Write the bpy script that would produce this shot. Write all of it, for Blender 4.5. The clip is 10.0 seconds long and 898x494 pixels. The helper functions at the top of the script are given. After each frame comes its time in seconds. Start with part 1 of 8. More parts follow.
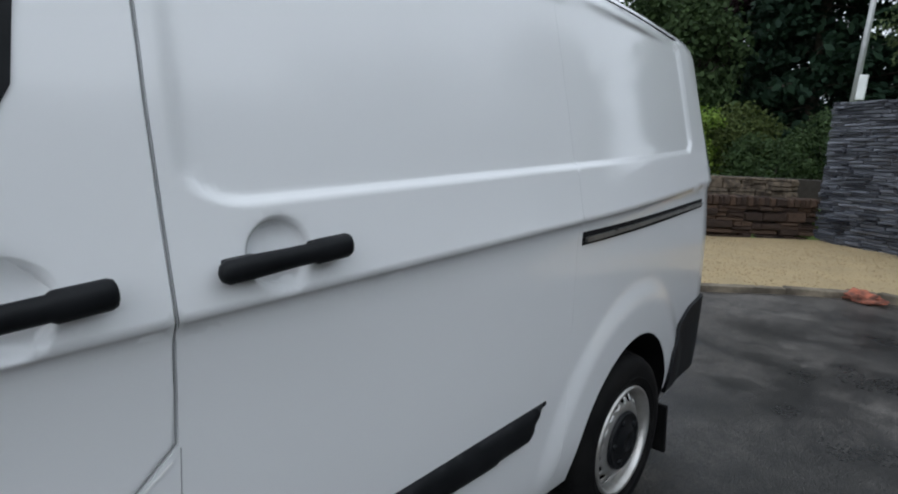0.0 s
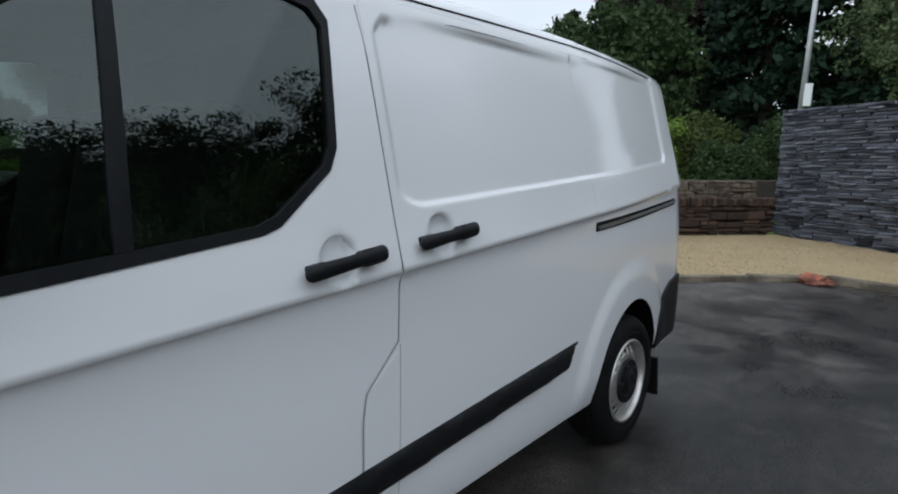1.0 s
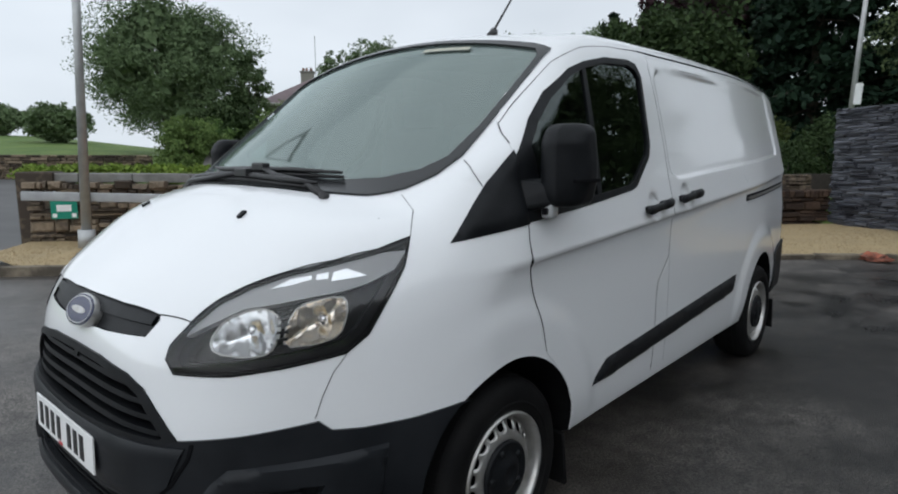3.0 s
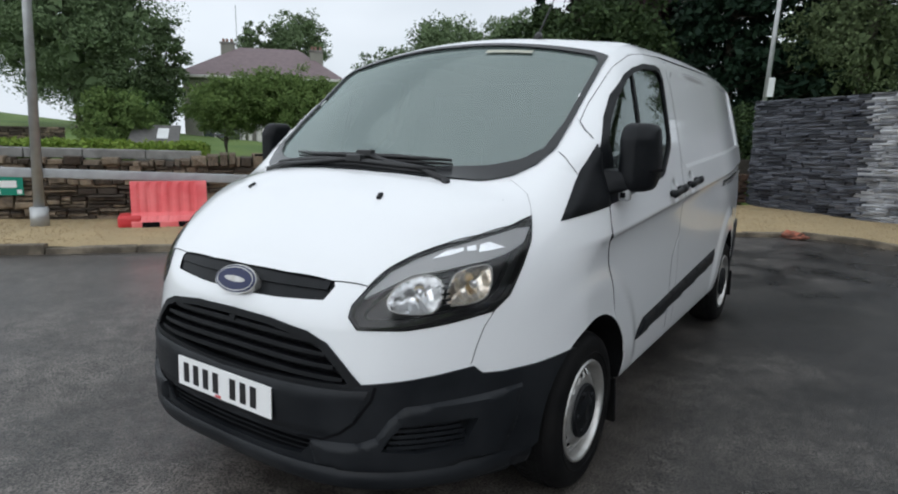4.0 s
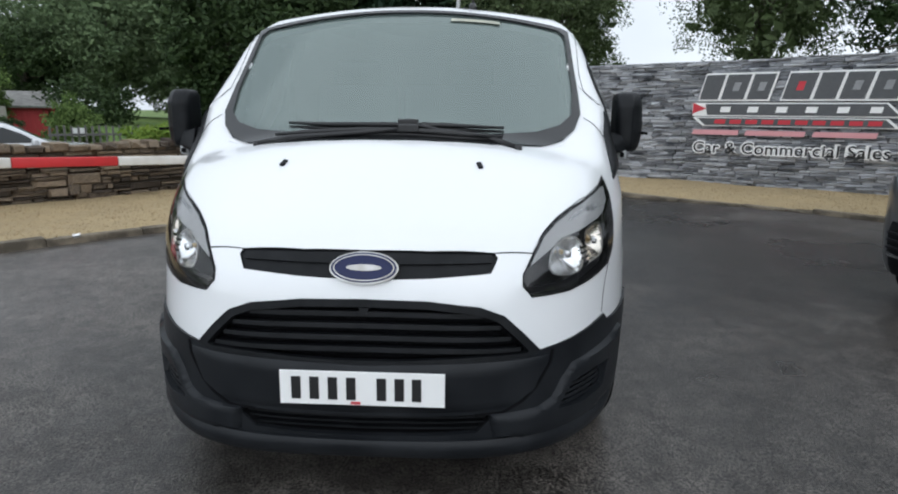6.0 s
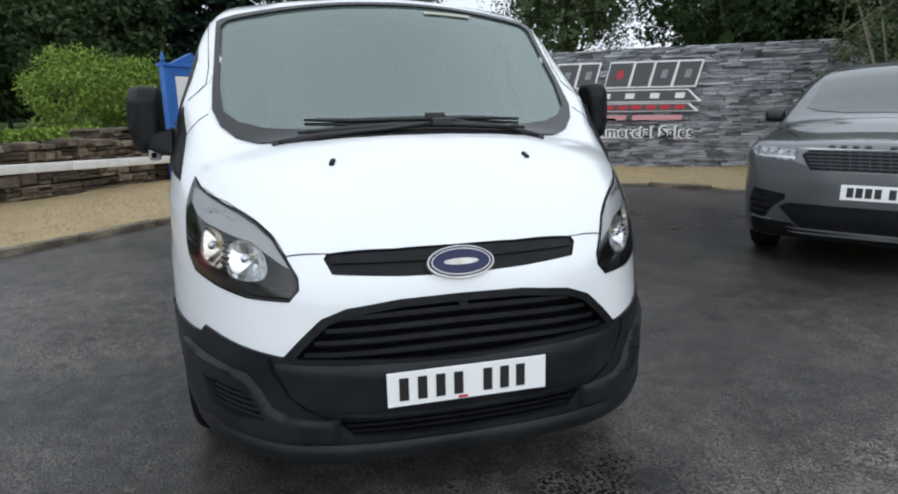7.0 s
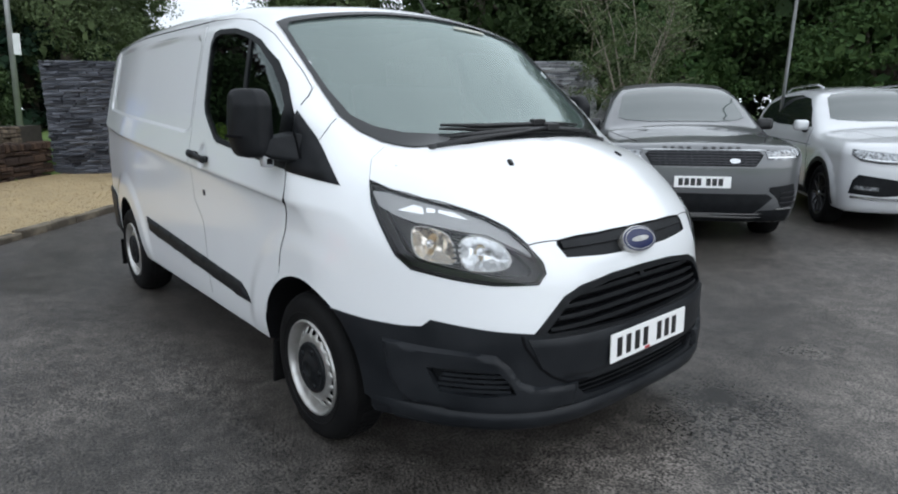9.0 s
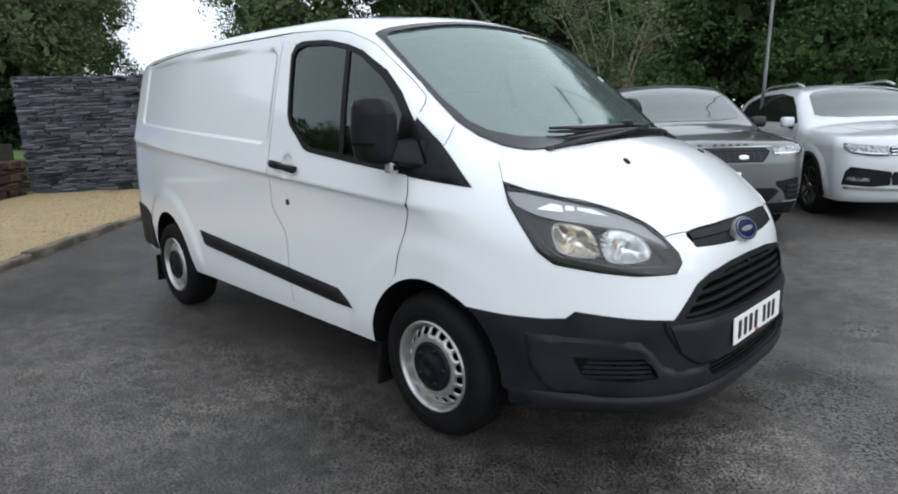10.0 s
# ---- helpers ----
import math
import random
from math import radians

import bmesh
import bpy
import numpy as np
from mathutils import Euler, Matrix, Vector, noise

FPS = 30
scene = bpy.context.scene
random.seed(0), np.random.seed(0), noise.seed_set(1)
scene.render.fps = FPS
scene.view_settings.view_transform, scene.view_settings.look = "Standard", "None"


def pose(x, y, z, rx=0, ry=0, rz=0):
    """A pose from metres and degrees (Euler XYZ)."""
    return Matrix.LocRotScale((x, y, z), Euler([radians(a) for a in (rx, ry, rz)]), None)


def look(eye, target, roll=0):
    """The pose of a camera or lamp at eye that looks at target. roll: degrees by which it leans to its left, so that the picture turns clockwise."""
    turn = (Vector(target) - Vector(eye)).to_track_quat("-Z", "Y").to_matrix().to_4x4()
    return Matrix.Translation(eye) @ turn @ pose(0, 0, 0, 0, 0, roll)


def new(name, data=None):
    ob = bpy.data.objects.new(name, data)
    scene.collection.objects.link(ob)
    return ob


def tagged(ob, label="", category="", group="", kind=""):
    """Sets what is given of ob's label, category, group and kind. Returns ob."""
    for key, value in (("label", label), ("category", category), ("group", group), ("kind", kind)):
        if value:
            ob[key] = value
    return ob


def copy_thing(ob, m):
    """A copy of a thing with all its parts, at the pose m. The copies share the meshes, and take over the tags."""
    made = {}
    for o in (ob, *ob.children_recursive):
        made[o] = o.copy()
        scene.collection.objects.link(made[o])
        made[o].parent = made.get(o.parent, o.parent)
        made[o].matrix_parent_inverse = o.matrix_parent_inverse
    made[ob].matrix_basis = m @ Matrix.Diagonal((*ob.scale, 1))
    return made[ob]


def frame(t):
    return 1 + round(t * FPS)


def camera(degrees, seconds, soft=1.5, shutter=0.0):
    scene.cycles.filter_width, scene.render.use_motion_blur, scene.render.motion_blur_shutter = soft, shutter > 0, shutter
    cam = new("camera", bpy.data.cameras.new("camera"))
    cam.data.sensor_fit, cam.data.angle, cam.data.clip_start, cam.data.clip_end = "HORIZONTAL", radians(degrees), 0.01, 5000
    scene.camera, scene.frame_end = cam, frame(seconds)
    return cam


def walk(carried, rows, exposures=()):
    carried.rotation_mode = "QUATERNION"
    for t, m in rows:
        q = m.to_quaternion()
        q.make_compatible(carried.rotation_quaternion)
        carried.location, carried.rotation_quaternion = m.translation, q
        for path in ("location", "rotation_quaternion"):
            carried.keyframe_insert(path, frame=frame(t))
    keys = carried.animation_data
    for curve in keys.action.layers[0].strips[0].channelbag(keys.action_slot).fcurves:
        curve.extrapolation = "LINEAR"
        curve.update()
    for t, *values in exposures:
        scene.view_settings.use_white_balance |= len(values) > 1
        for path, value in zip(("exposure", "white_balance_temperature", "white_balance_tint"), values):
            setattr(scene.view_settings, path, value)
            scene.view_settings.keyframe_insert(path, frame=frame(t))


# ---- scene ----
cam = camera(73.2, 10.0, 2.0)
PATH = [
    (0, (-0.896, 1.834, 1.388), (-2.373, 0.529, 1.048), 2.9),
    (0.5, (-0.532, 1.995, 1.408), (-2.04, 0.718, 1.098), 1.5),
    (1, (-0.126, 2.072, 1.407), (-1.664, 0.826, 1.119), 0.6),
    (1.5, (0.279, 2.14, 1.392), (-1.236, 0.864, 1.116), 0.6),
    (2, (0.679, 2.148, 1.391), (-0.806, 0.835, 1.124), 0.4),
    (2.5, (1.116, 2.115, 1.394), (-0.358, 0.791, 1.12), 0.2),
    (3, (1.541, 2.079, 1.366), (0.062, 0.763, 1.083), -0.2),
    (4.5, (2.456, 1.495, 1.421), (0.699, 0.616, 1.046), 1.3),
    (5, (2.605, 1.13, 1.404), (0.742, 0.517, 1.012), 0.6),
    (5.5, (2.744, 0.752, 1.386), (0.823, 0.382, 0.968), 1.0),
    (7, (2.7, -0.495, 1.394), (0.816, -0.008, 0.932), -0.9),
    (7.5, (2.581, -0.927, 1.395), (0.777, -0.2, 0.932), 0.0),
    (8, (2.501, -1.335, 1.389), (0.79, -0.406, 0.931), 0.6),
    (8.5, (2.375, -1.691, 1.406), (0.794, -0.554, 0.95), 1.2),
    (9, (2.213, -2.061, 1.407), (0.726, -0.8, 0.96), -0.0),
    (9.5, (2.067, -2.413, 1.405), (0.656, -1.065, 0.968), -1.7),
    (10, (1.842, -2.628, 1.406), (0.443, -1.264, 0.98), -1.5),
]
walk(cam, [(t, look(eye, target, roll)) for t, eye, target, roll in PATH],
     [(0, 0.38, 5900, 9), (1, 0.38, 5850, 9), (2.5, 0.16, 6000, 9), (3.2, 0.16, 6050, 9), (4.5, 0.34, 6050, 9), (7, 0.43, 5950, 9), (9, 0.56, 5950, 9), (10, 0.60, 5950, 9)])

# ---- world and light ----
world = bpy.data.worlds.new("overcast_sky")
scene.world = world
world.use_nodes = True
wn, wl = world.node_tree.nodes, world.node_tree.links
wn.clear()
w_out = wn.new("ShaderNodeOutputWorld")
w_bg = wn.new("ShaderNodeBackground")
w_sky = wn.new("ShaderNodeTexSky")
w_sky.sky_type, w_sky.sun_disc = "NISHITA", False
w_sky.sun_elevation, w_sky.sun_rotation = radians(35), radians(72)
w_sky.dust_density = 4.0
w_mix = wn.new("ShaderNodeMix")
w_mix.data_type = "RGBA"
w_mix.inputs[0].default_value = 0.93
w_noise = wn.new("ShaderNodeTexNoise")
w_noise.inputs["Scale"].default_value = 1.6
w_noise.inputs["Detail"].default_value = 4.0
w_map = wn.new("ShaderNodeMapping")
w_map.inputs["Scale"].default_value = (1, 1, 2.6)
w_co = wn.new("ShaderNodeTexCoord")
w_ramp = wn.new("ShaderNodeValToRGB")
w_ramp.color_ramp.elements[0].position, w_ramp.color_ramp.elements[0].color = 0.3, (7.2, 7.5, 7.7, 1)
w_ramp.color_ramp.elements[1].position, w_ramp.color_ramp.elements[1].color = 0.7, (9.4, 9.6, 9.7, 1)
wl.new(w_co.outputs["Generated"], w_map.inputs["Vector"])
wl.new(w_map.outputs["Vector"], w_noise.inputs["Vector"])
wl.new(w_noise.outputs["Fac"], w_ramp.inputs["Fac"])
wl.new(w_sky.outputs["Color"], w_mix.inputs[6])
wl.new(w_ramp.outputs["Color"], w_mix.inputs[7])
w_sep = wn.new("ShaderNodeSeparateXYZ")
wl.new(w_co.outputs["Generated"], w_sep.inputs[0])
w_grad = wn.new("ShaderNodeMapRange")
w_grad.inputs[1].default_value, w_grad.inputs[2].default_value = 0.0, 1.0
w_grad.inputs[3].default_value, w_grad.inputs[4].default_value = 0.98, 0.68
wl.new(w_sep.outputs["Z"], w_grad.inputs[0])
w_mul = wn.new("ShaderNodeVectorMath")
w_mul.operation = "SCALE"
wl.new(w_mix.outputs[2], w_mul.inputs[0])
# the overcast is lighter towards the hidden sun
w_dot = wn.new("ShaderNodeVectorMath")
w_dot.operation = "DOT_PRODUCT"
w_dot.inputs[1].default_value = (0.77, 0.26, 0.58)
wl.new(w_co.outputs["Generated"], w_dot.inputs[0])
w_side = wn.new("ShaderNodeMapRange")
w_side.inputs[1].default_value, w_side.inputs[2].default_value = -1.0, 1.0
w_side.inputs[3].default_value, w_side.inputs[4].default_value = 0.78, 1.56
wl.new(w_dot.outputs["Value"], w_side.inputs[0])
w_both = wn.new("ShaderNodeMath")
w_both.operation = "MULTIPLY"
wl.new(w_grad.outputs[0], w_both.inputs[0])
wl.new(w_side.outputs[0], w_both.inputs[1])
wl.new(w_both.outputs[0], w_mul.inputs["Scale"])
wl.new(w_mul.outputs["Vector"], w_bg.inputs["Color"])
w_bg.inputs["Strength"].default_value = 0.1
wl.new(w_bg.outputs["Background"], w_out.inputs["Surface"])
sun = new("sun", bpy.data.lights.new("sun", "SUN"))
sun.data.energy, sun.data.angle, sun.data.color = 0.5, radians(175), (1.0, 0.98, 0.95)
sun.matrix_world = look((12, 4, 9), (0, 0, 0))


# ---- materials ----
def material(name, colour, rough=0.5, metal=0.0, spec=0.5, vary=0.0, scale=8.0, colour2=None, bump=0.0, bump_scale=60.0,
             coat=0.0, coat_rough=0.03, detail=5.0, island=0.0, rand=0.0, rough_vary=0.0, stretch=(1, 1, 1), bump_dist=0.01, trans=0.0, sss=0.0):
    """A principled material; colour wanders to colour2 in patches, with fine relief."""
    m = bpy.data.materials.new(name)
    m.use_nodes = True
    nt = m.node_tree
    b = nt.nodes["Principled BSDF"]
    b.inputs["Base Color"].default_value = (*colour, 1)
    b.inputs["Roughness"].default_value = rough
    b.inputs["Metallic"].default_value = metal
    b.inputs["Specular IOR Level"].default_value = spec
    b.inputs["Coat Weight"].default_value = coat
    b.inputs["Coat Roughness"].default_value = coat_rough
    b.inputs["Transmission Weight"].default_value = trans
    co = nt.nodes.new("ShaderNodeTexCoord")
    mp = nt.nodes.new("ShaderNodeMapping")
    mp.inputs["Scale"].default_value = stretch
    nt.links.new(co.outputs["Object"], mp.inputs["Vector"])
    c2 = colour2 or tuple(c * 0.6 for c in colour)
    if vary > 0 or island > 0 or rand > 0:
        mix = nt.nodes.new("ShaderNodeMix")
        mix.data_type = "RGBA"
        mix.inputs[6].default_value, mix.inputs[7].default_value = (*colour, 1), (*c2, 1)
        nt.links.new(mix.outputs[2], b.inputs["Base Color"])
        n1 = nt.nodes.new("ShaderNodeTexNoise")
        n1.inputs["Scale"].default_value, n1.inputs["Detail"].default_value = scale, detail
        nt.links.new(mp.outputs["Vector"], n1.inputs["Vector"])
        rmp = nt.nodes.new("ShaderNodeMapRange")
        rmp.inputs[1].default_value, rmp.inputs[2].default_value = 0.35, 0.65
        rmp.inputs[3].default_value, rmp.inputs[4].default_value = 0.0, max(vary, 0.001)
        nt.links.new(n1.outputs["Fac"], rmp.inputs[0])
        last = rmp.outputs[0]
        for amount, kind in ((island, "island"), (rand, "rand")):
            if amount > 0:
                if kind == "island":
                    src = nt.nodes.new("ShaderNodeNewGeometry").outputs["Random Per Island"]
                else:
                    src = nt.nodes.new("ShaderNodeObjectInfo").outputs["Random"]
                ml = nt.nodes.new("ShaderNodeMath")
                ml.operation = "MULTIPLY_ADD"
                ml.inputs[1].default_value = amount
                nt.links.new(src, ml.inputs[0])
                nt.links.new(last, ml.inputs[2])
                last = ml.outputs[0]
        nt.links.new(last, mix.inputs[0])
        if rough_vary > 0:
            rr = nt.nodes.new("ShaderNodeMapRange")
            rr.inputs[1].default_value, rr.inputs[2].default_value = 0.3, 0.7
            rr.inputs[3].default_value, rr.inputs[4].default_value = max(rough - rough_vary, 0.02), min(rough + rough_vary, 1)
            nt.links.new(n1.outputs["Fac"], rr.inputs[0])
            nt.links.new(rr.outputs[0], b.inputs["Roughness"])
    if bump > 0:
        n2 = nt.nodes.new("ShaderNodeTexNoise")
        n2.inputs["Scale"].default_value, n2.inputs["Detail"].default_value = bump_scale, 6.0
        nt.links.new(mp.outputs["Vector"], n2.inputs["Vector"])
        bp = nt.nodes.new("ShaderNodeBump")
        bp.inputs["Strength"].default_value, bp.inputs["Distance"].default_value = bump, bump_dist
        nt.links.new(n2.outputs["Fac"], bp.inputs["Height"])
        nt.links.new(bp.outputs["Normal"], b.inputs["Normal"])
    return m


M_WHITE = material("van_white_paint", (0.775, 0.785, 0.795), 0.34, spec=0.4, vary=0.25, scale=2.2, colour2=(0.735, 0.745, 0.755), coat=1.0, coat_rough=0.05)
M_BLACKP = material("black_grained_plastic", (0.005, 0.0058, 0.007), 0.46, spec=0.18, vary=0.6, scale=14, colour2=(0.013, 0.014, 0.016), bump=0.15, bump_scale=420, bump_dist=0.002)
M_BUMPER = material("dark_grey_bumper_plastic", (0.0065, 0.0078, 0.0100), 0.40, spec=0.22, vary=0.7, scale=5, colour2=(0.019, 0.021, 0.024), bump=0.12, bump_scale=500, bump_dist=0.002, rough_vary=0.06)
M_DARK = material("dark_void", (0.004, 0.004, 0.005), 0.85, spec=0.1)
M_LINER = material("wheel_arch_liner", (0.006, 0.006, 0.007), 0.8, spec=0.1, vary=0.5, scale=12)
M_GAP = material("panel_gap_rubber", (0.008, 0.008, 0.009), 0.7, spec=0.15)
M_RUBBER = material("tyre_rubber", (0.006, 0.006, 0.0065), 0.66, spec=0.09, vary=0.6, scale=10, colour2=(0.014, 0.0135, 0.013), bump=0.2, bump_scale=90, bump_dist=0.004)
M_STEEL = material("silver_painted_steel", (0.52, 0.52, 0.51), 0.33, metal=0.75, vary=0.8, scale=16, colour2=(0.36, 0.34, 0.31))
M_CHROME = material("chrome", (0.82, 0.83, 0.84), 0.07, metal=1.0)
M_REFLECTOR = material("lamp_reflector", (0.93, 0.94, 0.95), 0.24, metal=1.0)
# warm tint puts the amber bulb's reflection into the reflector's colour
M_WARMREF = material("bulb_tinted_reflector", (0.97, 0.90, 0.80), 0.24, metal=1.0)
M_BEZEL = material("lamp_bezel_grey", (0.46, 0.465, 0.47), 0.28, spec=0.5)
M_LENSBODY = material("clear_lamp_plastic", (0.34, 0.35, 0.36), 0.10, spec=0.6, coat=0.8)
M_FRIT = material("black_glass_band", (0.010, 0.011, 0.012), 0.22, spec=0.45, coat=0.15, coat_rough=0.15)
M_SEAM = material("shut_line_grey", (0.27, 0.275, 0.28), 0.7, spec=0.2)
M_BEZEL_D = material("lamp_housing_dark", (0.010, 0.0105, 0.012), 0.32, spec=0.4)
M_AMBER = material("amber_bulb_cover", (0.70, 0.55, 0.32), 0.2, spec=0.6)
M_PLATE = material("plate_white", (0.86, 0.86, 0.85), 0.3, vary=0.3, scale=6, colour2=(0.78, 0.78, 0.77))
M_LABEL = material("pale_sticker", (0.42, 0.42, 0.34), 0.5, vary=0.5, scale=30, colour2=(0.30, 0.30, 0.26))
M_INK = material("plate_black", (0.012, 0.012, 0.013), 0.4)
M_BLUE_OVAL = material("badge_blue", (0.010, 0.015, 0.062), 0.25, spec=0.3)
M_SEAT = material("seat_fabric_dark", (0.030, 0.031, 0.034), 0.9, vary=0.6, scale=30)
M_CABIN = material("cabin_plastic", (0.045, 0.047, 0.050), 0.7, vary=0.4, scale=9)
M_RAIL = material("slide_rail_metal", (0.32, 0.32, 0.31), 0.4, metal=0.8, vary=0.7, scale=20)


def glass_material(name, tint, rough=0.0, film=0.0, ior=1.75, film_tint=(0.42, 0.56, 0.52), shine=(0.88, 0.98, 0.95)):
    """Clear glass whose gloss follows Fresnel, with a misty film that also paints in sky reflection."""
    m = bpy.data.materials.new(name)
    m.use_nodes = True
    nt = m.node_tree
    nt.nodes.clear()
    out = nt.nodes.new("ShaderNodeOutputMaterial")
    tr = nt.nodes.new("ShaderNodeBsdfTransparent")
    tr.inputs["Color"].default_value = (*tint, 1)
    gl = nt.nodes.new("ShaderNodeBsdfGlossy")
    gl.inputs["Roughness"].default_value = rough
    gl.inputs["Color"].default_value = (*shine, 1)
    fr = nt.nodes.new("ShaderNodeFresnel")
    fr.inputs["IOR"].default_value = ior
    mx = nt.nodes.new("ShaderNodeMixShader")
    nt.links.new(fr.outputs["Fac"], mx.inputs["Fac"])
    nt.links.new(tr.outputs["BSDF"], mx.inputs[1])
    nt.links.new(gl.outputs["BSDF"], mx.inputs[2])
    last = mx.outputs[0]
    if film > 0:
        # uneven diffuse film: soft sky reflection put into the glass as colour
        df = nt.nodes.new("ShaderNodeBsdfDiffuse")
        df.inputs["Color"].default_value = (*film_tint, 1)
        nz = nt.nodes.new("ShaderNodeTexNoise")
        nz.inputs["Scale"].default_value, nz.inputs["Detail"].default_value = 0.9, 2.0
        co = nt.nodes.new("ShaderNodeTexCoord")
        nt.links.new(co.outputs["Object"], nz.inputs["Vector"])
        mr = nt.nodes.new("ShaderNodeMapRange")
        mr.inputs[3].default_value, mr.inputs[4].default_value = film * 0.62, film * 1.4
        nt.links.new(nz.outputs["Fac"], mr.inputs[0])
        m2 = nt.nodes.new("ShaderNodeMixShader")
        nt.links.new(mr.outputs[0], m2.inputs["Fac"])
        nt.links.new(last, m2.inputs[1])
        nt.links.new(df.outputs["BSDF"], m2.inputs[2])
        last = m2.outputs[0]
    nt.links.new(last, out.inputs["Surface"])
    return m


M_GLASS = glass_material("side_window_glass", (0.25, 0.30, 0.285), 0.0, 0.0, 1.75)
M_SCREEN = glass_material("windscreen_glass", (0.34, 0.42, 0.39), 0.06, 0.12, 2.45, (0.42, 0.55, 0.51))
M_LENS = glass_material("lamp_lens", (0.92, 0.92, 0.92), 0.0, 0.008, 1.48, (0.5, 0.5, 0.5), (0.97, 0.97, 0.97))


# ---- building helpers ----
def mesh_from(name, verts, faces, mats, smooth=False, normals=None, fmat=None):
    me = bpy.data.meshes.new(name)
    me.from_pydata([tuple(v) for v in verts], [], [tuple(int(i) for i in f) for f in faces])
    for m in (mats if isinstance(mats, (list, tuple)) else [mats]):
        me.materials.append(m)
    if fmat is not None:
        me.polygons.foreach_set("material_index", np.asarray(fmat, dtype=np.int32))
    if smooth or normals is not None:
        me.polygons.foreach_set("use_smooth", np.ones(len(me.polygons), dtype=bool))
    me.update()
    if normals is not None:
        me.normals_split_custom_set_from_vertices([tuple(n) for n in normals])
    return me


def big_mesh(name, verts, quads, mats, fmat=None):
    """Fast mesh from arrays; quads: n x k indices."""
    me = bpy.data.meshes.new(name)
    n, k = quads.shape
    me.vertices.add(len(verts))
    me.vertices.foreach_set("co", np.asarray(verts, np.float32).ravel())
    me.loops.add(n * k)
    me.loops.foreach_set("vertex_index", quads.astype(np.int32).ravel())
    me.polygons.add(n)
    me.polygons.foreach_set("loop_start", np.arange(0, n * k, k, dtype=np.int32))
    for m in (mats if isinstance(mats, (list, tuple)) else [mats]):
        me.materials.append(m)
    if fmat is not None:
        me.polygons.foreach_set("material_index", np.asarray(fmat, dtype=np.int32))
    me.update(calc_edges=True)
    me.validate()
    return me


def hang(name, me, parent=None, label="", m=None):
    """Link a mesh as one part under a thing."""
    ob = new(name, me)
    if parent is not None:
        ob.parent = parent
    if m is not None:
        ob.matrix_basis = m
    return tagged(ob, label)


def part(name, bm, mat, parent, label="", smooth=False, m=None):
    me = bpy.data.meshes.new(name)
    bm.normal_update()
    bm.to_mesh(me)
    bm.free()
    me.materials.append(mat)
    if smooth:
        me.polygons.foreach_set("use_smooth", np.ones(len(me.polygons), dtype=bool))
    return hang(name, me, parent, label, m)


def thing(name, label, category, group="", kind="", at=None):
    ob = new(name)
    ob.empty_display_size = 0.2
    if at is not None:
        ob.matrix_basis = at
    return tagged(ob, label, category, group, kind)


def box(size, at=(0, 0, 0), bevel=0.0, rot=None, seg=2, bm=None):
    own = bm or bmesh.new()
    mt = Matrix.Translation(at) @ (rot if rot is not None else Matrix()) @ Matrix.Diagonal((*size, 1))
    geo = bmesh.ops.create_cube(own, size=1.0, matrix=mt)
    if bevel > 0:
        es = list({e for v in geo["verts"] for e in v.link_edges})
        bmesh.ops.bevel(own, geom=es, offset=bevel, segments=seg, profile=0.6, affect="EDGES")
    return own


def cyl(r1, r2, p0, p1, n=16, bm=None, caps=True):
    own = bm or bmesh.new()
    p0, p1 = Vector(p0), Vector(p1)
    d = p1 - p0
    mt = Matrix.Translation((p0 + p1) / 2) @ d.to_track_quat("Z", "Y").to_matrix().to_4x4()
    bmesh.ops.create_cone(own, cap_ends=caps, segments=n, radius1=r1, radius2=r2, depth=d.length, matrix=mt)
    return own


def lathe(profile, n=48, axis="y"):
    """Turn (radius, height) pairs round an axis; returns verts and faces."""
    vs, fs, k = [], [], len(profile)
    for i in range(n):
        a = 2 * math.pi * i / n
        for r, h in profile:
            p = (r * math.cos(a), h, r * math.sin(a)) if axis == "y" else (r * math.cos(a), r * math.sin(a), h)
            vs.append(p)
    for i in range(n):
        for j in range(k - 1):
            a, b = i * k + j, ((i + 1) % n) * k + j
            fs.append((a, b, b + 1, a + 1))
    return vs, fs


def tube(points, r, n=8, ends=True):
    """A round bar along a polyline; r: radius or list of radii."""
    pts = [Vector(p) for p in points]
    rs = r if isinstance(r, (list, tuple)) else [r] * len(pts)
    vs, fs = [], []
    up = Vector((0, 0, 1))
    for i, p in enumerate(pts):
        d = (pts[min(i + 1, len(pts) - 1)] - pts[max(i - 1, 0)]).normalized()
        s = d.cross(up)
        if s.length < 0.05:
            s = d.cross(Vector((1, 0, 0)))
        s.normalize()
        u = s.cross(d)
        for j in range(n):
            a = 2 * math.pi * j / n
            vs.append(p + s * (rs[i] * math.cos(a)) + u * (rs[i] * math.sin(a)))
    for i in range(len(pts) - 1):
        for j in range(n):
            a, b = i * n + j, i * n + (j + 1) % n
            fs.append((a, b, b + n, a + n))
    if ends:
        fs.append(tuple(range(n - 1, -1, -1)))
        fs.append(tuple(range((len(pts) - 1) * n, len(pts) * n)))
    return vs, fs


def merge(groups):
    vs, fs = [], []
    for v, f in groups:
        o = len(vs)
        vs += [tuple(p) for p in v]
        fs += [tuple(i + o for i in t) for t in f]
    return vs, fs


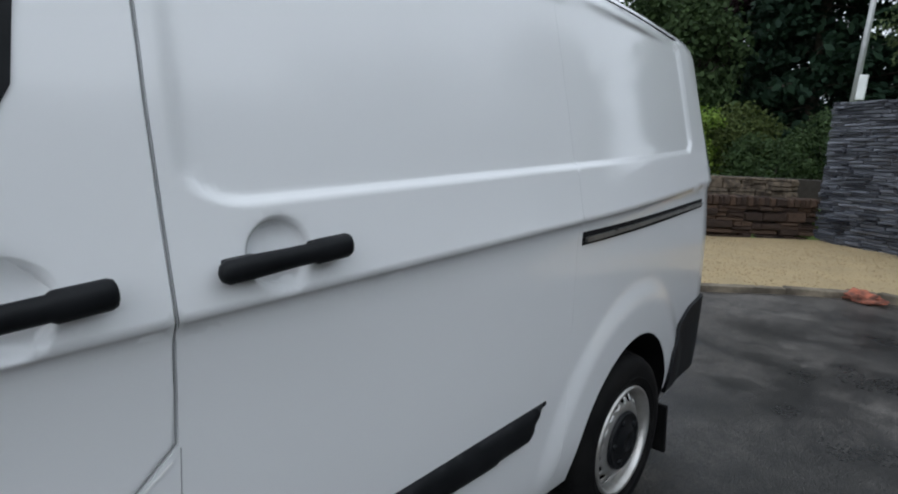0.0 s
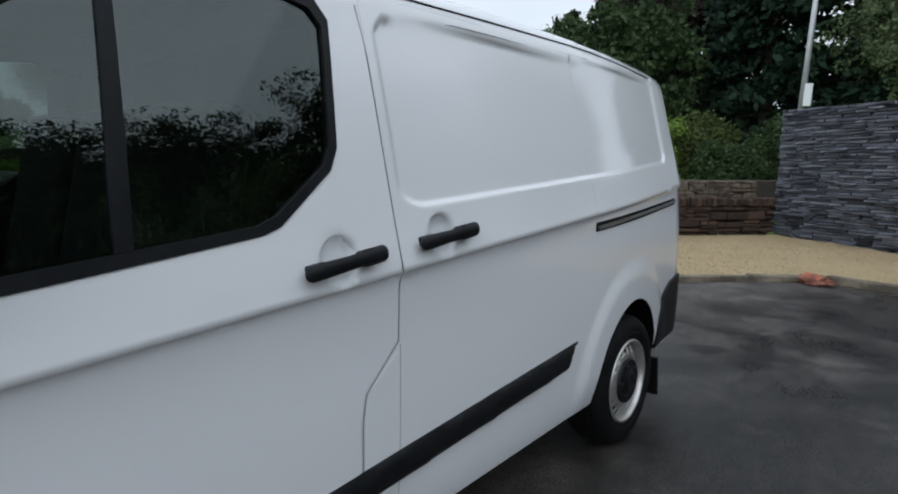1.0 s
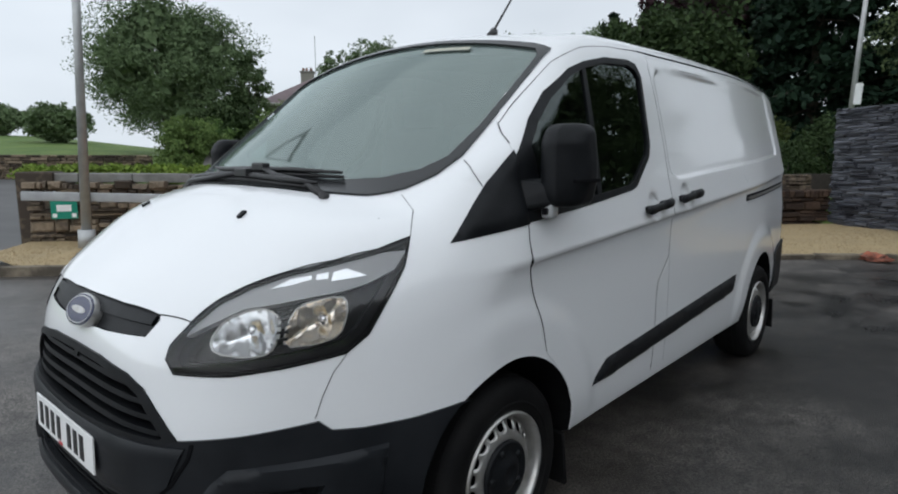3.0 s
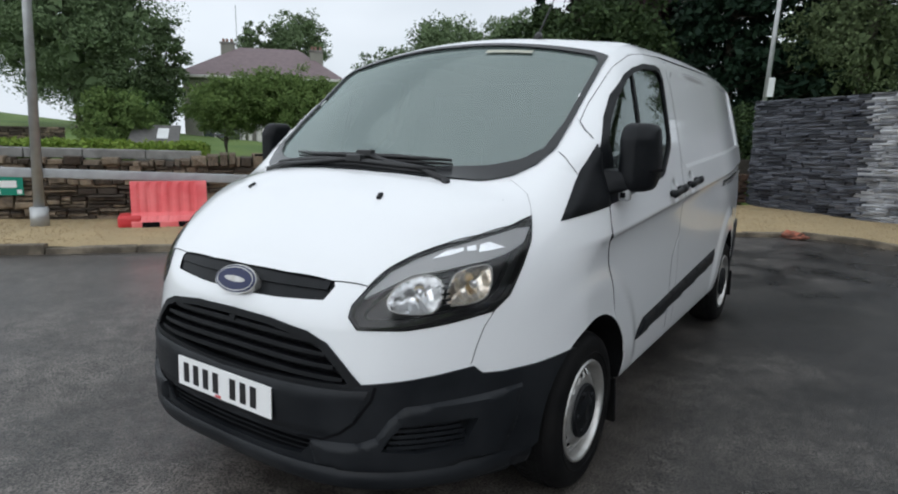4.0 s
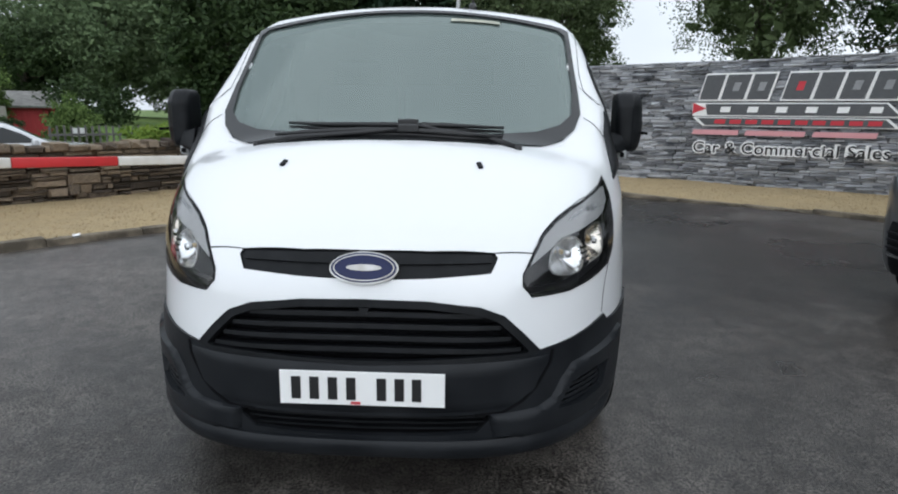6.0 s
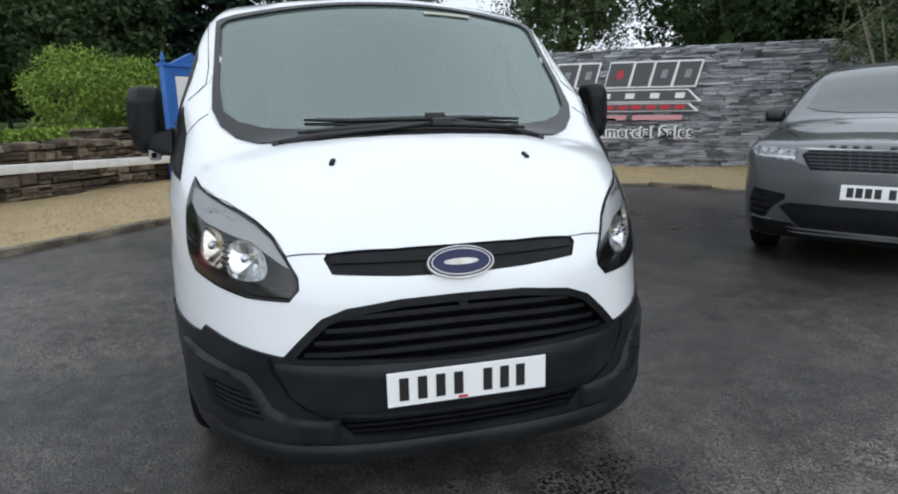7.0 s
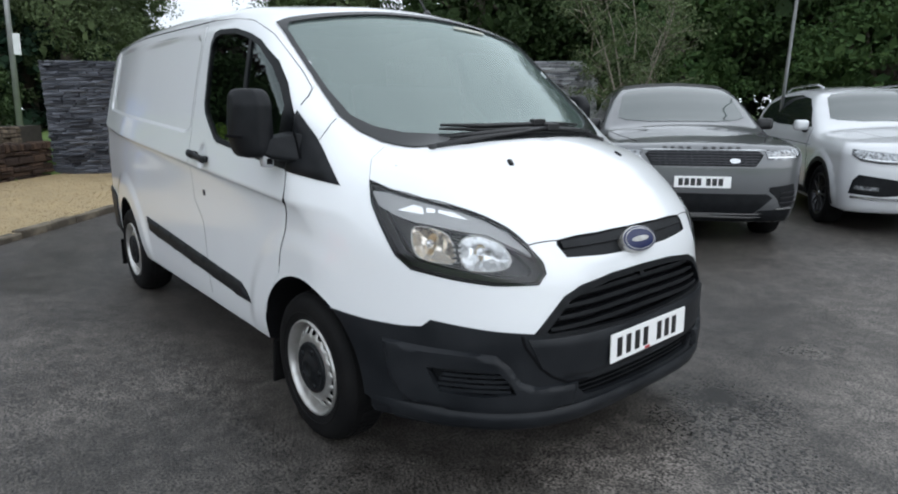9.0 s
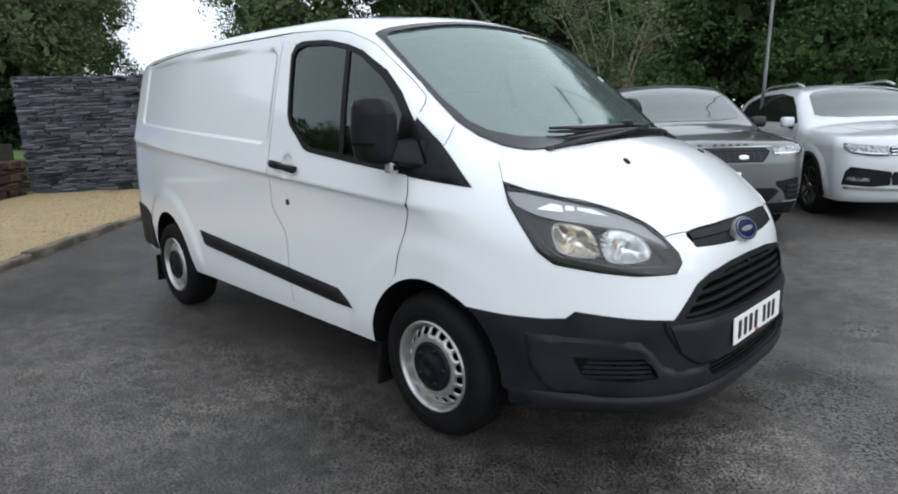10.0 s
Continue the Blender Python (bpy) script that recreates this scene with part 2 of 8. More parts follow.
# ---- curved bodies of vehicles: a level surface made of side, nose, top and tail ----
def curve(pts):
    """Smooth monotone interpolation through (a, b) pairs."""
    pts = sorted(pts)
    a, b = np.array([p[0] for p in pts], float), np.array([p[1] for p in pts], float)
    h = np.diff(a)
    d = np.diff(b) / h
    m = np.zeros(len(a))
    m[0], m[-1] = d[0], d[-1]
    for i in range(1, len(a) - 1):
        m[i] = 0 if d[i - 1] * d[i] <= 0 else 2 * d[i - 1] * d[i] / (d[i - 1] + d[i])

    def f(x):
        x = np.clip(np.asarray(x, float), a[0], a[-1])
        i = np.clip(np.searchsorted(a, x) - 1, 0, len(h) - 1)
        s = (x - a[i]) / h[i]
        s2, s3 = s * s, s * s * s
        return b[i] * (2 * s3 - 3 * s2 + 1) + h[i] * m[i] * (s3 - 2 * s2 + s) + b[i + 1] * (3 * s2 - 2 * s3) + h[i] * m[i + 1] * (s3 - s2)
    return f


def smax(a, b, k):
    h = np.maximum(k - np.abs(a - b), 0) / k
    return np.maximum(a, b) + h * h * k * 0.25


def ramp(x):
    x = np.clip(x, 0, 1)
    return x * x * (3 - 2 * x)


def cast(f, o, d, far=3.0, level=0.0):
    """Where rays from inside leave the level surface."""
    lo, hi = np.zeros(len(o)), np.full(len(o), far)
    for _ in range(26):
        mid = (lo + hi) / 2
        p = o + d * mid[:, None]
        inside = f(p[:, 0], p[:, 1], p[:, 2]) < level
        lo, hi = np.where(inside, mid, lo), np.where(inside, hi, mid)
    return o + d * lo[:, None]


def gradient(f, p, e=0.004):
    x, y, z = p.T
    g = np.stack([f(x + e, y, z) - f(x - e, y, z), f(x, y + e, z) - f(x, y - e, z), f(x, y, z + e) - f(x, y, z - e)], 1)
    return g / np.maximum(np.linalg.norm(g, axis=1), 1e-9)[:, None]


def rays(kind, uv, axis_x=-0.3, mid=0.8):
    """Rays of a patch. side: (x, z); top: (x, y); nose: (angle about an upright axis, z)."""
    n = len(uv)
    o, d = np.zeros((n, 3)), np.zeros((n, 3))
    if kind in ("left", "right"):
        o[:, 0], o[:, 2] = uv[:, 0], uv[:, 1]
        d[:, 1] = 1 if kind == "left" else -1
    elif kind in ("slant_left", "slant_right"):
        k = math.sqrt(.5)
        s = 1 if kind == "slant_left" else -1
        o[:, 0], o[:, 1], o[:, 2] = uv[:, 0], -s * k * uv[:, 1], .9 + k * uv[:, 1]
        d[:, 1], d[:, 2] = s * k, k
    elif kind == "top":
        o[:, 0], o[:, 1], o[:, 2] = uv[:, 0], uv[:, 1], mid
        d[:, 2] = 1
    else:
        o[:, 0], o[:, 2] = axis_x, uv[:, 1]
        d[:, 0], d[:, 1] = np.cos(uv[:, 0]), np.sin(uv[:, 0])
    return o, d


def nose(p, axis_x=-0.3):
    """A place (x, y, z) as the coordinates of a nose patch."""
    return (math.atan2(p[1], p[0] - axis_x), p[2])


def slant(p):
    """A place (x, y, z) as the coordinates of a slant patch."""
    return (p[0], math.sqrt(.5) * (p[2] - .9 - abs(p[1])))


def edge_distance(q, poly):
    """Distance of points from an outline."""
    a = np.array(poly)
    b = np.roll(a, -1, 0)
    d = b - a
    t = np.clip(((q[:, None] - a[None]) * d[None]).sum(2) / np.maximum((d * d).sum(1), 1e-12)[None], 0, 1)
    return np.sqrt(((a[None] + d[None] * t[..., None] - q[:, None]) ** 2).sum(2)).min(1)


def bevelled(poly, low, high, width):
    """The lift of a patch that rolls off towards its outline."""
    return lambda q: low + (high - low) * np.sqrt(np.clip(edge_distance(q, poly) / width, 0, 1) * (2 - np.clip(edge_distance(q, poly) / width, 0, 1)))


def densify(poly, step):
    out = []
    for i, p in enumerate(poly):
        q = poly[(i + 1) % len(poly)]
        n = max(1, int(math.hypot(q[0] - p[0], q[1] - p[1]) / step + 0.5))
        out += [(p[0] + (q[0] - p[0]) * k / n, p[1] + (q[1] - p[1]) * k / n) for k in range(n)]
    return out


def rounded(poly, rounds=2):
    """Cut corners of an outline."""
    for _ in range(rounds):
        out = []
        for i, p in enumerate(poly):
            q = poly[(i + 1) % len(poly)]
            out += [(0.78 * p[0] + 0.22 * q[0], 0.78 * p[1] + 0.22 * q[1]), (0.22 * p[0] + 0.78 * q[0], 0.22 * p[1] + 0.78 * q[1])]
        poly = out
    return poly


def grown(poly, d):
    """An outline moved outwards by d (inwards: minus)."""
    area = sum(p[0] * q[1] - q[0] * p[1] for p, q in zip(poly, poly[1:] + poly[:1]))
    s = 1 if area > 0 else -1
    out, n = [], len(poly)
    for i in range(n):
        a, b, c = Vector(poly[i - 1]), Vector(poly[i]), Vector(poly[(i + 1) % n])
        n1, n2 = (b - a), (c - b)
        if n1.length < 1e-9 or n2.length < 1e-9:
            continue
        n1, n2 = n1.normalized(), n2.normalized()
        v = Vector((n1.y + n2.y, -n1.x - n2.x))
        k = max(1 + n1.dot(n2), 0.35)
        out.append((b.x + s * d * v.x / k, b.y + s * d * v.y / k))
    return out


def fill(outer, holes, step, lines=()):
    """Triangles inside an outline, with a grid of inner points and edges along feature lines."""
    from mathutils.geometry import delaunay_2d_cdt
    loops = [densify(outer, step)] + [densify(h, step) for h in holes]
    vs, es = [], []
    for lp in loops:
        o = len(vs)
        vs += lp
        es += [(o + i, o + (i + 1) % len(lp)) for i in range(len(lp))]
    for ln in lines:
        o = len(vs)
        pts_ = []
        for a, b in zip(ln, ln[1:]):
            n = max(1, int(math.dist(a, b) / (step * .5) + .5))
            pts_ += [(a[0] + (b[0] - a[0]) * k / n, a[1] + (b[1] - a[1]) * k / n) for k in range(n)]
        pts_.append(ln[-1])
        vs += pts_
        es += [(o + i, o + i + 1) for i in range(len(pts_) - 1)]
    edge = np.array(vs)
    lo, hi = edge.min(0), edge.max(0)

    def within(q):
        odd = np.zeros(len(q), dtype=int)
        for lp in loops:
            a = np.array(lp)
            b = np.roll(a, -1, 0)
            c = (a[None, :, 1] > q[:, 1:2]) != (b[None, :, 1] > q[:, 1:2])
            with np.errstate(divide="ignore", invalid="ignore"):
                xs = a[:, 0] + (q[:, 1:2] - a[:, 1]) / (b[:, 1] - a[:, 1]) * (b[:, 0] - a[:, 0])
            odd += (c & (xs > q[:, 0:1])).sum(1)
        return odd % 2 == 1
    gx, gy = np.meshgrid(np.arange(lo[0] + step * 0.5, hi[0], step), np.arange(lo[1] + step * 0.5, hi[1], step))
    grid = np.stack([gx.ravel(), gy.ravel()], 1)
    grid = grid[within(grid)]
    if len(grid):
        away = np.min(((grid[:, None] - edge[None]) ** 2).sum(2), 1) > (0.45 * step) ** 2
        vs += [tuple(p) for p in grid[away]]
    r = delaunay_2d_cdt([Vector(v) for v in vs], es, [], 0, 1e-6)
    pts = np.array([tuple(v) for v in r[0]])
    tri = np.array([t for t in r[2] if len(t) == 3])
    tri = [tuple(int(i) for i in t) for t in tri[within(pts[tri].mean(1))]]
    counts = {}
    for t in tri:
        for i in range(3):
            counts[(t[i], t[(i + 1) % 3])] = 1
    border = [e for e in counts if (e[1], e[0]) not in counts]
    return pts, tri, border


def patch(f, kind, outer, out=0.002, thick=0.006, holes=(), step=0.03, mats=None, back=False, axis_x=-0.3, mid=0.8, lines=()):
    """A sheet that lies on the body within an outline, proud by out and thick inwards. Returns a mesh."""
    uv, tri, border = fill(outer, list(holes), step, lines)
    o, d = rays(kind, uv, axis_x, mid)
    p = cast(f, o, d)
    g = gradient(f, p)
    shaped = callable(out)
    lift = out(uv)[:, None] if shaped else out
    top = p + g * lift
    low = p + g * (lift - thick)
    n = len(uv)
    # turn the triangles outwards
    fs = []
    for t in tri:
        a, b, c = top[list(t)]
        fs.append(t if np.dot(np.cross(b - a, c - a), g[list(t)].sum(0)) > 0 else (t[0], t[2], t[1]))
    flip = {}
    for t in fs:
        for i in range(3):
            flip[(t[i], t[(i + 1) % 3])] = 1
    vs, ns = list(top), list(g)
    ids = sorted({i for e in border for i in e})
    m1 = {}
    for i in ids:
        m1[i] = len(vs)
        vs += [top[i], low[i]]
        ns += [g[i], g[i]]
    acc = {i: np.zeros(3) for i in ids}
    rim = []
    for a, b in border:
        if (a, b) not in flip:
            a, b = b, a
        rim.append((a, b))
        sd = np.cross(top[b] - top[a], g[a])
        acc[a] += sd
        acc[b] += sd
    for i in ids:
        k = np.linalg.norm(acc[i])
        v = acc[i] / k if k > 1e-12 else g[i]
        ns[m1[i]], ns[m1[i] + 1] = v, v
    for a, b in rim:
        fs.append((m1[b], m1[a], m1[a] + 1, m1[b] + 1))
    if back:
        o2 = len(vs)
        vs += list(low)
        ns += list(-g)
        fs += [(t[0] + o2, t[2] + o2, t[1] + o2) for t in fs[:len(tri)]]
    if shaped:
        me = mesh_from("patch", vs, fs, mats, smooth=True)
        me.set_sharp_from_angle(angle=radians(50))
        return me
    return mesh_from("patch", vs, fs, mats, normals=ns)


def ribbon(line, w):
    """A thin outline along a polyline."""
    a, b = [], []
    for i, p in enumerate(line):
        d = Vector(line[min(i + 1, len(line) - 1)]) - Vector(line[max(i - 1, 0)])
        d.normalize()
        a.append((p[0] - d.y * w / 2, p[1] + d.x * w / 2))
        b.append((p[0] + d.y * w / 2, p[1] - d.x * w / 2))
    return a + b[::-1]


def plug(f, kind, outer, out, deep, step=0.05, axis_x=-0.3, mid=0.8):
    """A closed block that straddles the surface within an outline, to cut an opening."""
    uv, tri, border = fill(outer, [], step)
    o, d = rays(kind, uv, axis_x, mid)
    p = cast(f, o, d)
    n = len(uv)
    vs = np.concatenate([p + d * out, p - d * deep])
    fs = []
    for t in tri:
        a, b, c = vs[list(t)]
        t = t if np.dot(np.cross(b - a, c - a), d[t[0]]) > 0 else (t[0], t[2], t[1])
        fs += [t, (t[0] + n, t[2] + n, t[1] + n)]
    fwd = set()
    for t in fs[0::2]:
        for i in range(3):
            fwd.add((t[i], t[(i + 1) % 3]))
    for a, b in border:
        if (a, b) not in fwd:
            a, b = b, a
        fs.append((b, a, a + n, b + n))
    return [tuple(v) for v in vs], fs


def capsule(f, x_back, x_front, mid_z, dx, n_ang, n_cap):
    """A closed skin sampled from an axis along x, with a rounded nose and tail."""
    rows = []
    ang = np.linspace(0, 2 * math.pi, n_ang, endpoint=False)
    ring = np.stack([np.zeros(n_ang), np.cos(ang), np.sin(ang)], 1)

    def row(x, tilt):
        o = np.tile([x, 0, mid_z], (n_ang, 1))
        d = ring * math.cos(tilt) + np.array([math.sin(tilt), 0, 0])
        return cast(f, o, d, 4.0)
    for k in range(n_cap, 0, -1):
        rows.append(row(x_back, -math.pi / 2 * k / (n_cap + 1)))
    for x in np.linspace(x_back, x_front, int((x_front - x_back) / dx) + 1):
        rows.append(row(x, 0))
    for k in range(1, n_cap * 2):
        rows.append(row(x_front, math.pi / 2 * k / (n_cap * 2)))
    tail = cast(f, np.array([[x_back, 0, mid_z]]), np.array([[-1.0, 0, 0]]), 4.0)
    head = cast(f, np.array([[x_front, 0, mid_z]]), np.array([[1.0, 0, 0]]), 4.0)
    vs = np.concatenate(rows + [tail, head])
    nr = len(rows)
    fs = []
    for i in range(nr - 1):
        for j in range(n_ang):
            a, b = i * n_ang + j, i * n_ang + (j + 1) % n_ang
            fs.append((a, b, b + n_ang, a + n_ang))
    t, h = nr * n_ang, nr * n_ang + 1
    for j in range(n_ang):
        fs.append((t, (j + 1) % n_ang, j))
        fs.append((h, (nr - 1) * n_ang + j, (nr - 1) * n_ang + (j + 1) % n_ang))
    return [tuple(v) for v in vs], fs


def outward(vs, fs, mat):
    """A closed bmesh-checked mesh with its faces turned outwards."""
    me = mesh_from("cutter", vs, fs, mat)
    bm = bmesh.new()
    bm.from_mesh(me)
    bmesh.ops.recalc_face_normals(bm, faces=bm.faces)
    bm.to_mesh(me)
    bm.free()
    return me


def carve(skin, cutters):
    """The skin with the cutters taken out of it, as a plain mesh."""
    ob = new("carving", skin)
    tools = []
    for me in cutters:
        t = new("cutter", me)
        tools.append(t)
        md = ob.modifiers.new("cut", "BOOLEAN")
        md.object, md.operation, md.solver, md.material_mode = t, "DIFFERENCE", "EXACT", "TRANSFER"
    bpy.context.view_layer.update()
    res = bpy.data.meshes.new_from_object(ob.evaluated_get(bpy.context.evaluated_depsgraph_get()))
    for o in [ob] + tools:
        bpy.data.objects.remove(o)
    return res


def dress(me, f, tol=0.004):
    """Smooth normals from the level surface where a face lies on it, flat ones elsewhere."""
    n = len(me.polygons)
    me.polygons.foreach_set("use_smooth", np.ones(n, dtype=bool))
    co = np.empty(len(me.vertices) * 3)
    me.vertices.foreach_get("co", co)
    co = co.reshape(-1, 3)
    li = np.empty(len(me.loops), dtype=np.int64)
    me.loops.foreach_get("vertex_index", li)
    ls, lt = np.empty(n, dtype=np.int64), np.empty(n, dtype=np.int64)
    me.polygons.foreach_get("loop_start", ls)
    me.polygons.foreach_get("loop_total", lt)
    fn = np.empty(n * 3)
    me.polygons.foreach_get("normal", fn)
    fn = fn.reshape(-1, 3)
    g = gradient(f, co)
    near = np.abs(f(*co.T)) < tol
    owner = np.repeat(np.arange(n), lt)
    ln = fn[owner]
    ok = near[li] & ((g[li] * ln).sum(1) > 0.7)
    allok = np.ones(n, dtype=bool)
    np.logical_and.at(allok, owner, ok)
    ln = np.where(allok[owner][:, None], g[li], ln)
    me.normals_split_custom_set([tuple(v) for v in ln])


# ---- the white van ----
V_W = curve([(.15, .93), (.3, .965), (.45, .984), (.62, .990), (.85, .993), (1.0, .993), (1.12, .986), (1.25, .969), (1.415, .944), (1.6, .906), (1.78, .862), (2.0, .80)])
V_X = curve([(.15, .88), (.25, .945), (.30, .968), (.36, .982), (.47, .985), (.58, .985), (.66, .976), (.75, .960), (.85, .942), (.92, .922), (.98, .89), (1.1, .78), (1.3, .55)])
V_T = curve([(1.1, .80), (.93, .935), (.87, .99), (.8, 1.06), (.7, 1.135), (.57, 1.222), (.45, 1.275), (.36, 1.300), (.30, 1.315), (.25, 1.335), (.15, 1.402), (0, 1.519),
             (-.2, 1.675), (-.38, 1.813), (-.46, 1.868), (-.54, 1.907), (-.64, 1.93), (-.8, 1.945), (-1.2, 1.963), (-2, 1.98), (-3, 1.97), (-4, 1.935)])
V_K = curve([(1, .2), (-.3, .2), (-.5, .17), (-.9, .09), (-4, .07)])
ARCHES = ((0.0, 0.33, 0.40), (-2.925, 0.315, 0.425))


def van_skin(x, y, z):
    ay = np.abs(y)
    d = z - (1.035 - 0.062 * x)
    crease = (0.010 * np.exp(np.minimum(d, 0) / 0.010) + 0.020 * np.exp(np.minimum(d, 0) / 0.060)) * np.exp(-np.maximum(d, 0) / 0.25) + 0.008 * ramp((-d - .05) / .5)
    flare = 0
    for ax, az, ar in ARCHES:
        r = np.hypot(x - ax, z - az)
        flare = flare + 0.014 * ramp((ar + 0.21 - r) / 0.10) * ramp((z - 0.3) / 0.2)
    pa = np.minimum((-1.29 - x) * .6, x + 3.515)
    pb = np.minimum(z - 1.266 + 0.058 * (x + 1.30), 1.80 - 0.022 * (x + 1.36) - z)
    panel = ramp((0.07 - np.hypot(np.maximum(0.07 - pa, 0), np.maximum(0.07 - pb, 0))) / 0.017)
    dish = 0
    for hx, hz, one in ((-1.064, 1.163, 0), (-1.448, 1.192, 1)):
        r = np.hypot((x - hx) / .062, (z - hz) / .060)
        dish = dish + 0.024 * ramp((1.08 - r) / .28) * (np.where(y > 0, 1, 0) if one else 1)
    w = V_W(z) - 0.022 + crease + flare - 0.012 * panel - 0.075 * ramp((-x - 2.45) / 1.9) * 1.6 - dish
    xf = V_X(z) - 0.8 * np.minimum(ay, 1.05) ** 4
    f = smax(ay - w, x - xf, 0.10)
    f = smax(f, z - (V_T(x) - V_K(x) * ay * ay), 0.10)
    f = smax(f, -3.93 + 0.05 * np.maximum(z - 1, 0) - x, 0.20)
    return smax(f, np.where(x > 0.2, 0.272, 0.328) - z, 0.02)


van = thing("white_van", "white panel van with black bumpers and mirrors on wet asphalt", "van")

# outlines on the flanks, as (x, z)
WIN_OUT = [(-.095, 1.385), (-.21, 1.505), (-.33, 1.605), (-.50, 1.705), (-.62, 1.745), (-.81, 1.785), (-1.03, 1.80), (-1.105, 1.79), (-1.14, 1.74),
           (-1.10, 1.43), (-1.07, 1.375), (-.91, 1.255), (-.86, 1.24), (-.53, 1.205), (-.35, 1.187), (-.09, 1.165)]
WIN_IN = [(-.175, 1.41), (-.245, 1.485), (-.35, 1.572), (-.505, 1.668), (-.63, 1.712), (-.81, 1.750), (-1.02, 1.765), (-1.08, 1.752), (-1.105, 1.72),
          (-1.07, 1.44), (-1.045, 1.395), (-.90, 1.290), (-.85, 1.272), (-.53, 1.242), (-.30, 1.222), (-.20, 1.215)]
WIN_IN = grown(WIN_IN, .010)
TRIANGLE = [(.215, 1.124), (-.092, 1.160), (-.094, 1.40), (-.045, 1.362), (.085, 1.246)]
DOOR = [(-.085, 1.165), (-.075, 1.10), (-.085, 1.02), (-.13, .90), (-.165, .80), (-.185, .715), (-.245, .655), (-.33, .565), (-.385, .45), (-.405, .385),
        (-1.125, .385), (-1.128, .74), (-1.14, .81), (-1.262, .925), (-1.265, 1.0), (-1.258, 1.25), (-1.253, 1.42), (-1.252, 1.70), (-1.24, 1.82), (-1.05, 1.845),
        (-.80, 1.835), (-.60, 1.79), (-.42, 1.715), (-.25, 1.60), (-.14, 1.50), (-.10, 1.445), (-.09, 1.39)]
SLIDER = [(-1.272, 1.0), (-1.265, 1.25), (-1.26, 1.42), (-1.26, 1.70), (-1.26, 1.835), (-2.43, 1.862), (-2.43, .66), (-2.41, .47), (-2.39, .385), (-1.137, .385), (-1.140, .735), (-1.153, .802), (-1.272, .915)]
REAR_GAP = [(-1.245, 1.80), (-1.256, 1.66), (-1.256, 1.42), (-1.262, 1.25), (-1.268, 1.0), (-1.267, .92), (-1.147, .805), (-1.134, .735), (-1.131, .40)]
PILLAR_GAP = [(-1.20, .81, 1.862), (-1.0, .82, 1.850), (-.88, .82, 1.84), (-.66, .82, 1.81), (-.56, .83, 1.78), (-.45, .82, 1.73), (-.22, .81, 1.56), (-.13, .82, 1.49), (-.105, .85, 1.455), (-.095, .89, 1.42)]
MOULD = [(-.535, .482), (-.60, .53), (-.66, .567), (-1.2, .603), (-2.312, .676), (-2.27, .63), (-2.235, .575), (-1.2, .512), (-.70, .482)]
# the nose, as (x, y, z) on the left half
LAMP = [(.315, .835, 1.145), (.41, .80, 1.115), (.52, .74, 1.09), (.62, .67, 1.065), (.70, .615, 1.035), (.77, .565, .995), (.83, .53, .94), (.875, .50, .885),
        (.89, .50, .85), (.885, .53, .815), (.80, .66, .815), (.70, .75, .83), (.56, .835, .855), (.50, .86, .90), (.45, .87, .97), (.37, .87, 1.07)]


def both(half):
    return half + [(x, -y, z) for x, y, z in reversed(half)]


def on_nose(pts):
    return [nose(p) for p in pts]


LAMP_L = on_nose(LAMP)
LAMP_R = [(-a, z) for a, z in LAMP_L]
UPPER_GRILLE = [(a, z) for a, z in [(.335, .957), (.20, .962), (0, .964), (-.20, .962), (-.335, .957), (-.345, .935), (-.32, .892), (-.16, .878), (0, .872), (.16, .878), (.32, .892), (.345, .935)]]
LOW_GRILLE = on_nose(both([(.955, .0001, .803), (.95, .20, .80), (.94, .36, .782), (.93, .43, .755), (.925, .49, .70), (.92, .545, .645)])[:6] + [(.935, .52, .63), (.97, .38, .628), (.99, .1, .612)]
                     + [(.99, -.1, .612), (.97, -.38, .628), (.935, -.52, .63), (.92, -.545, .645), (.925, -.49, .70), (.93, -.43, .755), (.94, -.36, .782), (.95, -.20, .80)])
INTAKE = [(.325, .452), (.275, .385), (.15, .374), (0, .370), (-.15, .374), (-.275, .385), (-.325, .452), (-.15, .442), (0, .440), (.15, .442)]
FOG_L = on_nose([(.64, .825, .515), (.75, .74, .525), (.84, .665, .515), (.87, .635, .47), (.88, .62, .435), (.80, .70, .42), (.68, .80, .43)])
FOG_R = [(-a, z) for a, z in FOG_L]
SCREEN_IN = [(.315, 0), (.305, .2), (.272, .4), (.195, .59), (.125, .69), (.045, .752), (-.10, .772), (-.45, .770), (-.488, .735), (-.478, .4), (-.468, 0)]
SCREEN_IN = SCREEN_IN + [(x, -y) for x, y in SCREEN_IN[-2:0:-1]]
SCREEN_OUT = [(.43, 0), (.415, .20), (.37, .40), (.27, .60), (.19, .695), (.11, .752), (.02, .786), (-.10, .788), (-.505, .782), (-.512, .70), (-.495, .4), (-.485, 0)]
SCREEN_OUT = SCREEN_OUT + [(x, -y) for x, y in SCREEN_OUT[-2:0:-1]]
o_, d_ = rays("nose", np.array(LAMP_L[:7]))
LAMP_EDGE = [(float(q[0]) - .003, float(q[1]) - .002) for q in cast(van_skin, o_, d_)]
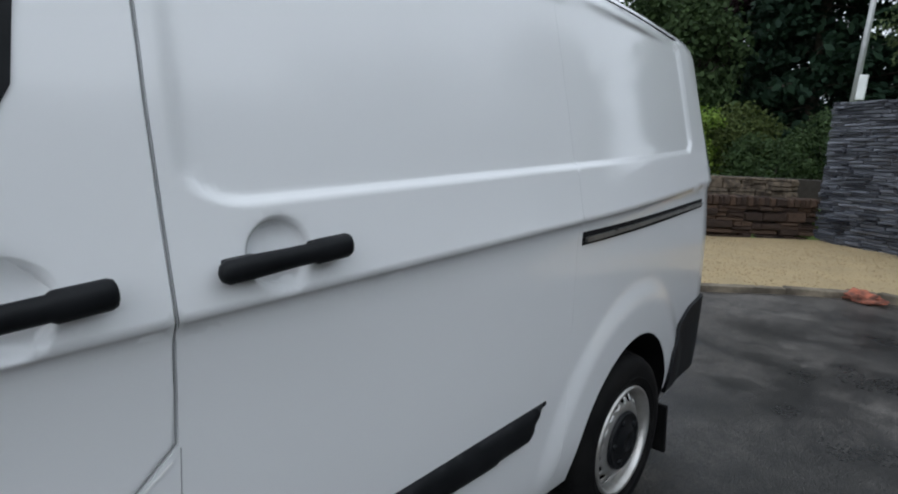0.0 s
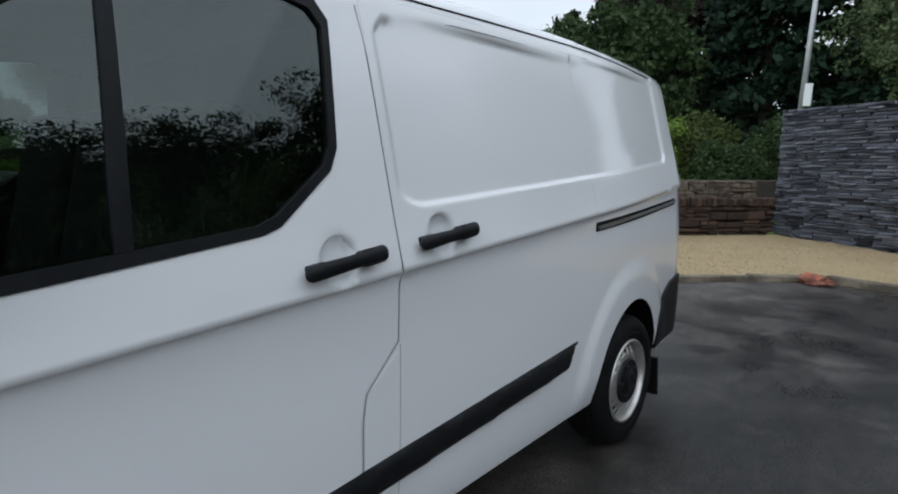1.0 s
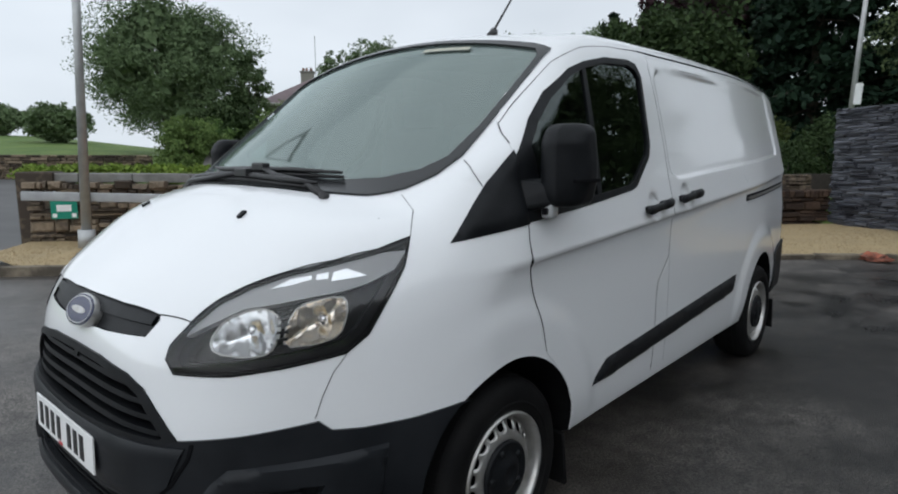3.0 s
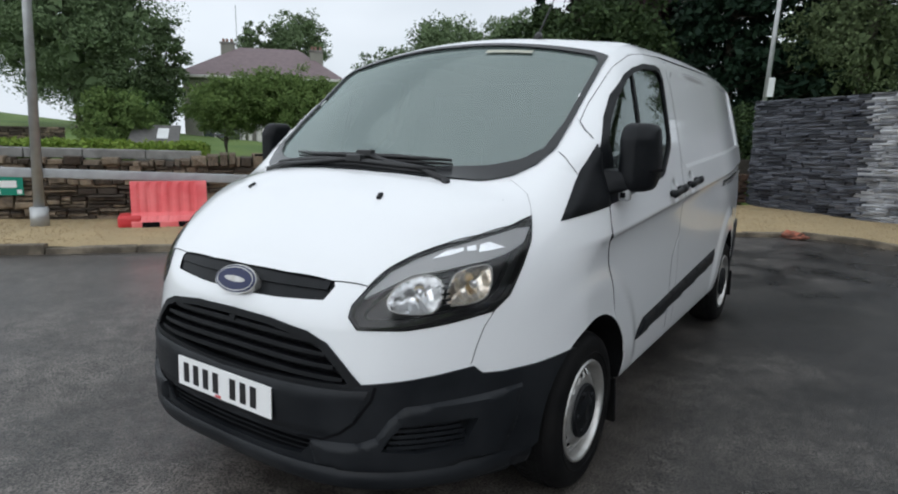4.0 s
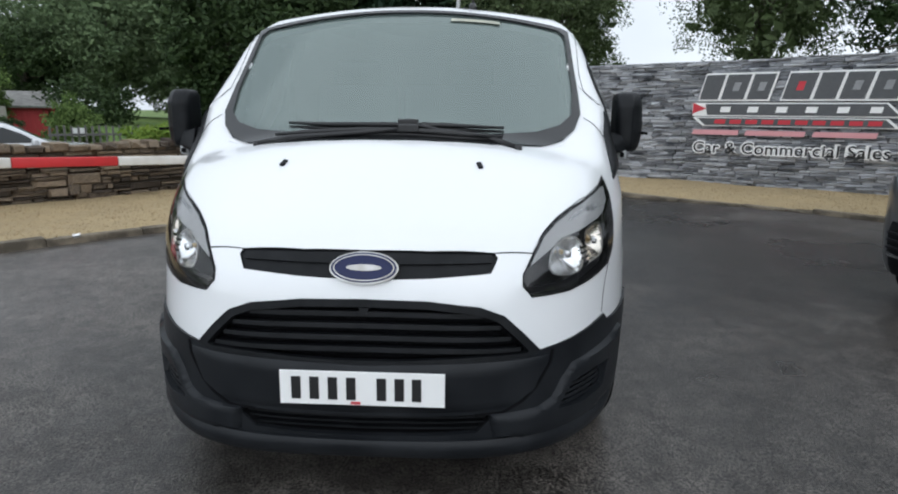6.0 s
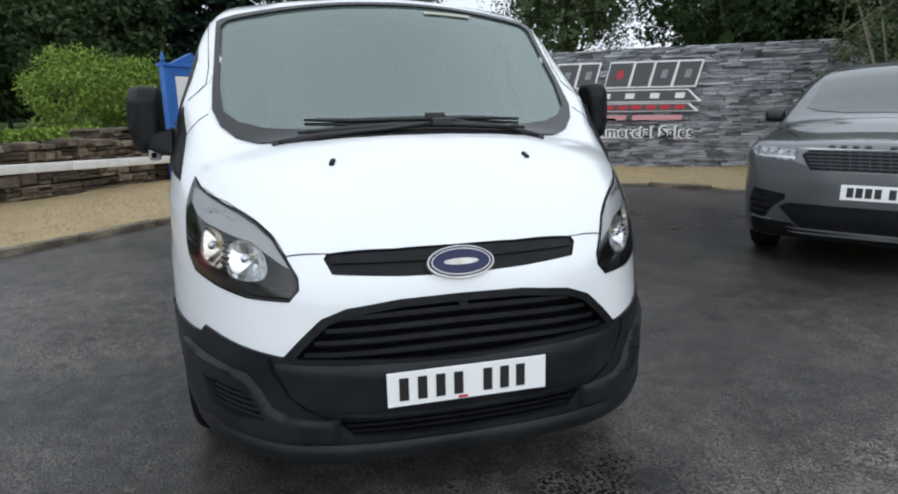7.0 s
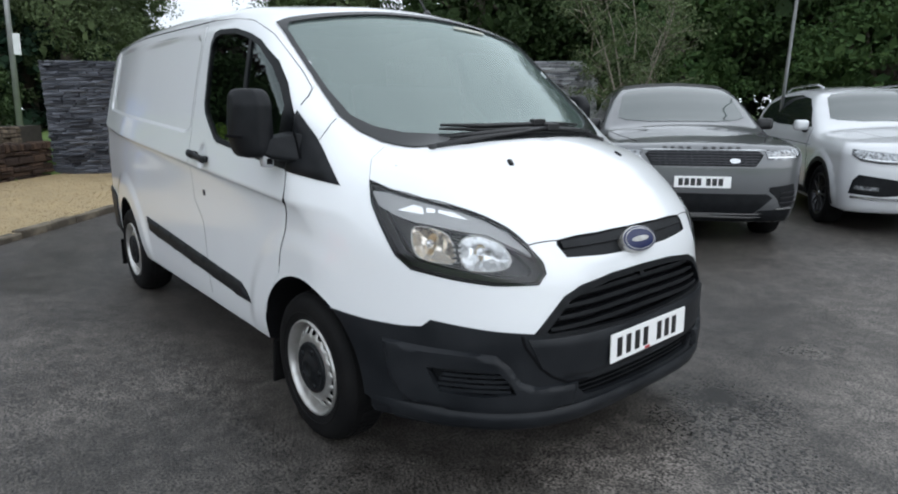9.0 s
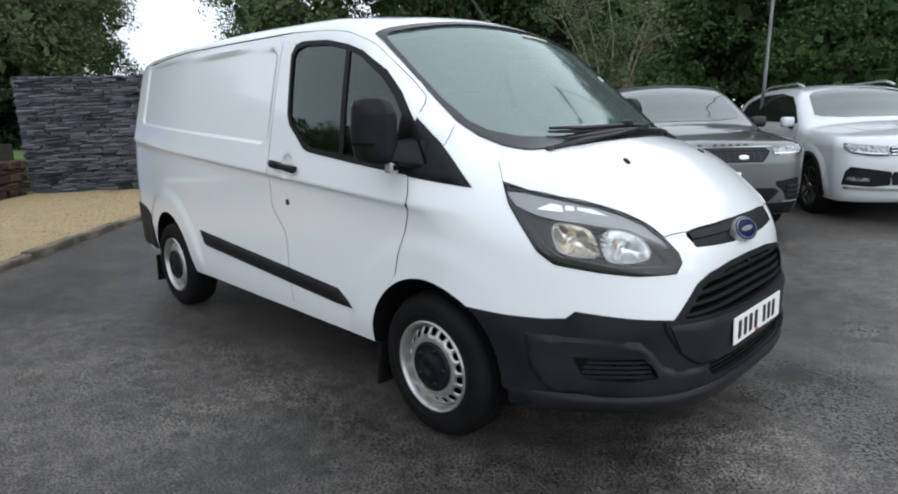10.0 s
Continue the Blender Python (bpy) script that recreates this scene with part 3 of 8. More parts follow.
BONNET = [(.44, 0), (.425, .20), (.38, .40), (.28, .61), (.215, .70), (.245, .78)] + LAMP_EDGE + [(.858, .40), (.876, .2), (.88, 0)]
BONNET = BONNET + [(x, -y) for x, y in BONNET[-2:0:-1]]

def shell_skin(x, y, z):
    """The skin, set in a little where the cargo panels lie on it."""
    m = ramp((-1.26 - x) / .05) * ramp((x + 3.58) / .05) * ramp((z - 1.12) / .06) * ramp((1.86 - z) / .04) * np.where(np.abs(y) > .5, 1, 0)
    return van_skin(x, y, z) + .009 * m


# shell: outer skin with arches, cabin and openings taken out
sv, sf = capsule(shell_skin, -3.6, 0.35, 0.85, 0.032, 220, 14)
shell = outward(sv, sf, M_WHITE)
shell.materials.append(M_LINER)
hollow = []
for ax, az, ar in ARCHES:
    for s in (1, -1):
        b = cyl(ar, ar, (ax, s * 0.62, az), (ax, s * 1.3, az), 64)
        hollow.append(([v.co[:] for v in b.verts], [[v.index for v in fc.verts] for fc in b.faces]))
        b.free()
for kind, outl, deep in (("nose", UPPER_GRILLE, .05), ("nose", LOW_GRILLE, .07), ("nose", INTAKE, .06), ("nose", LAMP_L, .085), ("nose", LAMP_R, .085), ("nose", FOG_L, .05), ("nose", FOG_R, .05)):
    hollow.append(plug(van_skin, kind, outl, 0.05, deep))
cut_a = outward(*merge(hollow), M_LINER)


def cabin_room(x, y, z):
    f = van_skin(x, y, z) + 0.045
    return smax(smax(smax(f, x - 0.26, 0.1), -1.24 - x, 0.1), 0.72 - z, 0.1)


u = np.linspace(0, math.pi, 40)[1:-1]
wv = np.linspace(0, 2 * math.pi, 72, endpoint=False)
uu, ww = np.meshgrid(u, wv, indexing="ij")
dirs = np.stack([np.sin(uu) * np.cos(ww), np.sin(uu) * np.sin(ww), np.cos(uu)], -1).reshape(-1, 3)
dirs = np.concatenate([dirs, [[0, 0, 1.0], [0, 0, -1.0]]])
cp = cast(cabin_room, np.tile([-0.45, 0, 1.2], (len(dirs), 1)), dirs, 2.5)
cf = []
for i in range(37):
    for j in range(72):
        a, b = i * 72 + j, i * 72 + (j + 1) % 72
        cf.append((a, b, b + 72, a + 72))
for j in range(72):
    cf.append((38 * 72, (j + 1) % 72, j))
    cf.append((38 * 72 + 1, 37 * 72 + j, 37 * 72 + (j + 1) % 72))
cut_b = outward([tuple(p) for p in cp], cf, M_CABIN)
cut_c = outward(*merge([plug(van_skin, "left", WIN_IN, 0.06, 0.12), plug(van_skin, "right", WIN_IN, 0.06, 0.12), plug(van_skin, "top", SCREEN_IN, 0.08, 0.16)]), M_GAP)
shell = carve(shell, [cut_a, cut_b, cut_c])
shell.materials.append(M_BUMPER)
dark_slot = len(shell.materials) - 1
for pl in shell.polygons:
    c = pl.center
    if c.z < .60 and c.x > .22 and pl.material_index == 0:
        pl.material_index = dark_slot
dress(shell, van_skin)
hang("body_shell", shell, van)


def on_van(name, kind, outl, mat, out=0.002, thick=0.006, holes=(), step=0.035, label="", under=None, back=False, lines=()):
    return hang(name, patch(van_skin, kind, outl, out, thick, holes, step, mat, back, lines=lines), under or van, label)


def features(x0, x1, embossed):
    """Lines of the flank where the sheet bends: crease and embossed panel."""
    out = [[(x0, 1.035 - .062 * x0 + d), (x1, 1.035 - .062 * x1 + d)] for d in (-.10, -.055, -.028, -.016, -.009, -.004, 0, .012)]
    if embossed:
        out += [[(x0 - .04 if x0 > -1.4 else x0, 1.268 - .058 * (x0 + 1.30) + d), (x1, 1.268 - .058 * (x1 + 1.30) + d)] for d in (-.018, -.006, 0, .006, .012, .018, .026, .042)]
    for hx, hz in ((-1.064, 1.163), (-1.448, 1.192)):
        if x1 < hx - .08 and hx + .08 < x0:
            for r in (1.10, .95, .80):
                out.append([(hx + .062 * r * math.cos(a), hz + .060 * r * math.sin(a)) for a in np.linspace(0, 2 * math.pi, 33)])
    return out


# doors and bonnet with dark shut lines
for side in ("left", "right"):
    on_van("door_gap", side, ribbon([(-.085, 1.163), (-.075, 1.10), (-.085, 1.02), (-.13, .90), (-.165, .80), (-.187, .715)], .0026), M_GAP, 0.0034, 0.002, (), 0.02)
    on_van("door_gap", side, ribbon(REAR_GAP, .0028), M_SEAM, 0.0034, 0.002, (), 0.02)
    on_van("door_gap", "slant_" + side, ribbon([slant(p) for p in PILLAR_GAP], .0022), M_GAP, 0.0034, 0.002, (), 0.02)
    on_van("wing_gap", "slant_" + side, ribbon([slant(p) for p in ((.03, .80, 1.365), (.05, .85, 1.32), (.045, .885, 1.28))], .0014), M_GAP, 0.0025, 0.002, (), 0.02)
    fd = on_van("front_door", side, DOOR, M_WHITE, 0.003, 0.006, [WIN_OUT], 0.022, lines=features(-.13, -1.25, False))
    on_van("window_frame", side, WIN_OUT, M_BLACKP, 0.006, 0.02, [WIN_IN], 0.03, "black window surround", fd)
    on_van("window_glass", side, grown(WIN_IN, 0.004), M_GLASS, -0.004, 0.004, (), 0.06, "dark side window glass", fd).visible_shadow = False
    on_van("window_divider", side, [(-.605, 1.725), (-.635, 1.732), (-.60, 1.24), (-.565, 1.236)], M_BLACKP, 0.003, 0.012, (), 0.04, "", fd)
    on_van("mirror_triangle", side, TRIANGLE, M_BLACKP, bevelled(TRIANGLE, .004, .016, .03), 0.012, (), 0.02, "black plastic corner cover")
    on_van("side_moulding", side, MOULD, M_BLACKP, bevelled(MOULD, .004, .020, .022), 0.012, (), 0.02, "black side moulding")
    on_van("roof_gutter", "slant_" + side, ribbon([slant(p) for p in ((-1.19, .81, 1.862), (-1.6, .81, 1.868), (-2.2, .80, 1.872), (-2.9, .78, 1.868), (-3.5, .74, 1.858))], .005), M_GAP, 0.002, 0.004)
    on_van("panel_lip", side, ribbon([(-1.36, 1.812), (-2.0, 1.826), (-2.6, 1.838)], .006), M_SEAM, 0.0015, 0.003)
    on_van("bumper_corner", side, [(-3.34, .39), (-3.37, .56), (-3.44, .66), (-3.58, .72), (-3.80, .74), (-3.82, .39)], M_BLACKP, 0.015, 0.02, (), 0.05, "black rear bumper corner")
on_van("sliding_door", "left", SLIDER, M_WHITE, 0.0018, 0.006, (), 0.022, lines=features(-1.28, -2.42, True))
on_van("seam_line", "left", ribbon([(-1.275, .91), (-1.272, .70), (-1.268, .40)], .0016), M_SEAM, 0.0024, 0.001)
QUARTER = [(-2.4305, 1.862), (-2.4305, .66), (-2.412, .47), (-2.393, .387)] + [(-2.925 + .429 * math.cos(a), .315 + .429 * math.sin(a)) for a in np.linspace(.17, math.pi - .17, 30)] + [(-3.62, .388), (-3.62, 1.842), (-3.0, 1.862)]
on_van("rear_quarter", "left", QUARTER, M_WHITE, 0.0018, 0.006, (), 0.022, lines=features(-2.45, -3.45, True))
CARGO = [(-1.262, 1.835), (-1.262, 1.42), (-1.268, 1.25), (-1.274, 1.0), (-1.274, .92), (-1.15, .80), (-1.137, .735), (-1.135, .39), (-2.392, .39)] + QUARTER[4:] + [(-2.43, 1.862)]
on_van("cargo_side", "right", CARGO, M_WHITE, 0.0018, 0.006, (), 0.022, lines=[l for l in features(-1.285, -3.45, True) if len(l) < 9])
rail = on_van("slide_rail", "left", [(-2.455, 1.112), (-2.452, 1.152), (-3.0, 1.172), (-3.66, 1.198), (-3.66, 1.162), (-3.0, 1.132)], M_GAP, 0.003, 0.006, (), 0.04, "dark slot with a worn metal slide rail")
on_van("rail_bar", "left", [(-2.47, 1.122), (-2.47, 1.136), (-3.0, 1.158), (-3.65, 1.184), (-3.65, 1.172), (-3.0, 1.146)], M_RAIL, 0.012, 0.01, (), 0.04, "", rail)
on_van("bonnet_seal", "top", grown(BONNET, .002), M_GAP, 0.0015, 0.002, [grown(BONNET, -.004)], 0.02)
on_van("bonnet", "top", BONNET, M_WHITE, 0.003, 0.006, (), 0.03)
scr = on_van("screen_surround", "top", SCREEN_OUT, M_FRIT, 0.008, 0.016, [grown(SCREEN_IN, -.009)], 0.03, "black windscreen surround and cowl")
on_van("windscreen", "top", grown(SCREEN_IN, .004), M_SCREEN, -0.002, 0.004, (), 0.07, "large raked windscreen, misty film with painted sky reflection", scr).visible_shadow = False
on_van("sun_label", "top", [(-.405, .20), (-.425, .44), (-.444, .44), (-.424, .20)], M_LABEL, 0.005, 0.002, (), 0.05, "pale sticker strip at the top of the glass", scr)

# front bumper: dark lower part with raised corners, intake and fog pockets
LINE = [(.20, .968, .66), (.40, .925, .648), (.54, .87, .648), (.61, .83, .655), (.64, .812, .683), (.70, .775, .675), (.80, .69, .66), (.91, .565, .645)]
ARC = [(.40 * math.cos(a) + .003, .97, .33 + .40 * math.sin(a)) for a in np.linspace(.93, -.10, 8)]
low_half = on_nose(LINE[::-1]) + [nose((x, .955, z)) for x, _, z in ARC]
BUMP = low_half + [nose((.40, .95, .285)), (.62, .285), (.35, .285), (0, .285)]
BUMP = [(a, z) for a, z in on_nose([(.99, .0, .609), (.985, .1, .609), (.97, .38, .624), (.935, .525, .625)])] + BUMP
BUMP = BUMP + [(-a, z) for a, z in BUMP[-2:0:-1]]
bumper = on_van("front_bumper", "nose", BUMP, M_BUMPER, 0.008, 0.02, [INTAKE, FOG_L, FOG_R], 0.03, "dark grey grained plastic front bumper")
for s, fog in ((1, FOG_L), (-1, FOG_R)):
    RIB = on_nose([(.47, .90, .595), (.60, .835, .588), (.74, .745, .582), (.83, .675, .575), (.865, .64, .535), (.89, .605, .475), (.92, .555, .452), (.955, .47, .45), (.975, .40, .452),
                   (.965, .41, .368), (.93, .50, .358), (.83, .64, .356), (.70, .76, .356), (.56, .86, .366), (.49, .89, .45)])
    RIB = [(s * a, z) for a, z in RIB]
    on_van("corner_cap", "nose", RIB, M_BUMPER, bevelled(RIB, .007, .026, .014), 0.02, [fog], 0.014, "", bumper)
    on_van("fog_floor", "nose", grown(fog, .006), M_BLACKP, -0.012, 0.004, (), 0.04, "", bumper)
    for k, z in enumerate((.436, .455, .474, .493, .511)):
        w0, w1 = .665 + .007 * k, .872 - .009 * k
        a0, a1 = nose((w0, .812 - .006 * k, 0))[0], nose((w1, .634 + .005 * k, 0))[0]
        slat = [(s * a0, z + .004), (s * a1, z + .007), (s * a1, z - .005), (s * a0, z - .008)]
        on_van("fog_slat", "nose", slat, M_BUMPER, 0.008, 0.018, (), 0.03, "", bumper)
on_van("plate_panel", "nose", [(.455, .628), (.30, .624), (0, .611), (-.30, .624), (-.455, .628), (-.415, .52), (-.335, .458), (0, .446), (.335, .458), (.415, .52)], M_BUMPER,
       lambda q: np.interp(q[:, 1] + .03 * np.cos(3 * q[:, 0]), [.475, .492, .60, .622, .655], [.004, .016, .018, .022, .006]) * np.clip(1.25 - np.abs(q[:, 0]) * 1.0, .4, 1), 0.03, (), 0.02, "", bumper)
for s in (1, -1):
    on_van("panel_groove", "nose", ribbon([(s * a, z) for a, z in ((.470, .640), (.462, .600), (.440, .560), (.420, .520), (.385, .482), (.340, .454), (.270, .448))], .008), M_DARK, 0.0105, 0.004, (), 0.02, "", bumper)
for zz in (.392, .412, .430):
    on_van("intake_bar", "nose", [(.30, zz + .004), (0, zz - .002), (-.30, zz + .004), (-.30, zz - .002), (0, zz - .009), (.30, zz - .002)], M_BLACKP, -0.012, 0.02, (), 0.04, "", bumper)
on_van("lip", "nose", [(.90, .352), (.66, .366), (.3, .362), (0, .358), (-.3, .362), (-.66, .366), (-.90, .352), (-.92, .300), (-.70, .290), (-.3, .285), (0, .282), (.3, .285), (.70, .290), (.92, .300)], M_BUMPER,
       lambda q: np.interp(q[:, 1], [.280, .305, .345, .368], [.004, .026, .030, .010]) * np.clip((.95 - np.abs(q[:, 0])) / .25, .35, 1), 0.02, (), 0.015, "", bumper)

for s in (1,):
    on_van("bumper_seam", "nose", ribbon([nose((x, s * y, z)) for x, y, z in ((.555, .835, .855), (.59, .82, .81), (.62, .81, .75), (.645, .805, .69))], .0011), M_GAP, 0.0015, 0.002, (), 0.02)

# grilles
grille = on_van("lower_grille", "nose", grown(LOW_GRILLE, .012), M_BLACKP, 0.007, 0.03, [grown(LOW_GRILLE, -.012)], 0.03, "black grille with four wide bars")
for z, half in ((.655, .50), (.692, .465), (.729, .43), (.766, .37)):
    a = nose((.93, half, 0))[0]
    on_van("grille_bar", "nose", [(a, z + .004), (a * .5, z + .009), (0, z + .010), (-a * .5, z + .009), (-a, z + .004), (-a, z - .009), (-a * .5, z - .007), (0, z - .006), (a * .5, z - .007), (a, z - .009)],
           M_BLACKP, -0.006, 0.035, (), 0.04, "", grille)
on_van("grille_floor", "nose", grown(LOW_GRILLE, .004), M_DARK, -0.055, 0.004, (), 0.06, "", grille)
ug = on_van("upper_grille", "nose", grown(UPPER_GRILLE, -.002), M_BLACKP, -0.007, 0.02, (), 0.03, "black upper grille strip")
on_van("grille_bar", "nose", [(.33, .944), (0, .950), (-.33, .944), (-.325, .922), (0, .916), (.325, .922)], M_BLACKP, 0.003, 0.03, (), 0.04, "", ug)
on_van("grille_bracket", "nose", [(-.014, .788), (.014, .788), (.008, .768), (-.008, .768)], M_BLACKP, 0.0, 0.03, (), 0.02, "small black bracket", grille)


def oval(rx, rz, zc, n=40, a0=0.0):
    return [(a0 + rx * math.cos(2 * math.pi * i / n), zc + rz * math.sin(2 * math.pi * i / n)) for i in range(n)]


badge = on_van("badge", "nose", oval(.089, .0435, .902), M_STEEL, 0.020, 0.03, (), 0.02, "blue oval badge with a chrome rim")
on_van("badge_field", "nose", oval(.0845, .0395, .902), M_BLUE_OVAL, 0.023, 0.004, (), 0.02, "plain dark blue oval", badge)
on_van("badge_ring", "nose", oval(.0785, .0352, .902), M_STEEL, 0.0242, 0.002, [oval(.0755, .0325, .902)], 0.02, "thin chrome oval line", badge)
on_van("badge_mark", "nose", oval(.046, .0085, .902), M_STEEL, 0.0245, 0.002, (), 0.02, "pale bar", badge)

# number plate, its characters as plain bars
plate = thing("number_plate", "white front number plate with black characters as bars", "")
plate.parent = van
plate_tilt = pose(1.0085, 0, .541, 0, -1.5, 0)
part("plate_board", box((.006, .52, .111), (0, 0, 0), .002), M_PLATE, plate, "", m=plate_tilt)
for k, (yy, ww) in enumerate(((-.208, .048), (-.150, .048), (-.092, .048), (-.034, .048), (.062, .048), (.118, .048), (.172, .048))):
    part("character_bar", box((.002, ww * .62, .074), (.0045, yy, 0)), M_INK, plate, "", m=plate_tilt)
part("dealer_strip", box((.002, .03, .009), (.0045, -.02, -.047)), material("red_print", (.55, .06, .07), .4), plate, "small red print", m=plate_tilt)

# headlamps
for s, lamp in ((1, LAMP_L), (-1, LAMP_R)):
    head = thing("headlamp", "", "")
    head.parent = van
    head["label"] = "swept-back headlamp with clear lens and dark bezel"
    on_van("lamp_lens", "nose", grown(lamp, -.002), M_LENS, 0.004, 0.004, (), 0.03, "clear plastic lens", head).visible_shadow = False
    on_van("lamp_rim", "nose", grown(lamp, .002), M_GAP, 0.002, 0.03, [grown(lamp, -.006)], 0.03, "", head)

    def at(x, y, z):
        return nose((x, s * y, z))
    def flip(pts):
        return [(s * a_, z_) for a_, z_ in pts]
    on_van("lamp_floor", "nose", grown(lamp, -.004), M_BEZEL_D, -0.066, 0.006, (), 0.03, "black lamp housing", head)
    on_van("lamp_inner_edge", "nose", grown(lamp, -.004), M_BEZEL_D, -0.034, 0.03, [grown(lamp, -.028)], 0.03, "", head)
    brow = [(.43, .912), (.46, .942), (.545, .993), (.637, 1.008), (.70, 1.020), (.76, 1.028), (.823, 1.045), (.885, 1.075), (.905, 1.105), (.845, 1.102), (.734, 1.077), (.629, 1.052), (.551, 1.022), (.490, .982), (.448, .932)]
    brow = grown(brow, .010)
    br = on_van("lamp_brow", "nose", flip(brow), M_BEZEL, lambda q: -.008 - .10 * np.clip(.06 - (q[:, 1] - np.interp(np.abs(q[:, 0]), [.43, .55, .70, .90], [.912, .993, 1.02, 1.09])), 0, .06) ** 1.0 * .3, 0.02, (), 0.02, "grey translucent brow strip", head)
    for cell in ([(.600, 1.030), (.650, 1.040), (.690, 1.052), (.690, 1.062), (.640, 1.054)], [(.700, 1.050), (.728, 1.052), (.728, 1.068), (.700, 1.064)], [(.735, 1.045), (.822, 1.055), (.770, 1.076), (.740, 1.068)]):
        on_van("indicator_cell", "nose", flip(cell), M_REFLECTOR, -0.006, 0.006, (), 0.02, "bright indicator reflector", br)
    for nm, ac, zc, ring, mt in (("main_beam", .562, .924, [(.484, .905), (.500, .870), (.566, .858), (.616, .864), (.636, .910), (.634, .962), (.604, .987), (.564, .986), (.510, .960)], M_REFLECTOR),
                                 ("dipped_beam", .706, .944, [(.640, .880), (.712, .882), (.762, .900), (.778, .955), (.776, 1.004), (.735, 1.010), (.665, .992), (.645, .940)], M_WARMREF)):
        ring = rounded(ring, 1)
        fine = np.array(densify(ring, .012))

        def bowl_depth(q, ac=ac, zc=zc, fine=fine):
            """A faceted paraboloid: deep at the bulb, with upright flutes."""
            u_, v_ = np.abs(q[:, 0]) - ac, q[:, 1] - zc
            rim_ = np.sqrt(((fine[None] - np.stack([np.abs(q[:, 0]), q[:, 1]], 1)[:, None]) ** 2).sum(2)).min(1)
            t_ = np.clip(rim_ / .066, 0, 1)
            flute = np.abs((((u_ + .25 * v_) / .034) % 1.0) - .5) * .012 * np.clip(rim_ / .02, 0, 1)
            return -.016 - .046 * (1 - (1 - t_) ** 2) + flute
        bowl = on_van(nm, "nose", flip(ring), mt, bowl_depth, 0.003, (), 0.0075, "bright faceted chrome reflector bowl", head)
        rim_in = [(ac + (a_ - ac) * .955, zc + (z_ - zc) * .955) for a_, z_ in ring]
        on_van("bowl_rim", "nose", flip(ring), M_STEEL, -0.014, 0.006, [flip(rim_in)], 0.02, "", bowl)
        o_, d_ = rays("nose", np.array([(s * ac, zc)]))
        c = Vector(cast(van_skin, o_, d_)[0])
        aim = Vector((.90, s * .34, .05)).normalized()
        turn = Matrix.Translation(c) @ aim.to_track_quat("Z", "Y").to_matrix().to_4x4()
        part("bulb", cyl(.009, .007, (0, 0, -.070), (0, 0, -.036), 12), M_AMBER, bowl, "", True, turn)
        part("bulb_shield", cyl(.016, .013, (0, 0, -.038), (0, 0, -.026), 14), M_CHROME, bowl, "", True, turn)
    # dark louvres between the bowls
    for k in range(6):
        zz = .880 + .019 * k
        on_van("louvre", "nose", flip([(.628, zz), (.652, zz + .002), (.652, zz + .009), (.628, zz + .007)]), M_BEZEL_D, -0.012, 0.02, (), 0.02, "", head)

# a long scratch in the paint of the near door
on_van("scratch", "left", ribbon([(-1.167, 0.818), (-1.219, 0.859), (-1.262, 0.892)], .004), M_PLATE, 0.0042, 0.001, (), 0.02, "thin pale scratch")

# bonnet washer jets
for s in (1, -1):
    jz = float(V_T(.57) - V_K(.57) * .126)
    part("washer_jet", box((.034, .018, .012), (0, 0, 0), .004), M_BLACKP, van, "small black washer jet", True, pose(.57, s * .355, jz + .006, 0, 30, s * 20))

# door handles and their cupped recesses
for side, s, xs in (("left", 1, ((-.937, -1.182, 1.150, 1.176), (-1.322, -1.567, 1.180, 1.204))), ("right", -1, ((-.937, -1.182, 1.150, 1.176),))):
    for x0, x1, z0, z1 in xs:
        o, d = rays(side, np.array([[x0, z0], [x1, z1], [.5 * (x0 + x1), .5 * (z0 + z1)]]))
        p = cast(van_skin, o, d)
        hl = abs(x1 - x0) / 2
        hx_ = [-hl, -hl + .003, -hl + .010, -hl + .072, -hl + .079, 0, hl - .05, hl - .013, hl - .004, hl]
        hr_ = [.012, .018, .0205, .0205, .0168, .0165, .0185, .0178, .013, .005]
        hv_, hf_ = tube([(a_, 0, 0) for a_ in hx_], hr_, 14)
        bar = mesh_from("handle", [(a_, b_ * .78, c_ * 1.06) for a_, b_, c_ in hv_], hf_, M_BLACKP, smooth=True)
        ang = math.degrees(math.atan2(z1 - z0, -(x1 - x0)))
        hd = hang("door_handle", bar, van, "black bar door handle", pose(.5 * (x0 + x1), p[0][1] + s * .030, .5 * (z0 + z1), 0, ang, 0))
        for k in (-1, 1):
            part("handle_foot", box((.055, .03, .030), (k * (abs(x1 - x0) / 2 - .045), -s * .018, 0), .008), M_BLACKP, hd, "", True)
o, d = rays("right", np.array([[-1.094, .968]]))
lp = cast(van_skin, o, d)[0]
part("lock_barrel", cyl(.019, .017, (lp[0], lp[1] + .01, lp[2]), (lp[0], lp[1] - .006, lp[2]), 16), M_INK, van, "round black lock", True)

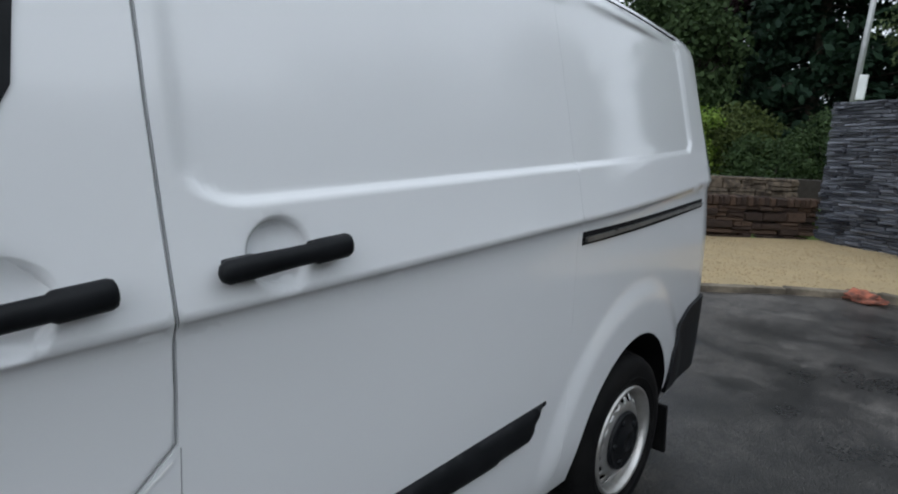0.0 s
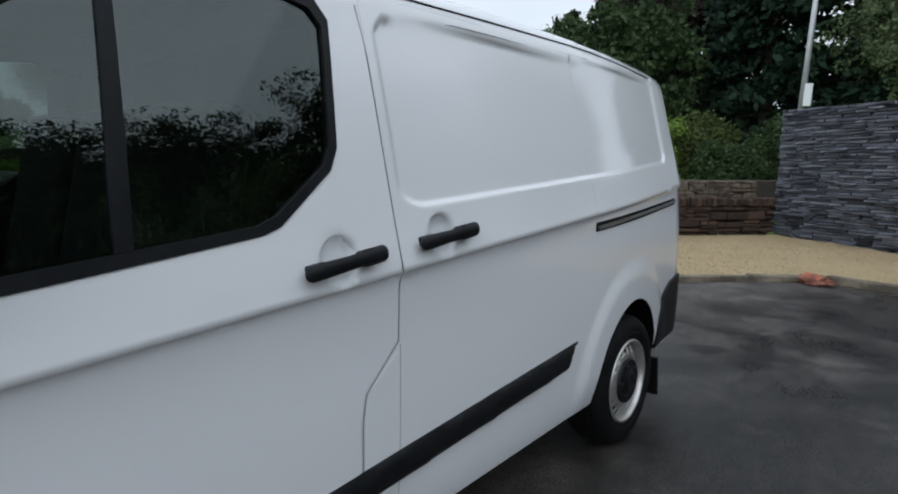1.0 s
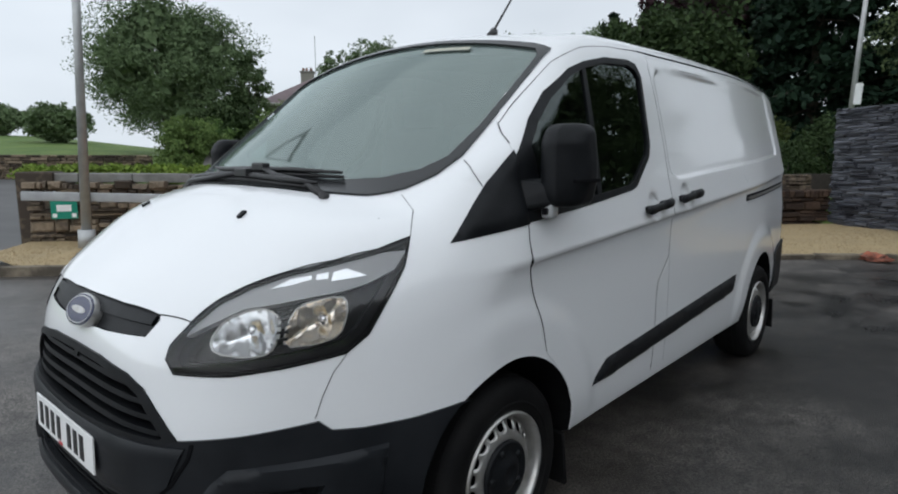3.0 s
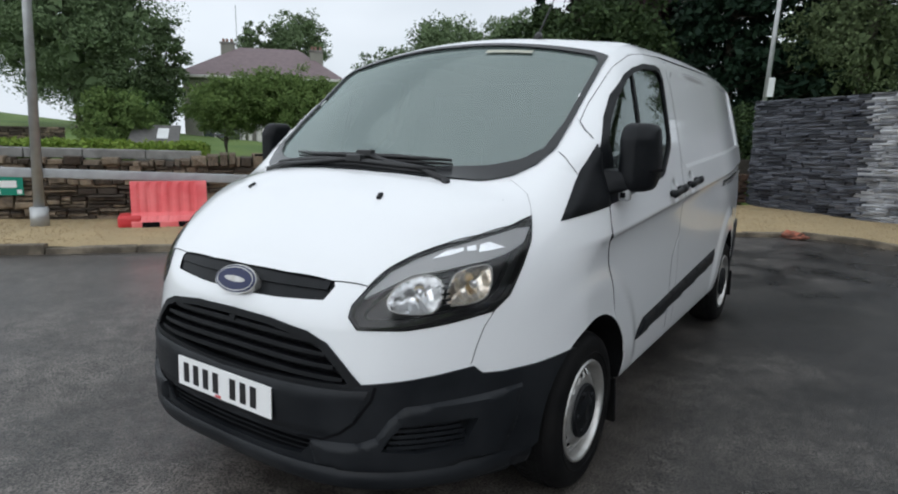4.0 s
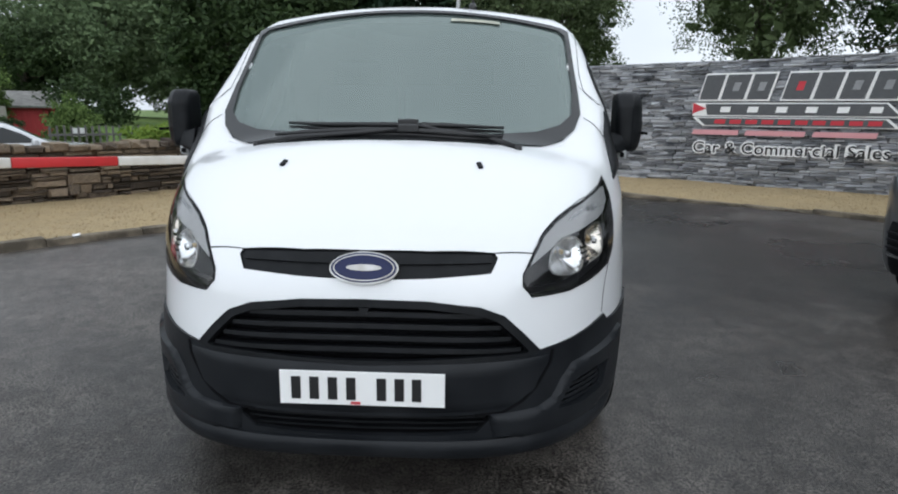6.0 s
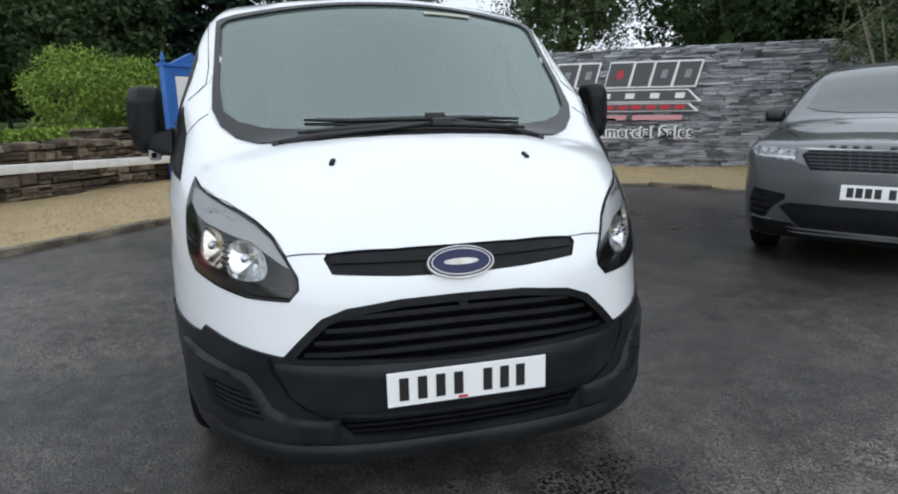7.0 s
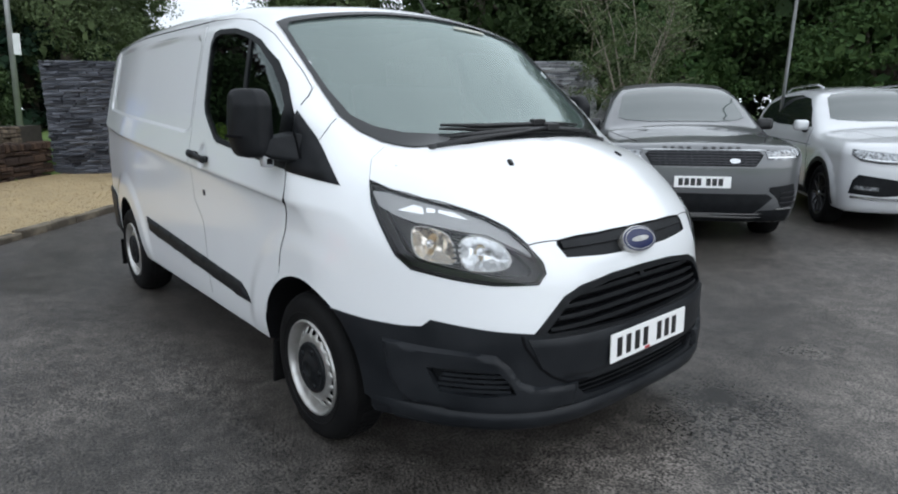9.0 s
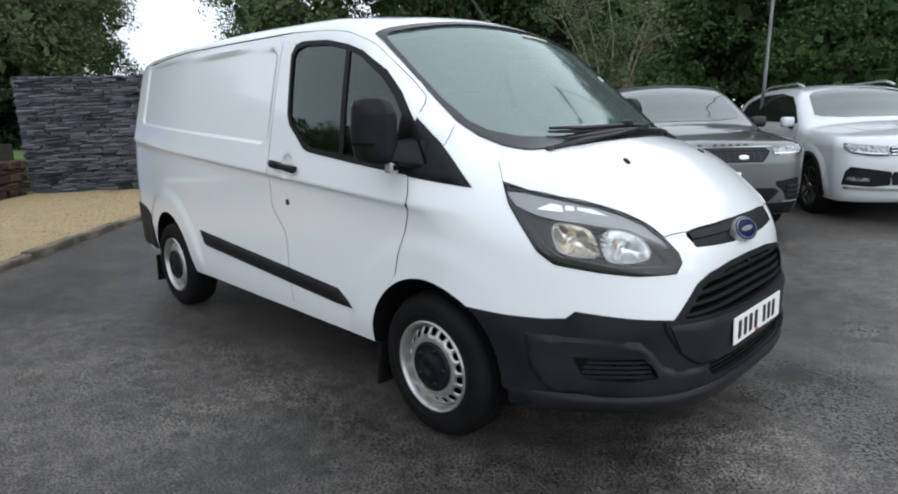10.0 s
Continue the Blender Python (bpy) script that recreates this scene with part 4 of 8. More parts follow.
# door mirrors
for s in (1, -1):
    mir = thing("door_mirror", "", "")
    mir["label"] = "large black plastic door mirror on a wide arm"
    mir.parent = van
    if s > 0:
        mir.matrix_basis = pose(-.045, -.032, 0)

    def mirror_skin(x, y, z, s=s):
        yy = s * y
        f = smax(yy - 1.152 + .10 * np.maximum(z - 1.35, 0) + .22 * np.maximum(1.30 - z, 0), 1.012 - yy, .035)
        f = smax(f, smax(z - 1.484 + .5 * (yy - 1.07) ** 2, 1.215 + .25 * np.maximum(1.06 - yy, 0) - z, .03), .035)
        return smax(f, smax(x - (-.075 - .5 * np.maximum(z - 1.42, 0) - 1.0 * np.maximum(yy - 1.08, 0)), -.255 - x, .02), .045)
    mc = np.tile([-.16, s * 1.08, 1.355], (len(dirs), 1))
    mp = cast(mirror_skin, mc, dirs, .6)
    mm = outward([tuple(p) for p in mp], cf, M_BLACKP)
    mm.polygons.foreach_set("use_smooth", np.ones(len(mm.polygons), dtype=bool))
    hang("mirror_housing", mm, mir)
    part("mirror_glass", box((.006, .09, .19), (-.2535, s * 1.078, 1.365), .002), M_CHROME, mir, "silvered mirror glass")
    b = bmesh.new()
    for q in ((.03, .915, 1.195), (-.11, .915, 1.195), (-.115, .92, 1.322), (-.02, .92, 1.312), (-.085, 1.07, 1.225), (-.205, 1.07, 1.225), (-.205, 1.07, 1.285), (-.095, 1.07, 1.285), (-.06, 1.0, 1.20)):
        b.verts.new((q[0], s * q[1], q[2]))
    bmesh.ops.convex_hull(b, input=b.verts)
    bmesh.ops.bevel(b, geom=list(b.edges), offset=.010, segments=2, profile=.6, affect="EDGES")
    arm = part("mirror_arm", b, M_BLACKP, mir)
    part("arm_seam", box((.10, .006, .11), (-.055, s * .955, 1.245), .002, pose(0, 0, 0, 0, -24, 0)), M_DARK, arm)
    lens = part("indicator_housing", box((.046, .046, .052), (-.108, s * 1.045, 1.204), .014, None, 3), M_LENSBODY, mir, "clear indicator repeater under the arm", True)
    part("indicator_bulb", box((.020, .020, .022), (-.0845, s * 1.045, 1.202), .004), M_DARK, lens)
    part("housing_joint", box((.165, .008, .012), (-.16, s * 1.150, 1.30), .002), M_DARK, mir)

# wipers
def on_top(x, y, up):
    o_, d_ = rays("top", np.array([(x, y)]))
    return cast(van_skin, o_, d_)[0] + np.array([.004, 0, up])


for pts, arm, hub in (([(.225, -.43), (.285, -.25), (.315, -.06), (.315, .07), (.292, .21), (.240, .45)], [(.36, .50), (.345, .38), (.340, .20), (.330, .08)], 3),
                      ([(.320, -.46), (.362, -.32), (.385, -.10), (.39, .08), (.378, .28), (.335, .44)], [(.315, -.54), (.372, -.38), (.400, -.15), (.402, .06)], 3)):
    wp = thing("wiper", "", "")
    wp["label"] = "long black windscreen wiper lying at the base of the glass"
    wp.parent = van
    p = np.array([on_top(x, y, .012) for x, y in pts])
    hang("rubber", mesh_from("rubber", *tube(p, [.006] + [.010] * (len(p) - 2) + [.006], 6), M_INK, smooth=True), wp)
    hang("blade", mesh_from("blade", *tube(p + np.array([.006, 0, .016]), [.006] + [.011] * (len(p) - 2) + [.006], 6), M_INK, smooth=True), wp)
    q = np.array([on_top(x, y, .020 if k else .004) for k, (x, y) in enumerate(arm)])
    q[-1] = p[hub] + np.array([.008, 0, .024])
    hang("wiper_arm", mesh_from("arm", *tube(q, [.014, .012, .010, .009], 6), M_INK, smooth=True), wp)
    part("pivot", cyl(.020, .016, q[0] - np.array([0, 0, .02]), q[0] + np.array([0, 0, .012]), 12), M_INK, wp, "", True)
    part("blade_clip", box((.030, .080, .030), p[hub] + np.array([.006, 0, .024]), .006), M_INK, wp)

# roof aerial
ab = Vector((-.76, .30, 1.935))
part("aerial_base", cyl(.03, .016, ab - Vector((0, 0, .01)), ab + Vector((-.02, 0, .03)), 12), M_INK, van, "black roof aerial base", True)
hang("aerial_mast", mesh_from("mast", *tube([ab + Vector((-.01, 0, .02)), ab + Vector((-.16, 0, .20)), ab + Vector((-.33, 0, .42))], [.006, .004, .0025], 6), M_INK, smooth=True), van)

# cabin: dashboard, wheel, seats, bulkhead
part("dashboard", box((.45, 1.55, .30), (.16, 0, 1.06), .08, None, 3), M_CABIN, van, "dark grey dashboard", True)
wv_, wf_ = lathe([(.19 + .016 * math.cos(a), .016 * math.sin(a)) for a in np.linspace(0, 2 * math.pi, 9)], 32, "z")
hang("steering_wheel", mesh_from("wheel", wv_, wf_, M_INK, smooth=True), van, "", pose(-.18, -.38, 1.14, 0, -58, 0))
for yy, wd in ((-.38, .5), (.30, .85)):
    seat = thing("cab_seat", "", "")
    seat["label"] = "dark fabric cab seat"
    seat.parent = van
    part("cushion", box((.5, wd, .16), (-.62, yy, .88), .05, None, 3), M_SEAT, seat, "", True)
    part("backrest", box((.14, wd * .95, .62), (-.92, yy, 1.24), .05, pose(0, 0, 0, 0, -12, 0), 3), M_SEAT, seat, "", True)
    part("headrest", box((.10, .26, .17), (-1.00, yy, 1.60), .04, None, 3), M_SEAT, seat, "", True)
part("bulkhead", box((.02, 1.66, .95), (-1.185, 0, 1.28), .005), M_CABIN, van)


# wheels
def build_wheel(parent, at, s):
    w = thing("wheel", "", "")
    w["label"] = "black tyre on a silver pressed steel wheel with round vents"
    w.parent, w.matrix_basis = parent, pose(*at) @ Matrix.Diagonal((1, s, 1, 1))
    tv, tf = lathe([(.195, -.215), (.198, -.03), (.210, -.010), (.228, -.003), (.262, .004), (.292, -.002), (.309, -.014), (.320, -.034), (.325, -.060), (.326, -.115), (.323, -.175), (.305, -.205), (.25, -.215)], 84)
    tyre = hang("tyre", mesh_from("tyre", tv, tf, M_RUBBER, smooth=True), w)
    # raised rings and tread blocks
    gv, gf = lathe([(.238, -.004), (.240, .003), (.244, .004), (.246, .001)], 84)
    hang("sidewall_ring", mesh_from("ring", gv, gf, M_RUBBER, smooth=True), tyre)
    blocks = []
    for i in range(60):
        a = 2 * math.pi * i / 60
        for y0, y1, o in ((-.064, -.040, 0), (-.112, -.070, .5), (-.160, -.118, 0)):
            t0, t1 = a + (o - .40) * 2 * math.pi / 60, a + (o + .36) * 2 * math.pi / 60
            vs_ = [(r_ * math.cos(t_), y_, r_ * math.sin(t_)) for r_ in (.316, .330 - (.006 if y1 > -.05 else 0)) for y_ in (y0, y1) for t_ in (t0, t1)]
            blocks.append((vs_, [(4, 5, 7, 6), (0, 4, 6, 2), (1, 3, 7, 5), (0, 1, 5, 4), (2, 6, 7, 3)]))
    tagged(hang("tread", mesh_from("tread", *merge(blocks), M_RUBBER), tyre), kind="stuff")
    rv, rf = lathe([(.211, -.012), (.208, -.002), (.202, .001), (.196, -.006), (.190, -.028), (.186, -.055)], 72)
    hang("rim_lip", mesh_from("rim", rv, rf, M_STEEL, smooth=True), w)
    holes = []
    for i in range(18):
        a = 2 * math.pi * (i + .5) / 18
        pts_ = []
        for b in np.linspace(0, 2 * math.pi, 14, endpoint=False):
            cr, ct = math.copysign(abs(math.cos(b)) ** .7, math.cos(b)) * .0165, math.copysign(abs(math.sin(b)) ** .7, math.sin(b)) * .0185
            pts_.append(((.160 + cr) * math.cos(a) - ct * math.sin(a), (.160 + cr) * math.sin(a) + ct * math.cos(a)))
        holes.append(pts_)
    ring = [(.189 * math.cos(a), .189 * math.sin(a)) for a in np.linspace(0, 2 * math.pi, 64, endpoint=False)]
    holes.append([(.09 * math.cos(a), .09 * math.sin(a)) for a in np.linspace(0, 2 * math.pi, 32, endpoint=False)])
    uv, tri, border = fill(ring, holes, .014)
    r = np.hypot(uv[:, 0], uv[:, 1])
    hgt = np.interp(r, [.09, .118, .135, .148, .175, .189], [-.020, -.014, -.016, -.024, -.040, -.050])
    vs = [(a, h, b) for (a, b), h in zip(uv, hgt)]
    n = len(vs)
    vs += [(x * .985, y - .006, z * .985) for x, y, z in vs]
    fs = [t for t in tri] + [(b, a, a + n, b + n) for a, b in border]
    hang("disc", mesh_from("disc", vs, fs, M_STEEL, smooth=True), w, "silver steel disc with round vents")
    cv, cfc = lathe([(.112, -.020), (.111, -.006), (.105, .000), (.096, -.004), (.078, -.008), (.058, .004), (.040, .012), (.030, .013), (.027, .009), (.0, .009)], 48)
    cap = hang("hub_cap", mesh_from("cap", cv, cfc, M_BLACKP, smooth=True), w, "black plastic hub cap")
    for i in range(5):
        a = 2 * math.pi * i / 5
        part("nut_cover", cyl(.014, .012, (.080 * math.cos(a), -.012, .080 * math.sin(a)), (.080 * math.cos(a), .002, .080 * math.sin(a)), 10), M_BLACKP, cap, "", True)
    bv, bf = lathe([(.0, -.085), (.19, -.085)], 40)
    hang("brake_shield", mesh_from("shield", bv, bf, M_DARK), w)
    return w


for ax in (-.012, -2.938):
    for s in (1, -1):
        build_wheel(van, (ax, s * .958, .322), s)
        part("mud_flap", box((.02, .20, .22), (ax - .365 - (.03 if ax < -1 else 0), s * .86, .235), .004, pose(0, 0, 0, 0, 8, 0)), M_RUBBER, van, "black rubber mud flap")
part("underbody", box((3.9, 1.5, .16), (-1.6, 0, .36), .03), M_DARK, van)


# ---- the place: ground, gravel, kerb, walls ----
M_ASPHALT = material("wet_asphalt", (0.028, 0.0250, 0.0222), 0.42, spec=0.42, vary=0.9, scale=0.35, colour2=(0.043, 0.0390, 0.0350), bump=0.55, bump_scale=110, bump_dist=0.006, detail=9, rough_vary=0.16)


def speckle(m, scale, lo, hi, dark, light, amount):
    """Scatter light and dark grains over a material's colour."""
    nt = m.node_tree
    b = nt.nodes["Principled BSDF"]
    src = b.inputs["Base Color"].links[0].from_socket
    co = nt.nodes.new("ShaderNodeTexCoord")
    for sc, fac in ((scale, amount), (scale * .10, amount * .24), (scale * .012, amount * .14)):
        n = nt.nodes.new("ShaderNodeTexNoise")
        n.inputs["Scale"].default_value, n.inputs["Detail"].default_value = sc, 3.0
        nt.links.new(co.outputs["Object"], n.inputs["Vector"])
        r = nt.nodes.new("ShaderNodeMapRange")
        r.inputs[1].default_value, r.inputs[2].default_value = 0.36, 0.64
        r.inputs[3].default_value, r.inputs[4].default_value = 1 - fac * lo, 1 + fac * hi
        nt.links.new(n.outputs["Fac"], r.inputs[0])
        v = nt.nodes.new("ShaderNodeVectorMath")
        v.operation = "SCALE"
        nt.links.new(src, v.inputs[0])
        nt.links.new(r.outputs[0], v.inputs["Scale"])
        src = v.outputs["Vector"]
    nt.links.new(src, b.inputs["Base Color"])




def stain_and_shade(m, marks):
    """Damp or oily stains, and light and shade painted into the asphalt: (x, y, radius, share of the colour left,
    speckle size or 0).
    """
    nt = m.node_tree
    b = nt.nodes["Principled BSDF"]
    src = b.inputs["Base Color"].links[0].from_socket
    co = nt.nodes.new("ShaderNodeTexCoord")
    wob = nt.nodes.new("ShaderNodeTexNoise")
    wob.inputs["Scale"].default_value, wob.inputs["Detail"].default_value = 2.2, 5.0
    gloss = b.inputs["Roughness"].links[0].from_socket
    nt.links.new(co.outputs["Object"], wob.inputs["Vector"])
    for x, y, rad, left, grain in marks:
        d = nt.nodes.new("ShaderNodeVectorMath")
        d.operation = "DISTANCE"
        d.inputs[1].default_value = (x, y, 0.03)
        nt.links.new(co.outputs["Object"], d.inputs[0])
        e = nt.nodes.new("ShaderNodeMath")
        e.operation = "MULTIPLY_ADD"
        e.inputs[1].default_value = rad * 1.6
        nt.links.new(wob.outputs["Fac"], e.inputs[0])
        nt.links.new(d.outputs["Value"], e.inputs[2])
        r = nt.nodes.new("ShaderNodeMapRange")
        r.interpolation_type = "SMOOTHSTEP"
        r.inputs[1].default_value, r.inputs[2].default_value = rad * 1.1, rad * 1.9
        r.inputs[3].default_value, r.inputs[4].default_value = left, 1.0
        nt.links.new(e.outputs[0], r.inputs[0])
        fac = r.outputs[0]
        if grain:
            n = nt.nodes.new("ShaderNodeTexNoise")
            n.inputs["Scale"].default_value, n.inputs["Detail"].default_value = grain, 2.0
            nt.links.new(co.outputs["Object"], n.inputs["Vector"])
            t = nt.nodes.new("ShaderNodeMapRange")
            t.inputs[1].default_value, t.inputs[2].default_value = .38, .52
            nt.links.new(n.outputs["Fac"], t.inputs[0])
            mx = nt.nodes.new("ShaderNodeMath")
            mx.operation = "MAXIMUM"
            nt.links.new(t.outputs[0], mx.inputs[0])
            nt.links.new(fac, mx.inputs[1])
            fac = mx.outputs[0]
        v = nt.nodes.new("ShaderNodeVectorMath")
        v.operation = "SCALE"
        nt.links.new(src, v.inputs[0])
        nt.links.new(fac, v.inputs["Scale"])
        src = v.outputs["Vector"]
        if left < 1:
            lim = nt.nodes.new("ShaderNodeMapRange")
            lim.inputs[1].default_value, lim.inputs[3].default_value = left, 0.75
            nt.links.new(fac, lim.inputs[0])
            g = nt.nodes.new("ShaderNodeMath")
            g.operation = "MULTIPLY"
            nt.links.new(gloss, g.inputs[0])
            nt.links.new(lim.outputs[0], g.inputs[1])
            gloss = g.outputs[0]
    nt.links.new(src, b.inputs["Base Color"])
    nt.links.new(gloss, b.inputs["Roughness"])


speckle(M_ASPHALT, 105, .9, 1.9, 0, 0, 1.0)
stain_and_shade(M_ASPHALT, ((.97, .69, .22, .30, 0), (.97, .69, .42, .10, 60), (1.30, .36, .50, .10, 60), (1.62, .05, .35, .20, 60), (1.25, -1.1, .5, .35, 60), (.9, 1.6, .5, .4, 60), (-4.65, .83, .22, .30, 0), (-4.36, 1.5, .36, .22, 45), (-5.3, 1.35, .40, .35, 45), (-5.9, 2.2, .5, .5, 0), (-6.3, 1.4, .35, .5, 0),
                 # wide patches paint in dark reflections, shade by the van and pale sky sheen
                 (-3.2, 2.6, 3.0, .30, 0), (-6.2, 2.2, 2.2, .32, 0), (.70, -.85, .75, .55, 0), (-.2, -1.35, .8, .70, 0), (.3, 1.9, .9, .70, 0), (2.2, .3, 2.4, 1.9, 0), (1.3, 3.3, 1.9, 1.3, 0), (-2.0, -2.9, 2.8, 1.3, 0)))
M_PATH = material("grey_lane", (0.10, 0.10, 0.10), 0.7, vary=0.6, scale=1.0)
M_GRASS = material("grass", (0.075, 0.135, 0.025), 0.9, vary=0.9, scale=0.4, colour2=(0.13, 0.19, 0.04), bump=0.6, bump_scale=20, bump_dist=0.05)
M_GRAVEL = material("tan_gravel", (0.38, 0.29, 0.155), 0.85, vary=1.0, scale=3.0, colour2=(0.33, 0.255, 0.14), bump=0.8, bump_scale=55, bump_dist=0.02, detail=8)
M_PEBBLE = material("tan_pebbles", (0.46, 0.355, 0.20), 0.8, island=0.9, vary=0.2, colour2=(0.30, 0.225, 0.125))
M_KERB = material("concrete_kerb", (0.24, 0.20, 0.145), 0.85, vary=1.0, scale=6, colour2=(0.075, 0.062, 0.045), bump=0.5, bump_scale=70, bump_dist=0.004, rand=0.25)
M_SLATE = material("grey_slate", (0.020, 0.024, 0.033), 0.42, spec=0.4, island=0.0, rand=0.7, vary=0.4, scale=3, colour2=(0.49, 0.50, 0.525), bump=0.4, bump_scale=45, bump_dist=0.006)
M_SLATE_J = material("grey_slate_joined", (0.020, 0.024, 0.033), 0.42, spec=0.4, island=0.7, vary=0.4, scale=3, colour2=(0.49, 0.50, 0.525), bump=0.4, bump_scale=45, bump_dist=0.006)
M_SLATE_D = material("dark_end_slate", (0.006, 0.007, 0.011), 0.36, spec=0.35, island=0.9, vary=0.3, scale=3, colour2=(0.125, 0.132, 0.155), bump=0.4, bump_scale=45, bump_dist=0.006)
M_RUBBLE = material("brown_rubble_stone", (0.30, 0.235, 0.165), 0.85, spec=0.2, rand=0.95, vary=0.5, scale=10, colour2=(0.06, 0.048, 0.038), bump=0.6, bump_scale=30, bump_dist=0.012)
M_REDST = material("reddish_rubble_stone", (0.105, 0.068, 0.048), 0.85, spec=0.2, rand=0.8, vary=0.5, scale=10, colour2=(0.035, 0.025, 0.021), bump=0.6, bump_scale=30, bump_dist=0.012)
M_RUBBLE_J = material("brown_rubble_joined", (0.30, 0.235, 0.165), 0.85, spec=0.2, island=0.95, vary=0.5, scale=10, colour2=(0.06, 0.048, 0.038), bump=0.6, bump_scale=30, bump_dist=0.012)
M_MORTAR = material("dark_mortar", (0.06, 0.05, 0.042), 0.95, vary=0.6, scale=14)
M_MORTAR_B = material("brown_mortar", (0.17, 0.135, 0.10), 0.95, vary=0.7, scale=14, colour2=(0.08, 0.065, 0.05))
M_COPING = material("grey_coping", (0.24, 0.235, 0.22), 0.85, vary=0.8, scale=6, colour2=(0.13, 0.125, 0.115), bump=0.4, bump_scale=50)
M_GALV = material("galvanised_steel", (0.42, 0.43, 0.43), 0.45, metal=0.6, vary=0.6, scale=9, colour2=(0.33, 0.33, 0.33))
M_LEAD = material("rail_grey_paint", (0.36, 0.37, 0.38), 0.5, vary=0.5, scale=6)
M_RAILW = material("rail_white_paint", (0.72, 0.71, 0.68), 0.5, vary=0.5, scale=6, colour2=(0.5, 0.48, 0.44))
M_RAILR = material("rail_red_paint", (0.55, 0.03, 0.035), 0.45, vary=0.4, scale=6, colour2=(0.42, 0.03, 0.03))
M_REDPL = material("faded_red_plastic", (0.72, 0.10, 0.11), 0.5, vary=0.7, scale=3, colour2=(0.80, 0.22, 0.22))
M_BLUE = material("blue_paint", (0.035, 0.13, 0.42), 0.4, vary=0.4, scale=6, colour2=(0.03, 0.10, 0.33))
M_PAPER = material("notice_paper", (0.70, 0.71, 0.70), 0.6, vary=0.5, scale=4, colour2=(0.55, 0.57, 0.56))
M_NPIC = material("notice_picture", (0.10, 0.14, 0.09), 0.6, vary=1.0, scale=4, colour2=(0.30, 0.32, 0.29), detail=2)
M_GREEN = material("safety_green", (0.0, 0.22, 0.14), 0.4)
M_WHITE_P = material("white_print", (0.82, 0.82, 0.81), 0.45)
M_ORANGE = material("orange_cloth", (0.40, 0.12, 0.065), 0.8, vary=1.0, scale=12, colour2=(0.09, 0.035, 0.022))

SL_A, SL_B = Vector((-12.3, -.2)), Vector((-6.42, 9.12))
BR_A, BR_B = Vector((-12.35, -.25)), Vector((-9.3, -2.98))
ST_A, ST_B = Vector((-9.3, -2.95)), Vector((-1.05, -8.65))
KERB = [(.5, -7.1), (-.3, -6.3), (-1.07, -5.55), (-2.1, -4.62), (-3.3, -3.62), (-5.1, -1.93), (-6.3, -.85), (-7.2, -.05), (-7.8, .55), (-8.15, 1.05), (-8.22, 1.45), (-8.05, 1.85), (-7.6, 2.42), (-6.9, 3.2), (-5.75, 4.8), (-4.5, 6.05), (-3.3, 7.5), (-1.8, 9.2), (0.2, 11.4)]


def beyond(p, a, b):
    """Distance behind the line a-b, seen from the car park."""
    d = (b - a).normalized()
    n = Vector((-d.y, d.x))
    if n.dot(Vector((0, 0)) - a) > 0:
        n = -n
    return (p[0] - a.x) * n.x + (p[1] - a.y) * n.y


def lot_height(x, y):
    out = np.maximum(np.maximum(x - 0.25, -3.4 - x), np.maximum(np.abs(y) - 1.05, 0))
    return 0.05 * ramp(out / 1.1) + 0.03 * ramp((y - 2.2) / 2.0)


def land_height(x, y):
    p = (x, y)
    up = ramp((np.maximum(np.minimum(beyond(p, BR_A, BR_B), beyond(p, SL_A, SL_B) + 3.0), np.minimum(beyond(p, SL_A, SL_B), 50)) - 0.25) / 0.4)
    st = ramp((beyond(p, ST_A, ST_B) - 0.4) / 2.5) * ramp((x + 14) / 6)
    rise = .07 * np.clip(-y - 13, 0, 60) * ramp((x + 48) / 32)
    return -0.06 + 0.80 * up * (1 - st) - 0.31 * st + rise


def sheet(name, xs, ys, hf, mat, keep=None):
    gx, gy = np.meshgrid(np.array(xs), np.array(ys), indexing="ij")
    gz = hf(gx, gy)
    vs = np.stack([gx, gy, gz], -1).reshape(-1, 3)
    nx, ny = gx.shape
    i, j = np.meshgrid(np.arange(nx - 1), np.arange(ny - 1), indexing="ij")
    a = (i * ny + j).ravel()
    q = np.stack([a, a + ny, a + ny + 1, a + 1], 1)
    if keep is not None:
        c = vs[q].mean(1)
        q = q[keep(c[:, 0], c[:, 1])]
    me = big_mesh(name, vs, q, mat)
    me.polygons.foreach_set("use_smooth", np.ones(len(me.polygons), dtype=bool))
    return new(name, me)


def spread(near, far, step, n):
    core = np.arange(-near, near + step, step)
    grow = near + (far - near) * (np.linspace(0, 1, n)[1:] ** 2.4)
    return np.concatenate([-grow[::-1], core, grow])


tagged(sheet("ground", spread(30, 600, 0.75, 22), spread(30, 600, 0.75, 22), land_height, M_GRASS), "grass and rough ground reaching the horizon", "ground", "", "structure")
